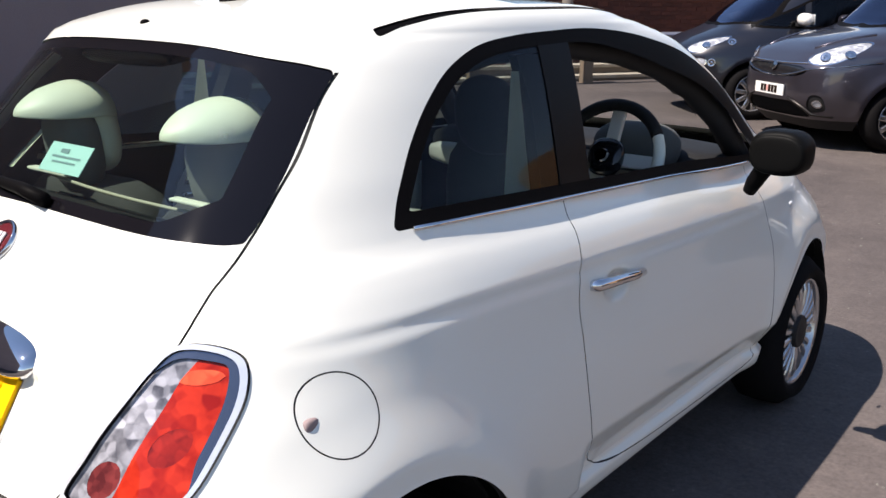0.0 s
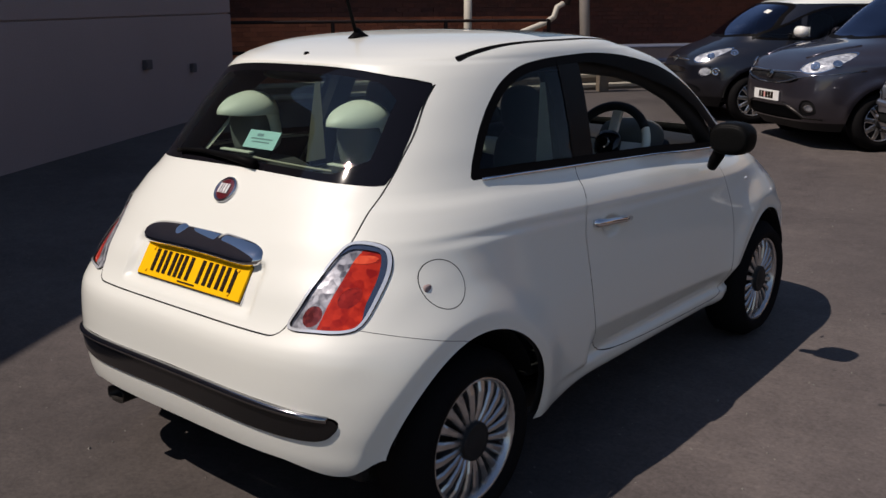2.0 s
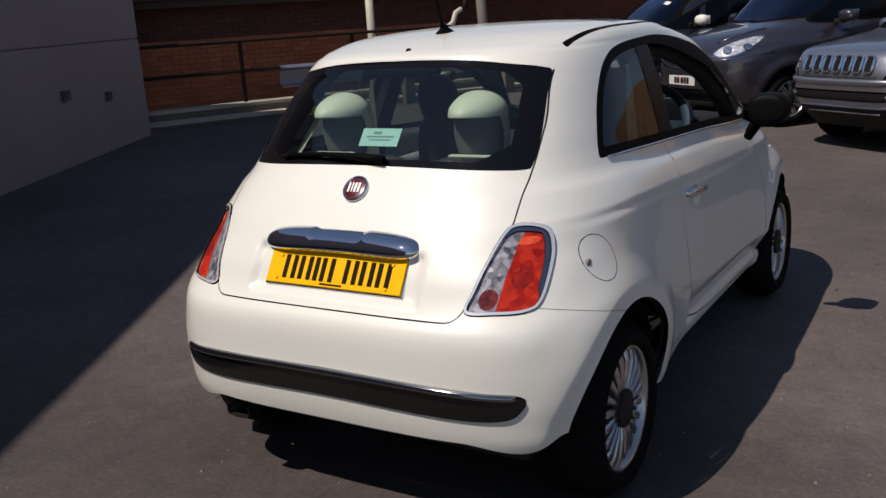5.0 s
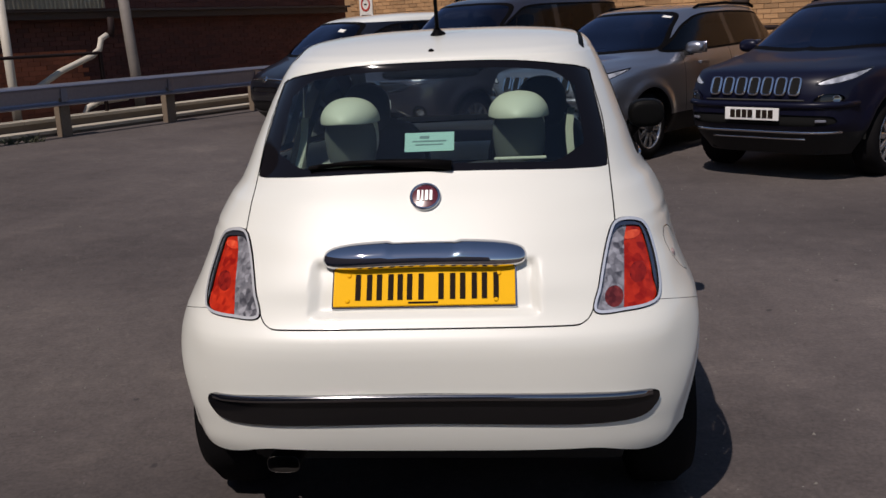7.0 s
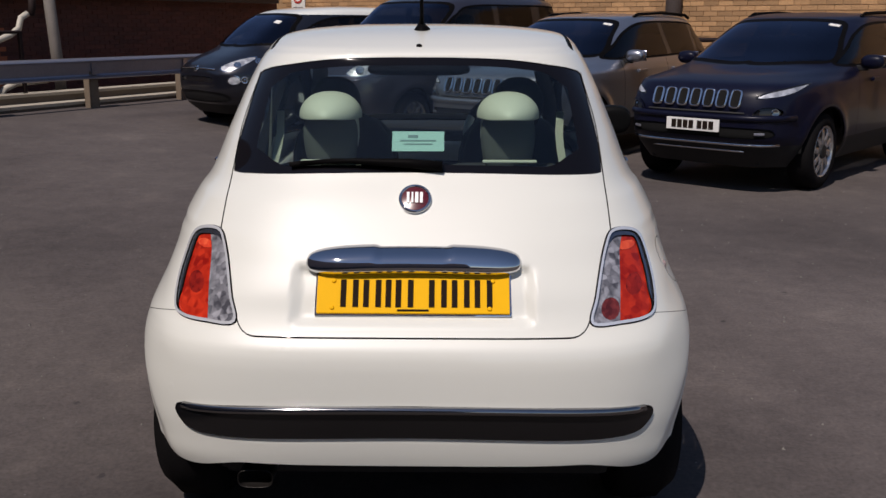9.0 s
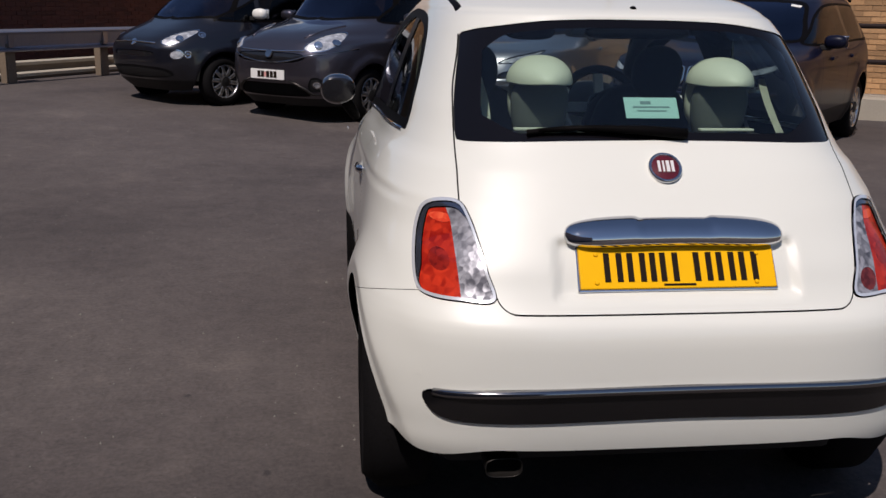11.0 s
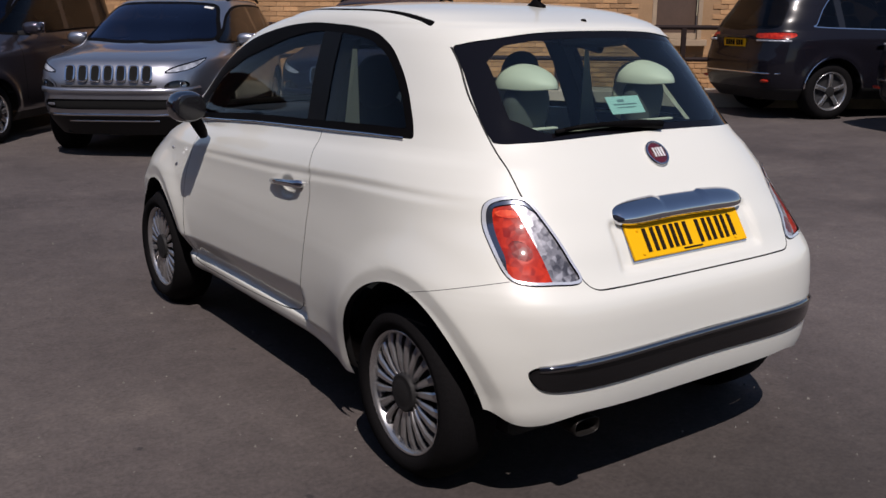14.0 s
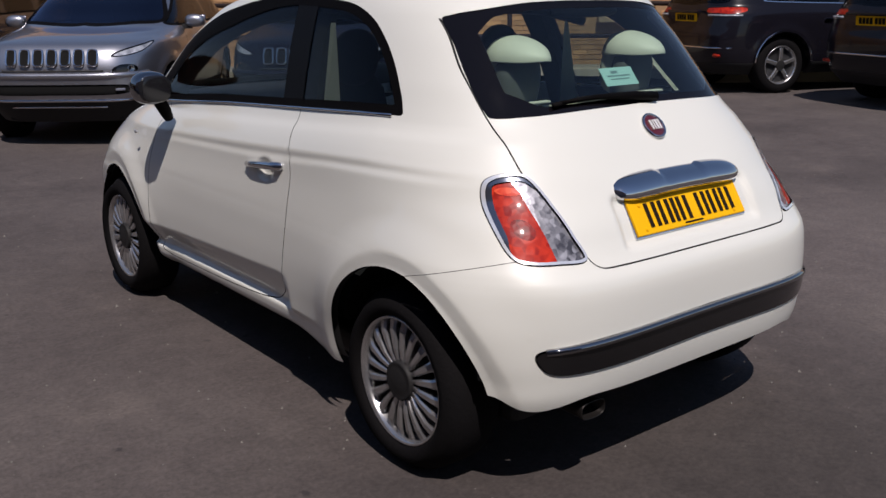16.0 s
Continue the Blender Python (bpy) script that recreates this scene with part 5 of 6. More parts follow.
def city_shape(V):
    """Shoulder line, wheel-arch flares, haunches and the number-plate recess."""
    x, y, z = V[..., 0].copy(), V[..., 1].copy(), V[..., 2].copy()
    tz, tw = np.array([r[0] for r in CITY]), np.array([r[3] for r in CITY])
    drop = (0.0525 * np.clip(y - 0.2, 0, 1.6) - 0.013) * smoothstep(0.70, 0.86, z) * (1 - smoothstep(1.05, 1.30, z))
    w0 = np.maximum(pchip(tz, tw, z), 1e-4)
    V[..., 0] = x * pchip(tz, tw, np.clip(z + drop, 0.17, 1.510)) / w0
    side = smoothstep(0.40, 0.68, x)
    for y0 in (0.0, 2.30):
        r = np.hypot(y - y0 + (0.03 if y0 == 0 else 0.0), z - 0.303)
        V[..., 0] += side * (0.010 * smoothstep(0.52, 0.404, r) - 0.014 * np.clip((0.404 - r) / 0.045, 0, 1))
        V[..., 0] += side * 0.044 * np.exp(-((y - y0) / 0.42) ** 2) * np.exp(-((z - 0.52) / np.where((z < 0.52) & (y < 0), 0.45, 0.22)) ** 2)
    V[..., 0] += side * 0.036 * np.exp(-((y + 0.03) / 0.32) ** 2) * np.exp(-((z - 0.45) / np.where((z < 0.45) & (y < 0), 0.40, 0.18)) ** 2)
    # sill tuck only between the arches
    k = smoothstep(0.645, 0.725, y) * (y < 2.1)
    ztop = 0.438 + 0.035 * np.clip(1.8 - y, 0, 1.45)
    tuck = 0.050 * np.clip((ztop - z) / (ztop - 0.338), 0, 1) * (1 - 0.54 * smoothstep(0.350, 0.326, z))
    k_low = smoothstep(0.36, 0.78, y) * (y < 2.1)
    k = k + (k_low - k) * smoothstep(0.350, 0.322, z)
    V[..., 0] -= side * tuck * k
    V[..., 0] -= side * k * 0.050 * np.clip((0.292 - z) / 0.06, 0, 1) ** 1.5
    # crease along the shoulder
    zc = pchip([-0.6, -0.2, 0.0, 0.35, 0.58, 1.0, 1.5, 2.0, 3.0], [0.932, 0.938, 0.938, 0.928, 0.913, 0.890, 0.872, 0.854, 0.83], np.clip(y, -0.6, 3.0))
    fade = smoothstep(-0.30, 0.02, y) * smoothstep(2.1, 1.5, y) * side
    u = z - zc + 0.006
    V[..., 0] += fade * np.where(u > 0, -0.0044 * np.exp(-np.maximum(u, 0) / 0.026), -0.0044 + 0.0060 * smoothstep(0, -0.026, u) - 0.0016 * smoothstep(-0.03, -0.11, u))
    # finger recess behind the door handle
    cup = np.hypot((y - 0.812) / 0.075, (z - 0.834) / 0.044)
    V[..., 0] -= side * 0.017 * smoothstep(1.0, 0.45, cup)
    rec = smoothstep(0.328, 0.306, np.abs(x)) * smoothstep(0.724, 0.742, z) * smoothstep(0.880, 0.845, z) * (y < 0)
    V[..., 1] += 0.018 * rec
    return V


P_OFF = 0.012
LAMP = loop([(0.480, 0.727), (0.565, 0.723), (0.640, 0.727), (0.668, 0.745), (0.673, 0.80), (0.663, 0.87), (0.641, 0.925), (0.600, 0.946), (0.550, 0.945), (0.527, 0.910), (0.508, 0.85), (0.493, 0.79)], 8)
SCREEN_R = loop([(0.0, 1.099), (0.25, 1.096), (0.45, 1.089), (0.530, 1.086), (0.5435, 1.100), (0.5378, 1.19), (0.5165, 1.30), (0.5045, 1.358), (0.480, 1.373), (0.42, 1.386), (0.25, 1.407), (0.0, 1.412), (-0.3, 1.405), (-0.3, 1.1)], 8)
DLO = loop([(0.126, 1.081), (0.135, 1.106), (0.163, 1.150), (0.223, 1.224), (0.302, 1.298), (0.397, 1.360), (0.515, 1.401), (0.65, 1.418), (0.80, 1.425), (1.0, 1.428), (1.20, 1.413), (1.37, 1.385), (1.52, 1.350), (1.66, 1.298), (1.80, 1.225), (1.90, 1.145), (1.985, 1.060), (2.005, 1.005), (1.93, 0.977), (1.60, 1.000), (1.25, 1.026), (0.70, 1.056), (0.35, 1.073), (0.17, 1.078)], 8)
STRIP = loop([(-0.3, 0.516), (0.0, 0.518), (0.40, 0.512), (0.60, 0.499), (0.646, 0.492), (0.656, 0.478), (0.645, 0.455), (0.610, 0.428), (0.52, 0.420), (0.25, 0.427), (0.0, 0.431), (-0.3, 0.430)], 8)
DOOR = loop([(0.695, 1.085), (0.665, 0.97), (0.630, 0.85), (0.640, 0.74), (0.651, 0.65), (0.672, 0.55), (0.697, 0.455), (0.735, 0.395), (0.785, 0.360), (0.86, 0.335), (1.2, 0.314), (1.65, 0.304), (1.82, 0.312), (1.865, 0.37), (1.878, 0.56), (1.870, 0.745), (1.82, 0.93), (1.78, 1.06), (1.5, 1.2), (0.9, 1.2)], 8)


def city_car():
    car = empty("city_car", Matrix(), "small white three-door city car with chrome trim", "car")
    s0 = body_sheet(CITY, 215, 330, city_shape, REAR_MID)
    arch = np.minimum(np.hypot(s0.v[:, 1] + 0.013, s0.v[:, 2] - 0.305) - 0.355, np.hypot(s0.v[:, 1] - 2.3, s0.v[:, 2] - WHEEL_R) - 0.358)
    _, s0 = s0.cut(arch)
    # lower edge: bumpers end higher than the sills
    low = 0.240 + 0.014 * smoothstep(0.30, 0.60, s0.v[:, 1]) * smoothstep(2.1, 1.9, s0.v[:, 1]) + 0.052 * smoothstep(-0.20, -0.40, s0.v[:, 1]) + 0.075 * smoothstep(-0.53, -0.36, s0.v[:, 1]) ** 1.4 * smoothstep(-0.20, -0.34, s0.v[:, 1]) * smoothstep(0.52, 0.78, np.abs(s0.v[:, 0])) + 0.046 * smoothstep(0.70, 0.45, np.abs(s0.v[:, 0])) * smoothstep(-0.30, -0.42, s0.v[:, 1]) + 0.03 * smoothstep(2.6, 2.9, s0.v[:, 1])
    _, s0 = s0.cut(s0.v[:, 2] - low)
    for sd in (1, -1):
        flip = (lambda q: q) if sd > 0 else (lambda q: q.mirrored())
        s = s0
        # side windows
        d = lambda q: np.where(q.v[:, 0] > 0.25, sdf(q.v[:, 1:], DLO), 1.0)
        win, s = s.cut(d(s))
        belt = np.interp(win.v[:, 1], [0.13, 0.35, 0.70, 1.25, 1.60, 1.93], [1.070, 1.064, 1.047, 1.018, 0.993, 0.972])
        glass, rim = win.cut(d(win) + 0.030 + 0.048 * smoothstep(0.85, 1.5, win.v[:, 1]) * smoothstep(0.03, 0.10, win.v[:, 2] - belt))
        pill = lambda q: np.abs(q.v[:, 1] - (0.765 + P_OFF) - 0.20 * (q.v[:, 2] - 1.23)) - (0.056 + P_OFF)
        pillar, glass = glass.cut(pill(glass))
        quarter, pane = glass.cut(glass.v[:, 1] - 0.765 - 0.20 * (glass.v[:, 2] - 1.23))
        sheet_part("window_frame", flip(rim), BLACK_TRIM, car, "black window surround")
        sheet_part("pillar", flip(pillar), PILLAR_BLACK, car, "satin black door pillar")
        sheet_part("quarter_window", flip(quarter.moved(-0.003)), GLASS_SIDE, car)
        if sd < 0:                                       # the right door's window is wound down
            sheet_part("door_window", flip(pane.moved(-0.004)), GLASS_SIDE, car)
        # chrome-edged belt strip under the side glass
        pts = []
        for y in np.linspace(0.165, 1.90, 24):
            z = 0.009 + float(np.interp(y, [0.13, 0.35, 0.70, 1.25, 1.60, 1.93], [1.070, 1.064, 1.047, 1.018, 0.993, 0.972]))
            near = s0.v[np.argmin(np.hypot(s0.v[:, 1] - y, s0.v[:, 2] - z))]
            pts.append((near[0] + 0.003, y, z))
        fitx = np.polyfit([p[1] for p in pts], [p[0] for p in pts], 4)
        pts = [(sd * float(np.polyval(fitx, p[1])), p[1], p[2]) for p in pts]
        BELT.append((sd, pts))
        # lamp
        d = lambda q: np.where(q.v[:, 1] < 0.4, sdf(q.v[:, [0, 2]], LAMP), 1.0)
        gap, lamp, s = s.groove(lambda q: d(q) - 0.0013, 0.0013)
        sheet_part("lamp_gap", flip(gap.moved(-0.004)), GAP, car)
        inner, ring = lamp.cut(d(lamp) + 0.0070)
        lamp_ob = sheet_part("tail_lamp", flip(ring.moved(0.006)), LAMP_RIM, car, "bright surround of the tail lamp")
        wide = lambda q: 0.006 + 0.013 * np.maximum(smoothstep(0.595, 0.648, q.v[:, 0]) * smoothstep(0.74, 0.80, q.v[:, 2]), smoothstep(0.90, 0.935, q.v[:, 2]))
        inner, bezel = inner.cut(d(inner) + wide(inner))
        sheet_part("bezel", flip(bezel.moved(0.001)), BEZEL, lamp_ob, "dark chrome inner bezel")
        split = lambda q: q.v[:, 0] - (0.572 + 0.085 * (q.v[:, 2] - 0.84) + 0.25 * np.maximum(0, q.v[:, 2] - 0.90))
        clear, red = inner.cut(split(inner))
        disc = lambda q: np.hypot(q.v[:, 0] - 0.612, q.v[:, 2] - 0.812) - 0.026
        deep, red = red.cut(disc(red))
        low_disc = lambda q: np.hypot(q.v[:, 0] - 0.537, q.v[:, 2] - 0.762) - 0.027
        rnd, clear = clear.cut(low_disc(clear))
        hot = lambda q: np.hypot((q.v[:, 0] - 0.600) / 0.030, (q.v[:, 2] - 0.905) / 0.011) - 1.0
        glow, red = red.cut(hot(red) * 0.01)
        sheet_part("upper_lens", flip(glow.moved(-0.003)), LENS_ORANGE, lamp_ob, "paler orange-red lens")
        sheet_part("red_lens", flip(red.moved(-0.004)), LENS_RED, lamp_ob, "red lens")
        sheet_part("round_lens", flip(deep.moved(-0.0045)), LENS_DEEP, lamp_ob, "deep red round lens")
        sheet_part("clear_lens", flip(clear.moved(-0.004)), LENS_SMOKE, lamp_ob, "clear silvery lens")
        sheet_part("fog_lens", flip(rnd.moved(-0.0045)), LENS_FOG if sd > 0 else LENS_SMOKE, lamp_ob)
        # door
        d = lambda q: np.where(q.v[:, 0] > 0.3, sdf(q.v[:, 1:], DOOR), 1.0)
        gap, door, s = s.groove(d, 0.0017)
        sheet_part("door_gap", flip(gap.moved(-0.005)), GAP, car)
        DOORS[sd] = sheet_part("door", flip(door), WHITE_PAINT, car, "closed white door")
        # bumper and its strip
        seam = lambda q: q.v[:, 2] - (0.734 - 0.27 * np.maximum(0.0, q.v[:, 1] + 0.385))
        gap, low_part, s = s.groove(seam, 0.0009)
        gap, other = gap.cut(np.maximum(0.655 - gap.v[:, 0], gap.v[:, 1] - 0.05))
        s = s.joined(low_part).joined(other)
        sheet_part("bumper_gap", flip(gap.moved(-0.003)), GAP, car)
        d = lambda q: np.where(q.v[:, 1] < 0.2, sdf(q.v[:, [0, 2]], STRIP), 1.0)
        gap, strip, s = s.groove(lambda q: d(q) - 0.002, 0.002)
        sheet_part("strip_gap", flip(gap.moved(-0.005)), GAP, car)
        STRIPS.append(flip(strip))
        # tailgate
        xh = lambda z: pchip([0.60, 0.690, 0.70, 0.72, 0.745, 0.80, 0.85, 0.928, 0.95, 1.02, 1.085, 1.20, 1.334, 1.367, 1.43, 1.52], [0.40, 0.430, 0.447, 0.467, 0.479, 0.496, 0.511, 0.540, 0.551, 0.549, 0.547, 0.540, 0.511, 0.505, 0.490, 0.487], z)
        def hatch(q):
            z, x, y = q.v[:, 2], q.v[:, 0], q.v[:, 1]
            a, b, c = (x - xh(z)) * 0.97, 0.699 - z, y - 0.255
            k = 0.03
            h = np.maximum(k - np.abs(a - b), 0) / k
            ab = np.maximum(a, b) + h * h * h * k / 6.0
            return np.where(y < 0.9, np.maximum(ab, c), 1.0)
        gap, gate, s = s.groove(hatch, 0.0020)
        gap, top_seam = gap.cut(gap.v[:, 2] - 1.362)
        gap, stray = gap.cut(gap.v[:, 1] - 0.30)
        s = s.joined(top_seam).joined(stray)
        for q in gap.pieces():
            sheet_part("tailgate_gap", flip(q.moved(-0.006)), GAP, car)
        d = lambda q: sdf(q.v[:, [0, 2]], SCREEN_R)
        g, gate = gate.cut(d(gate))
        GATE.append(flip(gate))
        clear, band = g.cut(d(g) + 0.022 + 0.050 * smoothstep(0.37, 0.50, np.abs(g.v[:, 0])))
        REAR_GLASS.append(flip(clear.moved(-0.003)))
        REAR_BAND.append(flip(band.moved(-0.003)))
        # fuel flap on the right wing
        if sd > 0:
            fl = lambda q: np.where(q.v[:, 0] > 0.5, np.hypot(q.v[:, 1] + 0.119, (q.v[:, 2] - 0.822) * 1.12) - 0.0755, 1.0)
            gap, flap, s = s.groove(fl, 0.0015)
            sheet_part("flap_gap", gap.moved(-0.004), GAP, car)
            flap_ob = sheet_part("fuel_flap", flap, WHITE_PAINT, car, "round fuel filler flap")
            c = flap.v[np.unique(flap.f)]
            j = np.argmin(np.hypot(c[:, 1] + 0.172, c[:, 2] - 0.814))
            part("finger_dip", blob(scaled(*(c[j] - np.array([0.007, 0, 0])), 0.009, 0.016, 0.013), 3.0), WALL_GREY, flap_ob, smooth=True)
        # roof channel and dark glass roof
        edge_x = pchip([0.2, 0.26, 0.5, 0.8, 1.1, 1.4, 1.6], [0.487, 0.489, 0.494, 0.496, 0.490, 0.470, 0.44], np.clip(s.v[:, 1], 0.2, 1.6))
        ch = np.where((s.v[:, 2] > 1.34), np.maximum(np.abs(s.v[:, 0] - edge_x) - 0.009, np.maximum(0.262 - s.v[:, 1], s.v[:, 1] - 1.50)), 1.0)
        chan, s = s.cut(ch)
        sheet_part("roof_channel", flip(chan.moved(-0.004)), BLACK_TRIM, car, "black roof channel")
        rp = np.where(s.v[:, 2] > 1.40, np.maximum(s.v[:, 0] - 0.455, np.maximum(0.80 - s.v[:, 1], s.v[:, 1] - 1.33)), 1.0)
        roof, s = s.cut(rp)
        ROOF.append(flip(roof.moved(-0.002)))
        # windscreen
        ws = loop([(0, 1.035), (0.45, 1.03), (0.62, 1.035), (0.60, 1.16), (0.545, 1.29), (0.50, 1.375), (0.40, 1.415), (0, 1.435), (-0.3, 1.43), (-0.3, 1.04)], 8)
        d = np.where(s.v[:, 1] > 1.2, sdf(s.v[:, [0, 2]], ws), 1.0)
        g, s = s.cut(d)
        SCREEN.append(flip(g))
        # front lamp
        fl = loop([(0.52, 0.70), (0.64, 0.72), (0.70, 0.80), (0.64, 0.87), (0.54, 0.85), (0.48, 0.77)], 8)
        g, s = s.cut(np.where(s.v[:, 1] > 2.0, sdf(s.v[:, [0, 2]], fl), 1.0))
        sheet_part("headlamp", flip(g), LENS_CLEAR, car)
        BODY.append(flip(s))
        # wheels and liners
        for y in (0.0, 2.30):
            bm = lathe([(-0.36, 0.0), (-0.36, 0.365), (-0.045, 0.366), (-0.045, 0.358), (-0.35, 0.357), (-0.35, 0)], 40, Matrix.Translation((sd * 0.80, y, WHEEL_R)) @ Matrix.Diagonal((sd, 1, 1, 1)))
            bmesh.ops.bisect_plane(bm, geom=bm.verts[:] + bm.edges[:] + bm.faces[:], plane_co=(0, 0, WHEEL_R + 0.11), plane_no=(0, 0, 1), clear_inner=True)
            part("arch_liner", bm, ARCH_BLACK, car)
            wheel(car, sd * 0.782, y, WHEEL_R, 0.203, 0.185, 20, sd, "bright many-spoked alloy wheel", 0.52, 0.058, bulge=0.020)
    join = lambda lst: lst[0].joined(lst[1])
    sheet_part("body", join(BODY), WHITE_PAINT, car, "glossy white body shell")
    sheet_part("lining", join(BODY).moved(-0.028), LINING, car, "dark cabin lining")
    gate_ob = sheet_part("tailgate", join(GATE), WHITE_PAINT, car, "closed white tailgate")
    sheet_part("gate_lining", join(GATE).moved(-0.028), LINING, gate_ob)
    sheet_part("rear_window", join(REAR_GLASS), GLASS_REAR, gate_ob, "tinted rear window")
    sheet_part("glass_border", join(REAR_BAND), GLASS_BORDER, gate_ob, "black printed glass border")
    sheet_part("bumper_strip", join(STRIPS).moved(0.006), GREY_STRIP, car, "dark grey bumper strip")
    sheet_part("glass_roof", join(ROOF), BLACK_GLOSS, car, "dark glass roof panel")
    sheet_part("windscreen", join(SCREEN), GLASS_CLEAR, car)
    for sd, pts in BELT:
        part("belt_strip", tube(pts, 0.0055, 8), CHROME, car, "slim bright belt strip", True)
    return car, gate_ob


BODY, GATE, REAR_GLASS, REAR_BAND, STRIPS, ROOF, SCREEN, BELT, DOORS = [], [], [], [], [], [], [], [], {}
CAR, TAILGATE = city_car()


def city_point(x, z, out=0.0, front=False):
    """Pose on the tailgate or bumper; local z out, local x to the reader's right."""
    return surface_frame(CITY, x, z, front, out, REAR_MID)


def chrome_lip():
    pts = [(x, outline_y(CITY, x, 0.512, False, REAR_MID) - 0.010, 0.5125 - 0.022 * (abs(x) / 0.64) ** 3) for x in np.linspace(-0.632, 0.632, 41)]
    part("chrome_lip", tube(pts, 0.0115, 10), DARK_CHROME, CAR, "bright lip on the bumper strip", True)


chrome_lip()


def tailgate_trim():
    # number plate with a bright surround
    m = Matrix.Translation((0, -0.443, 0.800)) @ pose(0, 0, 0, 90 - 32, 0, 0)
    bm = bmesh.new()
    box(bm, 0, 0, -0.006, 0.532, 0.123, 0.010, m=m, bevel=0.004)
    holder = part("plate_holder", bm, CHROME, TAILGATE, "bright plate surround")
    bm = bmesh.new()
    box(bm, 0, 0, 0.002, 0.520, 0.111, 0.008, m=m, bevel=0.002)
    plate = part("number_plate", bm, PLATE_YELLOW, TAILGATE, "yellow number plate with black bars")
    x = -0.197
    for k in range(7):
        w = 0.014 if k == 2 else 0.050
        for dx in ((w / 2,) if k == 2 else (0.0085, w - 0.0085)):
            bm = bmesh.new()
            box(bm, x + dx, 0.0, 0.0072, 0.015, 0.076, 0.003, m=m)
            part("bar", bm, BAR_BLACK, plate)
        x += w + (0.040 if k == 3 else 0.0115)
    bm = bmesh.new()
    box(bm, 0.0, -0.047, 0.0072, 0.085, 0.005, 0.002, m=m)
    part("bar", bm, BAR_BLACK, plate)
    for sx, sy in ((-0.215, 0.035), (0.215, 0.035), (-0.218, -0.040), (0.206, -0.042)):
        bm = lathe([(0, 0.007), (0.004, 0.005), (0.005, 0)], 12, m @ pose(sx, sy, 0.006, 0, -90, 0))
        part("screw", bm, PLATE_YELLOW, plate)
    # chrome handle bar above the plate
    bm = bmesh.new()
    rows = []
    n = 60
    for i in range(n + 1):
        t = -1 + 2 * i / n
        x = 0.297 * t
        h = 0.036 * (1 - abs(t) ** 6) ** 0.4 + 0.002
        zc = 0.888 - 0.010 * t * t
        yc = outline_y(CITY, x, zc, False, REAR_MID)
        ring = []
        for k in range(14):
            a = 2 * math.pi * k / 14
            dz = h * math.copysign(abs(math.sin(a)) ** 0.8, math.sin(a))
            dy = (0.040 * (1 - abs(t) ** 6) ** 0.4 + 0.004) * math.copysign(abs(math.cos(a)) ** 1.25, math.cos(a))
            dish = 0.009 * (1 - float(smoothstep(0.30, 0.36, abs(t)))) * max(0.0, math.sin(a)) ** 0.5
            ring.append(bm.verts.new((x, yc - dy + dish + 0.010 + dz * 0.50, zc + dz - 0.35 * dish)))
        rows.append(ring)
    for a, b in zip(rows, rows[1:]):
        for k in range(14):
            bm.faces.new((a[k], a[(k + 1) % 14], b[(k + 1) % 14], b[k]))
    bm.faces.new(rows[0])
    bm.faces.new(rows[-1])
    bmesh.ops.recalc_face_normals(bm, faces=bm.faces[:])
    part("grab_bar", bm, CHROME, TAILGATE, "chrome tailgate handle bar", True)
    # round badge, plain shapes only
    m = city_point(0, 1.032, 0.0) @ pose(0, 0, 0, 0, -90, 0)
    badge = part("badge", lathe([(0.0, 0.046), (0.008, 0.046), (0.011, 0.042), (0.009, 0.038), (0.006, 0.037)], 36, m), CHROME, TAILGATE, "chrome-ringed round badge", True)
    part("badge_face", lathe([(0.007, 0.037), (0.010, 0.02), (0.011, 0.0)], 36, m), BADGE_RED, badge, "dark red badge face", True)
    fm = city_point(0, 1.032, 0.0115)
    for k, w in ((-0.019, 0.007), (-0.007, 0.005), (0.005, 0.009), (0.018, 0.008)):
        bm = bmesh.new()
        box(bm, k, 0, 0.001, w, 0.034, 0.003, m=fm)
        part("bar", bm, BADGE_SILVER, badge)
    # rear wiper
    pts = [city_point(x, z, 0.014).translation for x, z in ((0.075, 1.108), (-0.02, 1.116), (-0.18, 1.122), (-0.33, 1.116))]
    wiper = part("wiper_arm", tube(pts, [0.015, 0.014, 0.008, 0.005], 10), BLACK_TRIM, TAILGATE, "black rear wiper", True)
    pts = [city_point(x, z, 0.009).translation for x, z in ((-0.36, 1.112), (-0.24, 1.124), (-0.10, 1.124), (0.0, 1.114))]
    part("wiper_blade", tube(pts, 0.007, 8), RUBBER, wiper, smooth=True)
    # washer jet
    part("washer_jet", blob(scaled(0, 0.068, 1.442, 0.010, 0.012, 0.009)), BLACK_TRIM, TAILGATE, "black washer jet", True)


tailgate_trim()


def sensors():
    skin = BODY[0].joined(BODY[1])
    skin = Sheet(skin.v[np.unique(skin.f)], skin.n[np.unique(skin.f)], skin.f)
    for x, z in ((-0.672, 0.535), (-0.218, 0.545), (0.218, 0.545), (0.672, 0.535)):
        j = np.argmin(np.hypot(skin.v[:, 0] - x, skin.v[:, 2] - z) + 9.0 * (skin.v[:, 1] > -0.25))
        out = Vector(skin.n[j]).normalized()
        m = Matrix.Translation(Vector(skin.v[j]) - 0.0022 * out) @ Vector((1, 0, 0)).rotation_difference(out).to_matrix().to_4x4()
        part("parking_sensor", lathe([(0.0008, 0.0100), (0.0024, 0.0097), (0.0010, 0.0086), (0.0020, 0.0078), (0.0022, 0.0)], 20, m), WHITE_PAINT, CAR, "small round parking sensor", True)


sensors()


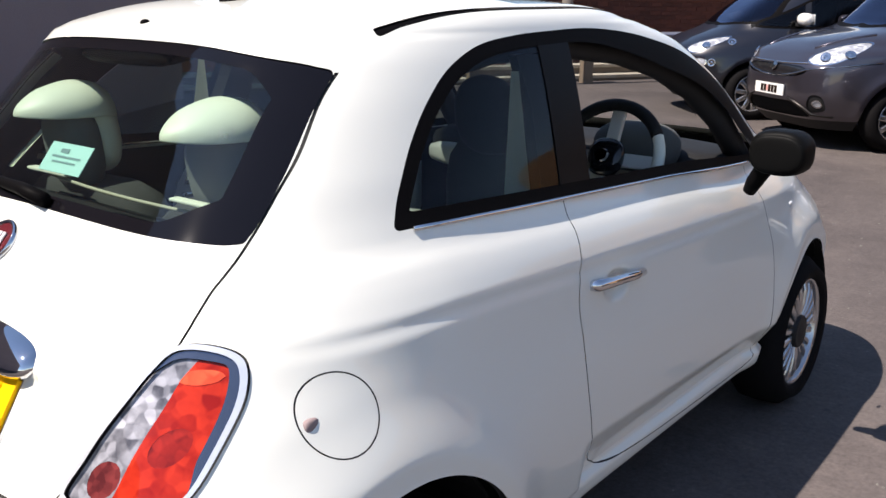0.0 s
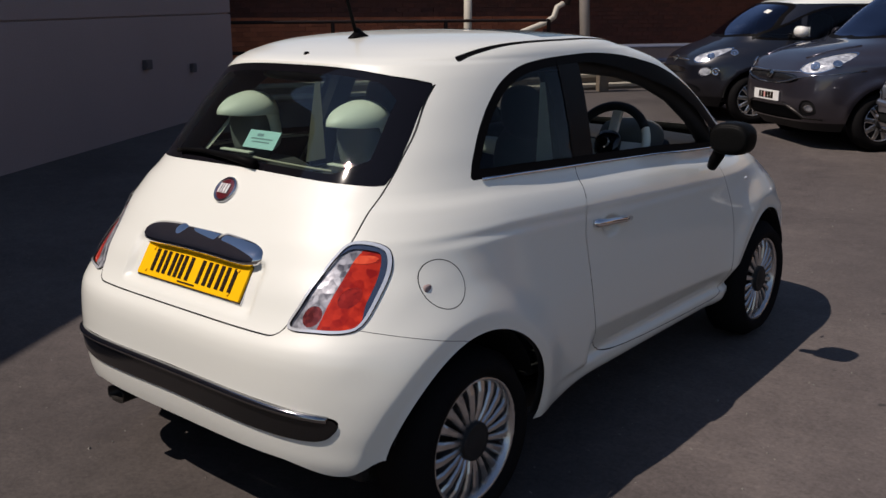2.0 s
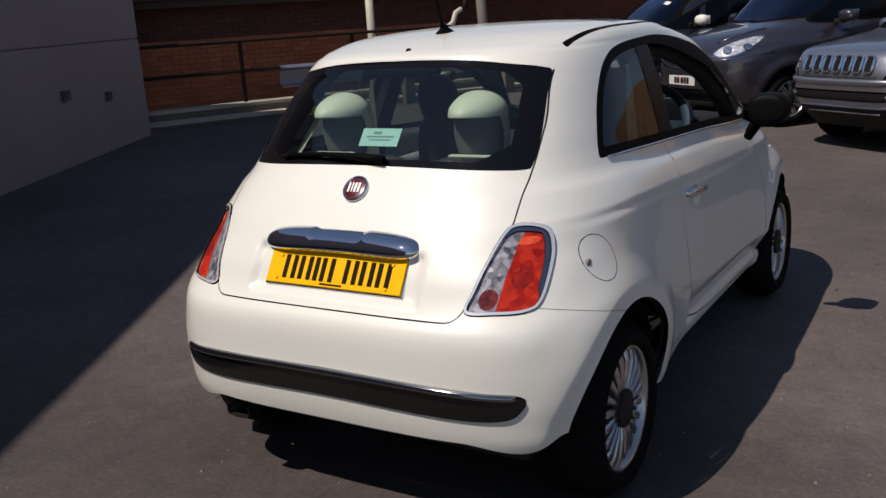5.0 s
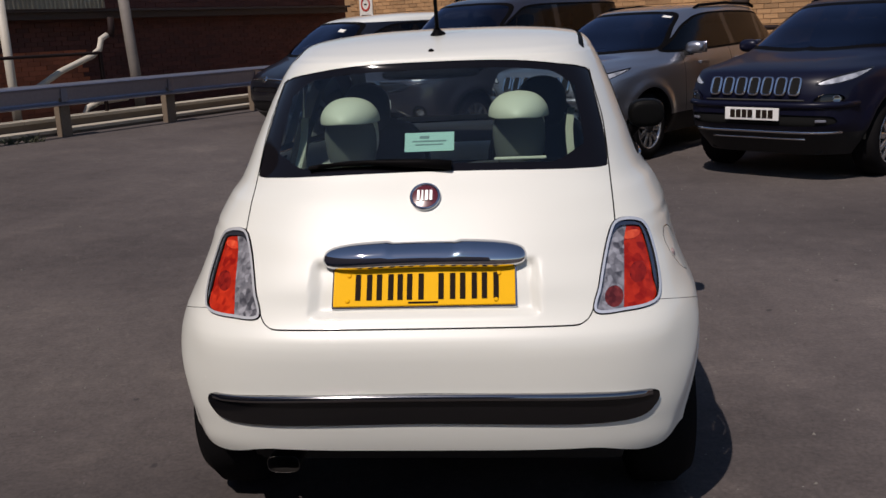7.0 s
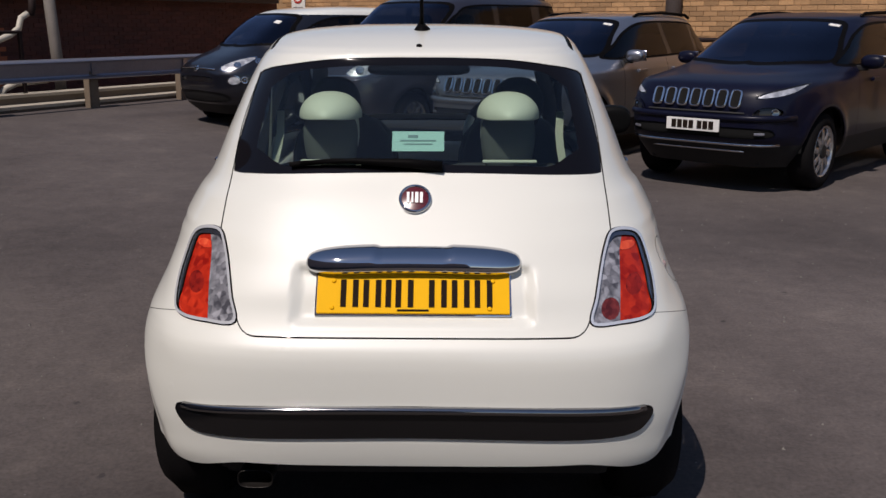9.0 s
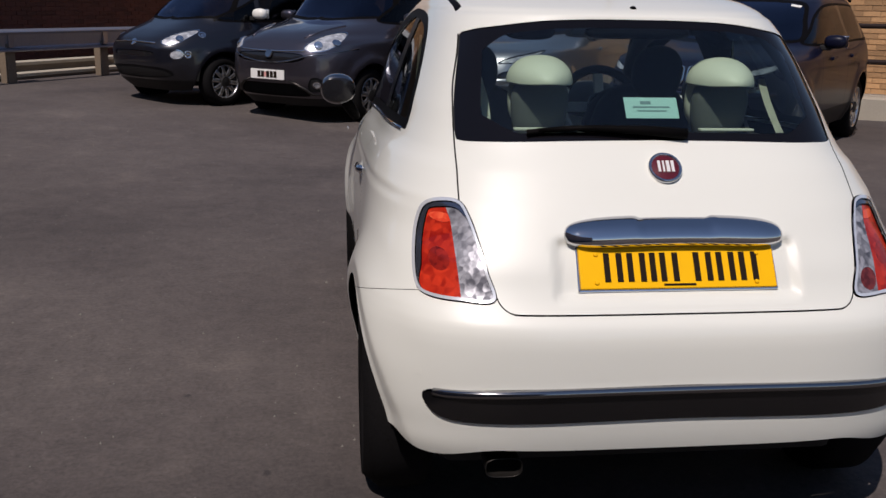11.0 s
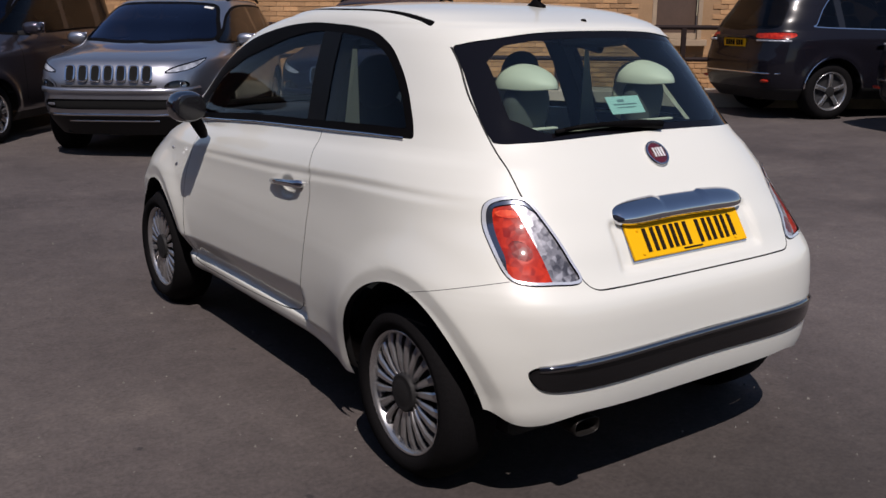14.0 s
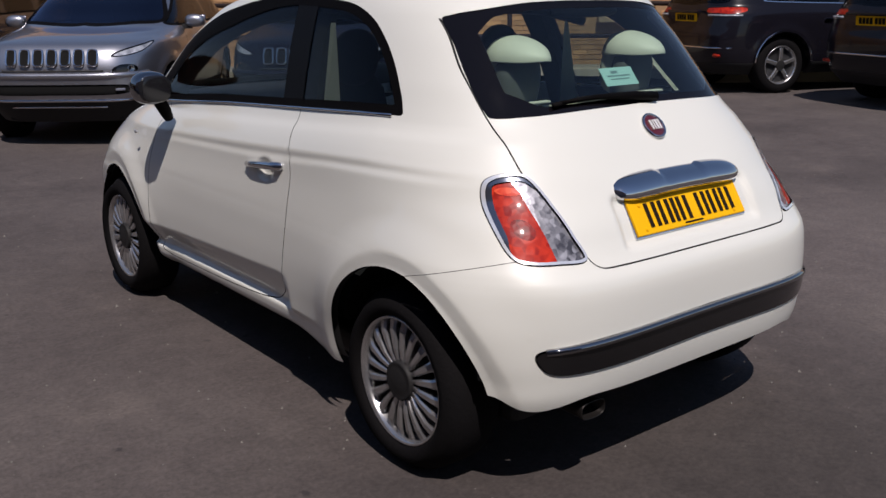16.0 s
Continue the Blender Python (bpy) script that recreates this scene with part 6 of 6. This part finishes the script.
def exhaust():
    bm = bmesh.new()
    rows = []
    for y, k in ((-0.30, 0.9), (-0.48, 0.98), (-0.49, 1.0), (-0.493, 0.97), (-0.49, 0.94), (-0.40, 0.90)):
        rows.append([bm.verts.new((-0.443 + 0.050 * k * math.copysign(abs(math.cos(a)) ** 0.6, math.cos(a)), y, 0.274 + 0.027 * k * math.copysign(abs(math.sin(a)) ** 0.6, math.sin(a)))) for a in np.linspace(0, 2 * math.pi, 24, endpoint=False)])
    for a, b in zip(rows, rows[1:]):
        for k in range(24):
            bm.faces.new((a[k], a[(k + 1) % 24], b[(k + 1) % 24], b[k]))
    bm.faces.new(rows[-1])
    bmesh.ops.recalc_face_normals(bm, faces=bm.faces[:])
    part("exhaust_pipe", bm, PIPE_STEEL, CAR, "flattened steel tail pipe", True)
    box_part("silencer", (-0.20, -0.20, 0.27), (0.80, 0.22, 0.14), DARK_PLASTIC, CAR, 0.04)
    box_part("underbody", (0, 1.15, 0.27), (1.16, 2.9, 0.16), DARK_PLASTIC, CAR, 0.03)
    box_part("floor_pan", (0, 1.15, 0.275), (1.38, 1.52, 0.10), DARK_PLASTIC, CAR, 0.02)
    box_part("cabin_floor", (0, 1.15, 0.385), (1.44, 1.56, 0.03), DARK_PLASTIC, CAR, 0.008)
    box_part("rear_tray", (0, -0.31, 0.38), (0.94, 0.30, 0.06), DARK_PLASTIC, CAR, 0.02)


exhaust()


def aerial():
    a = part("aerial", tube([(0, 0.31, 1.490), (0, 0.265, 1.62), (0, 0.19, 1.82)], [0.0075, 0.006, 0.004], 8), BLACK_TRIM, CAR, "black roof aerial", True)
    part("aerial_foot", lathe([(-0.02, 0.032), (0.008, 0.030), (0.018, 0.018), (0.032, 0.008), (0.040, 0.0)], 24, pose(0, 0.318, 1.486, 0, -97, 0) @ Matrix.Diagonal((1, 1.5, 0.9, 1))), BLACK_TRIM, a, smooth=True)


aerial()


def door_furniture():
    for sd in (1, -1):
        door = DOORS[sd]
        # cup and chrome handle
        x = 0.775
        pts = [(sd * (x - 0.010), 0.684, 0.859), (sd * (x + 0.002), 0.700, 0.858), (sd * (x + 0.008), 0.750, 0.854), (sd * (x + 0.009), 0.812, 0.849), (sd * (x + 0.007), 0.880, 0.842), (sd * (x - 0.001), 0.938, 0.836), (sd * (x - 0.010), 0.948, 0.835)]
        part("door_handle", tube(pts, [0.012, 0.016, 0.0145, 0.0135, 0.013, 0.012, 0.007], 12), CHROME, door, "chrome door handle", True)
        # mirror
        mx, my, mz = sd * (0.865 if sd > 0 else 0.850), 1.605, 1.066
        bm = blob(scaled(mx, my + 0.02, mz, 0.078 if sd < 0 else 0.086, 0.085, 0.068, 0, 0, -8 * sd), 2.3 if sd < 0 else 2.8, 28, 16)
        for v in bm.verts:
            if v.co.y < my - 0.035:
                v.co.y = my - 0.035
        mir = part("door_mirror", bm, DARK_CHROME if sd < 0 else MIRROR_BLACK, door, "chrome door mirror" if sd < 0 else "black door mirror", True)
        bm = blob(scaled(mx, my - 0.036, mz, 0.070 if sd < 0 else 0.078, 0.008, 0.054), 2.6, 24, 12)
        part("mirror_glass", bm, MIRROR_BLACK if sd > 0 else BLACK_GLOSS, mir, "dark mirror glass", True)
        pts = [(sd * 0.765, 1.66, 0.93), (sd * 0.785, 1.645, 0.965), (sd * 0.815, 1.625, 1.01), (sd * 0.84, 1.615, 1.03)]
        part("mirror_stalk", tube(pts, [0.020, 0.026, 0.028, 0.024], 10), BLACK_TRIM, mir, smooth=True)
        part("side_repeater", blob(scaled(sd * 0.800, 1.965, 0.845, 0.005, 0.016, 0.008)), LENS_CLEAR, CAR, smooth=True)


door_furniture()


def cabin():
    """Seats, dashboard and wheel as seen through the glass."""
    # rear seat
    part("rear_bench", blob(scaled(0, 0.36, 0.62, 0.55, 0.28, 0.12), 4.5), FABRIC, CAR, smooth=True)
    for sd in (-1, 1):
        part("rear_backrest", blob(scaled(sd * 0.275, 0.125, 0.815, 0.265, 0.07, 0.265, 12), 5.0), FABRIC_DARK, CAR, smooth=True)
        # cream body with a grey panel let into its back and an overhanging wedge-shaped cap
        part("rear_headrest", blob(scaled(sd * 0.275, 0.088, 1.185, 0.084, 0.042, 0.100, 8), 2.6), CREAM, CAR, "cream front of a rear headrest", True)
        bm = blob(scaled(0, 0, 0, 0.088, 0.050, 0.110), 2.7)
        for v in bm.verts:
            v.co.x *= 0.84 + 0.16 * min(1, max(0, (v.co.z + 0.11) / 0.17))
        bm.transform(pose(sd * 0.275, 0.036, 1.150, 8, 0, 0))
        part("headrest_back", bm, HEAD_GREY, CAR, "grey back panel of a rear headrest", True)
        bm = blob(scaled(0, 0, 0, 0.097, 0.088, 0.074), 2.2, 32, 20)
        bmesh.ops.bisect_plane(bm, geom=bm.verts[:] + bm.edges[:] + bm.faces[:], plane_co=(0, 0, -0.004), plane_no=(0, 0, 1), clear_inner=True)
        bmesh.ops.holes_fill(bm, edges=bm.edges[:])
        for v in bm.verts:
            k = max(0.0, -v.co.y / 0.094)
            v.co.z = v.co.z * (1.02 - 0.52 * k ** 1.6) + 0.016 * k ** 1.4
            v.co.x *= 1.0 - 0.50 * k ** 2.2
            v.co.z -= 0.016 * max(0.0, 1 - (v.co.x / 0.095) ** 2) * max(0.0, 1 - max(v.co.z, 0.0) / 0.06) * (1 - 0.6 * k)
            v.co.y *= 1.0 + 0.66 * min(1.0, k * 2)
        bm.transform(pose(sd * 0.275, 0.046, 1.232, 2, 0, 0))
        part("headrest_cap", bm, CREAM, CAR, "cream leather top of a rear headrest", True)
        for dx in (-0.05, 0.05):
            part("headrest_rod", tube([(sd * 0.275 + dx, 0.060, 1.02), (sd * 0.275 + dx, 0.040, 1.12)], 0.005, 8), PIPE_STEEL, CAR)
        box_part("seat_base_trim", (sd * 0.278, -0.030, 1.102), (0.165, 0.024, 0.007), CREAM, CAR, 0.003)
        # rear belt webbing beside the headrest
        bm = bmesh.new()
        rows = [[bm.verts.new((sd * (x + dx), y, z)) for dx in (-0.012, 0.012)] for x, y, z in ((0.440, -0.042, 1.095), (0.436, 0.008, 1.140), (0.436, 0.055, 1.180), (0.446, 0.130, 1.240))]
        for a, b in zip(rows, rows[1:]):
            bm.faces.new((a[0], a[1], b[1], b[0]))
        bmesh.ops.solidify(bm, geom=bm.faces[:], thickness=0.003)
        part("rear_seat_belt", bm, CREAM, CAR, "pale rear seat belt")
        # front seats
        part("front_seat", blob(scaled(sd * 0.345, 1.28, 0.62, 0.24, 0.27, 0.12), 4.0), CREAM, CAR, smooth=True)
        part("front_backrest", blob(scaled(sd * 0.345, 0.98, 0.86, 0.205, 0.075, 0.30, 10), 3.2), FABRIC_DARK, CAR, smooth=True)
        part("front_bolster", blob(scaled(sd * 0.345, 1.035, 0.86, 0.225, 0.06, 0.29, 10), 3.2), FABRIC_DARK, CAR, smooth=True)
        part("front_headrest", blob(scaled(sd * 0.358, 0.83, 1.205, 0.098, 0.045, 0.105, 8), 2.4), FABRIC_DARK, CAR, "dark round front headrest", True)
        part("door_card", blob(scaled(sd * 0.640, 1.20, 0.76, 0.03, 0.55, 0.17), 6.0), DASH_WHITE, CAR, smooth=True)
        # belt webbing from the pillar
        bm = bmesh.new()
        v = [bm.verts.new(c) for c in ((sd * 0.565, 0.632, 1.34), (sd * 0.572, 0.652, 1.34), (sd * 0.60, 0.700, 0.95), (sd * 0.59, 0.575, 0.95))]
        bm.faces.new(v)
        bmesh.ops.solidify(bm, geom=bm.faces[:], thickness=0.004)
        part("seat_belt", bm, CREAM, CAR, "pale seat belt")
    box_part("parcel_shelf", (0, -0.10, 1.03), (0.92, 0.22, 0.02), DARK_PLASTIC, CAR, 0.006, m=pose(0, 0, 0, 0, 0, 0))
    box_part("boot_floor", (0, -0.05, 0.62), (0.95, 0.45, 0.05), FABRIC_DARK, CAR, 0.01)
    # dashboard
    part("dashboard", blob(scaled(0, 1.93, 0.92, 0.64, 0.20, 0.10), 4.0), DARK_PLASTIC, CAR, smooth=True)
    part("dash_panel", blob(scaled(0, 1.78, 0.90, 0.60, 0.06, 0.055), 4.0), DASH_WHITE, CAR, "cream dashboard panel", True)
    # steering wheel on the right
    c, tilt = Vector((0.345, 1.515, 1.005)), pose(0, 0, 0, -24, 0, 0)
    ring = [c + (tilt @ Vector((0.178 * math.cos(a), 0, 0.178 * math.sin(a)))) for a in np.linspace(0, 2 * math.pi, 36, endpoint=False)]
    st = part("steering_wheel", tube(ring, 0.019, 10, True), CREAM, CAR, "cream leather steering wheel", True)
    part("rim_top", tube([c + (tilt @ Vector((0.178 * math.cos(a), -0.003, 0.178 * math.sin(a)))) for a in np.linspace(0.5, math.pi - 0.5, 14)], 0.0205, 10), DARK_PLASTIC, st, "black upper rim", True)
    m = Matrix.Translation(c) @ tilt
    for a in (0, 180, 270):
        bm = bmesh.new()
        box(bm, 0.10, 0.01, 0, 0.15, 0.02, 0.045, m=m @ pose(0, 0, 0, 0, a, 0), bevel=0.006)
        part("spoke", bm, DASH_WHITE, st)
    part("boss", blob(m @ scaled(0, -0.01, 0, 0.062, 0.03, 0.062), 2.6), BLACK_GLOSS, st, smooth=True)
    part("boss_ring", lathe([(0, 0.024), (0.008, 0.020), (0.008, 0.0)], 20, m @ pose(0, -0.038, 0, 0, 0, -90)), CHROME, st)
    part("binnacle", blob(scaled(0.345, 1.72, 1.02, 0.15, 0.10, 0.085), 2.5), FABRIC, CAR, "grey instrument binnacle", True)
    # inner trim of the door pillars
    for sd in (-1, 1):
        bm = bmesh.new()
        rows = [[bm.verts.new((sd * (x - dx), y0 + dy, z)) for dx, dy in ((0, -w), (0, w), (0.035, w * 0.8), (0.035, -w * 0.8))] for x, y0, z, w in ((0.672, 0.71, 0.92, 0.085), (0.640, 0.735, 1.07, 0.075), (0.575, 0.77, 1.26, 0.065), (0.525, 0.785, 1.37, 0.075))]
        for a, b in zip(rows, rows[1:]):
            for k in range(4):
                bm.faces.new((a[k], a[(k + 1) % 4], b[(k + 1) % 4], b[k]))
        bm.faces.new(rows[0])
        bm.faces.new(rows[-1])
        bmesh.ops.recalc_face_normals(bm, faces=bm.faces[:])
        part("pillar_trim", bm, LINING, CAR, "dark inner pillar trim")
    # inner trim of the windscreen pillars and roof edge, and the pale edge of the rear shelf
    for sd in (-1, 1):
        pts = [(sd * x, y, z) for x, y, z in ((0.605, 1.96, 0.985), (0.578, 1.83, 1.12), (0.543, 1.68, 1.225), (0.508, 1.49, 1.305), (0.488, 1.27, 1.350), (0.478, 1.0, 1.375), (0.468, 0.70, 1.370), (0.462, 0.45, 1.33))]
        part("roof_trim", tube(pts, [0.040, 0.040, 0.038, 0.036, 0.030, 0.026, 0.022, 0.020], 10), LINING, CAR, "dark pillar and roof edge trim", True)
    pts = [(x, -0.035 + 0.25 * abs(x) ** 2, 1.082 - 0.02 * x) for x in np.linspace(-0.30, 0.42, 13)]
    part("shelf_edge", tube(pts, 0.004, 8), SHEETING, CAR, "pale edge of the rear shelf", True)
    # high brake lamp behind the top of the rear glass
    part("brake_lamp", blob(city_point(0, 1.388, -0.022) @ scaled(0, 0, 0, 0.155, 0.016, 0.016), 4.0), BLACK_TRIM, CAR, "dark high brake lamp housing", True)
    # interior mirror
    part("rear_view_mirror", blob(scaled(0, 1.50, 1.335, 0.11, 0.02, 0.035), 3.0), BLACK_TRIM, CAR, smooth=True)
    # paper card inside the rear window
    m = city_point(0.0035, 1.190, -0.022)
    bm = bmesh.new()
    box(bm, 0, 0, 0, 0.152, 0.067, 0.002, m=m)
    card = tagged(part("card", bm, CARD), "pale turquoise paper card inside the rear window", "card")
    for x, y, w, h in ((-0.015, 0.016, 0.030, 0.010), (0.0, 0.002, 0.105, 0.005), (0.0, -0.010, 0.085, 0.004)):
        bm = bmesh.new()
        box(bm, x, y, 0.0016, w, h, 0.001, m=m)
        part("bar", bm, CARD_INK, card)


cabin()


# ---- bricks of the back walls, and small loose matter ----
def brick_mesh(name, w, h, d, material):
    bm = bmesh.new()
    box(bm, 0, d / 2, 0, w, d, h)
    bmesh.ops.bevel(bm, geom=[e for e in bm.edges if all(abs(v.co.y) < 1e-4 for v in e.verts)], offset=0.004, segments=1, affect="EDGES")
    me = bpy.data.meshes.new(name)
    bm.to_mesh(me)
    bm.free()
    me.materials.append(material)
    return me


def courses(x0, x1, z0, z1, bw, bh, skip=None):
    """Places of bricks in stretcher bond: centres (x, z)."""
    out, row, z = [], 0, z0 + bh / 2
    while z + bh / 2 <= z1:
        x = x0 + (bw / 2 if row % 2 else 0)
        while x + bw <= x1:
            if skip is None or not skip(x + bw / 2, z):
                out.append((x + bw / 2, z))
            x += bw
        z += bh
        row += 1
    return out


def joined_bricks(name, places, m, bw, bh, depth, joint, material, parent, rng):
    n = len(places)
    w, h = (bw - joint) / 2, (bh - joint) / 2
    c = np.array(places)
    base = np.array([(-w, 0, -h), (w, 0, -h), (w, 0, h), (-w, 0, h), (-w - 0.002, depth, -h - 0.002), (w + 0.002, depth, -h - 0.002), (w + 0.002, depth, h + 0.002), (-w - 0.002, depth, h + 0.002)])
    v = base[None] + np.stack([c[:, 0], rng.uniform(-0.004, 0.003, n), c[:, 1]], 1)[:, None, :]
    q = np.array([(0, 1, 2, 3), (0, 4, 5, 1), (1, 5, 6, 2), (2, 6, 7, 3), (3, 7, 4, 0)])
    f = (q[None] + 8 * np.arange(n)[:, None, None]).reshape(-1, 4)
    me = bpy.data.meshes.new(name)
    me.from_pydata(v.reshape(-1, 3).tolist(), [], f.tolist())
    me.materials.append(material)
    me.transform(m)
    ob = part(name, me, material, parent)
    return tagged(ob, kind="stuff")


def lay_bricks():
    rng = np.random.default_rng(4)
    a, b = WIN_X - WIN_W / 2 - 0.15, WIN_X + WIN_W / 2 + 0.15
    skip = lambda x, z: a - 0.1 < x < b + 0.1 and WIN_Z0 - 0.2 < z < WIN_Z1 + 0.25
    bw, bh = 0.235, 0.078
    sand = courses(0.2, SAND_L - 0.3, 0.42, 3.4, bw, bh, skip)
    near = [p for p in sand if 15.4 < p[0] < 17.6 and 0.42 < p[1] < 2.6][:290]
    chosen = set(near)
    one = brick_mesh("brick", bw - 0.012, bh - 0.012, 0.012, BRICK_SAND_ONE)
    for x, z in near:
        ob = new("brick", one)
        ob.parent = WALL_SAND
        ob.matrix_basis = SAND_M @ Matrix.Translation((x, float(rng.uniform(-0.004, 0.002)), z))
    joined_bricks("brickwork", [p for p in sand if p not in chosen], SAND_M, bw, bh, 0.012, 0.012, BRICK_SAND, WALL_SAND, rng)
    brown = courses(0.2, BROWN_L, 0.1, 3.3, 0.225, 0.075)
    joined_bricks("brickwork", [p for p in brown if p[1] > 1.52 or p[0] > 15.0], BROWN_M, 0.225, 0.075, 0.012, 0.007, BRICK_BROWN, WALL_BROWN, rng)
    # redder bricks below 1.52 m, as far as x = 15
    joined_bricks("plinth_brickwork", [p for p in brown if p[1] <= 1.52 and p[0] <= 15.0], BROWN_M, 0.225, 0.075, 0.014, 0.007, BRICK_RUST, WALL_BROWN, rng)


lay_bricks()


def loose_grit():
    """Tiny stones scattered over the tarmac."""
    rng = np.random.default_rng(11)
    v, f = [], []
    tet = np.array([(1, 0, -0.3), (-0.5, 0.87, -0.3), (-0.5, -0.87, -0.3), (0.1, 0.1, 0.8)])
    for k in range(2000):
        x, y = rng.uniform(-5.5, 5.0), rng.uniform(-2.2, 9.0)
        r = rng.uniform(0.002, 0.0065) * (1.6 if rng.random() < 0.08 else 1)
        a = rng.uniform(0, 6.3)
        c, s = math.cos(a), math.sin(a)
        for p in tet:
            v.append((x + r * (c * p[0] - s * p[1]), y + r * (s * p[0] + c * p[1]), ground_z(x, y) + 0.3 * r + r * p[2]))
        n = 4 * k
        f += [(n, n + 1, n + 3), (n + 1, n + 2, n + 3), (n + 2, n, n + 3)]
    me = bpy.data.meshes.new("grit")
    me.from_pydata(v, [], f)
    return tagged(part("grit", me, GRIT), "tiny pale stones scattered on the tarmac", "grit", kind="stuff")


loose_grit()
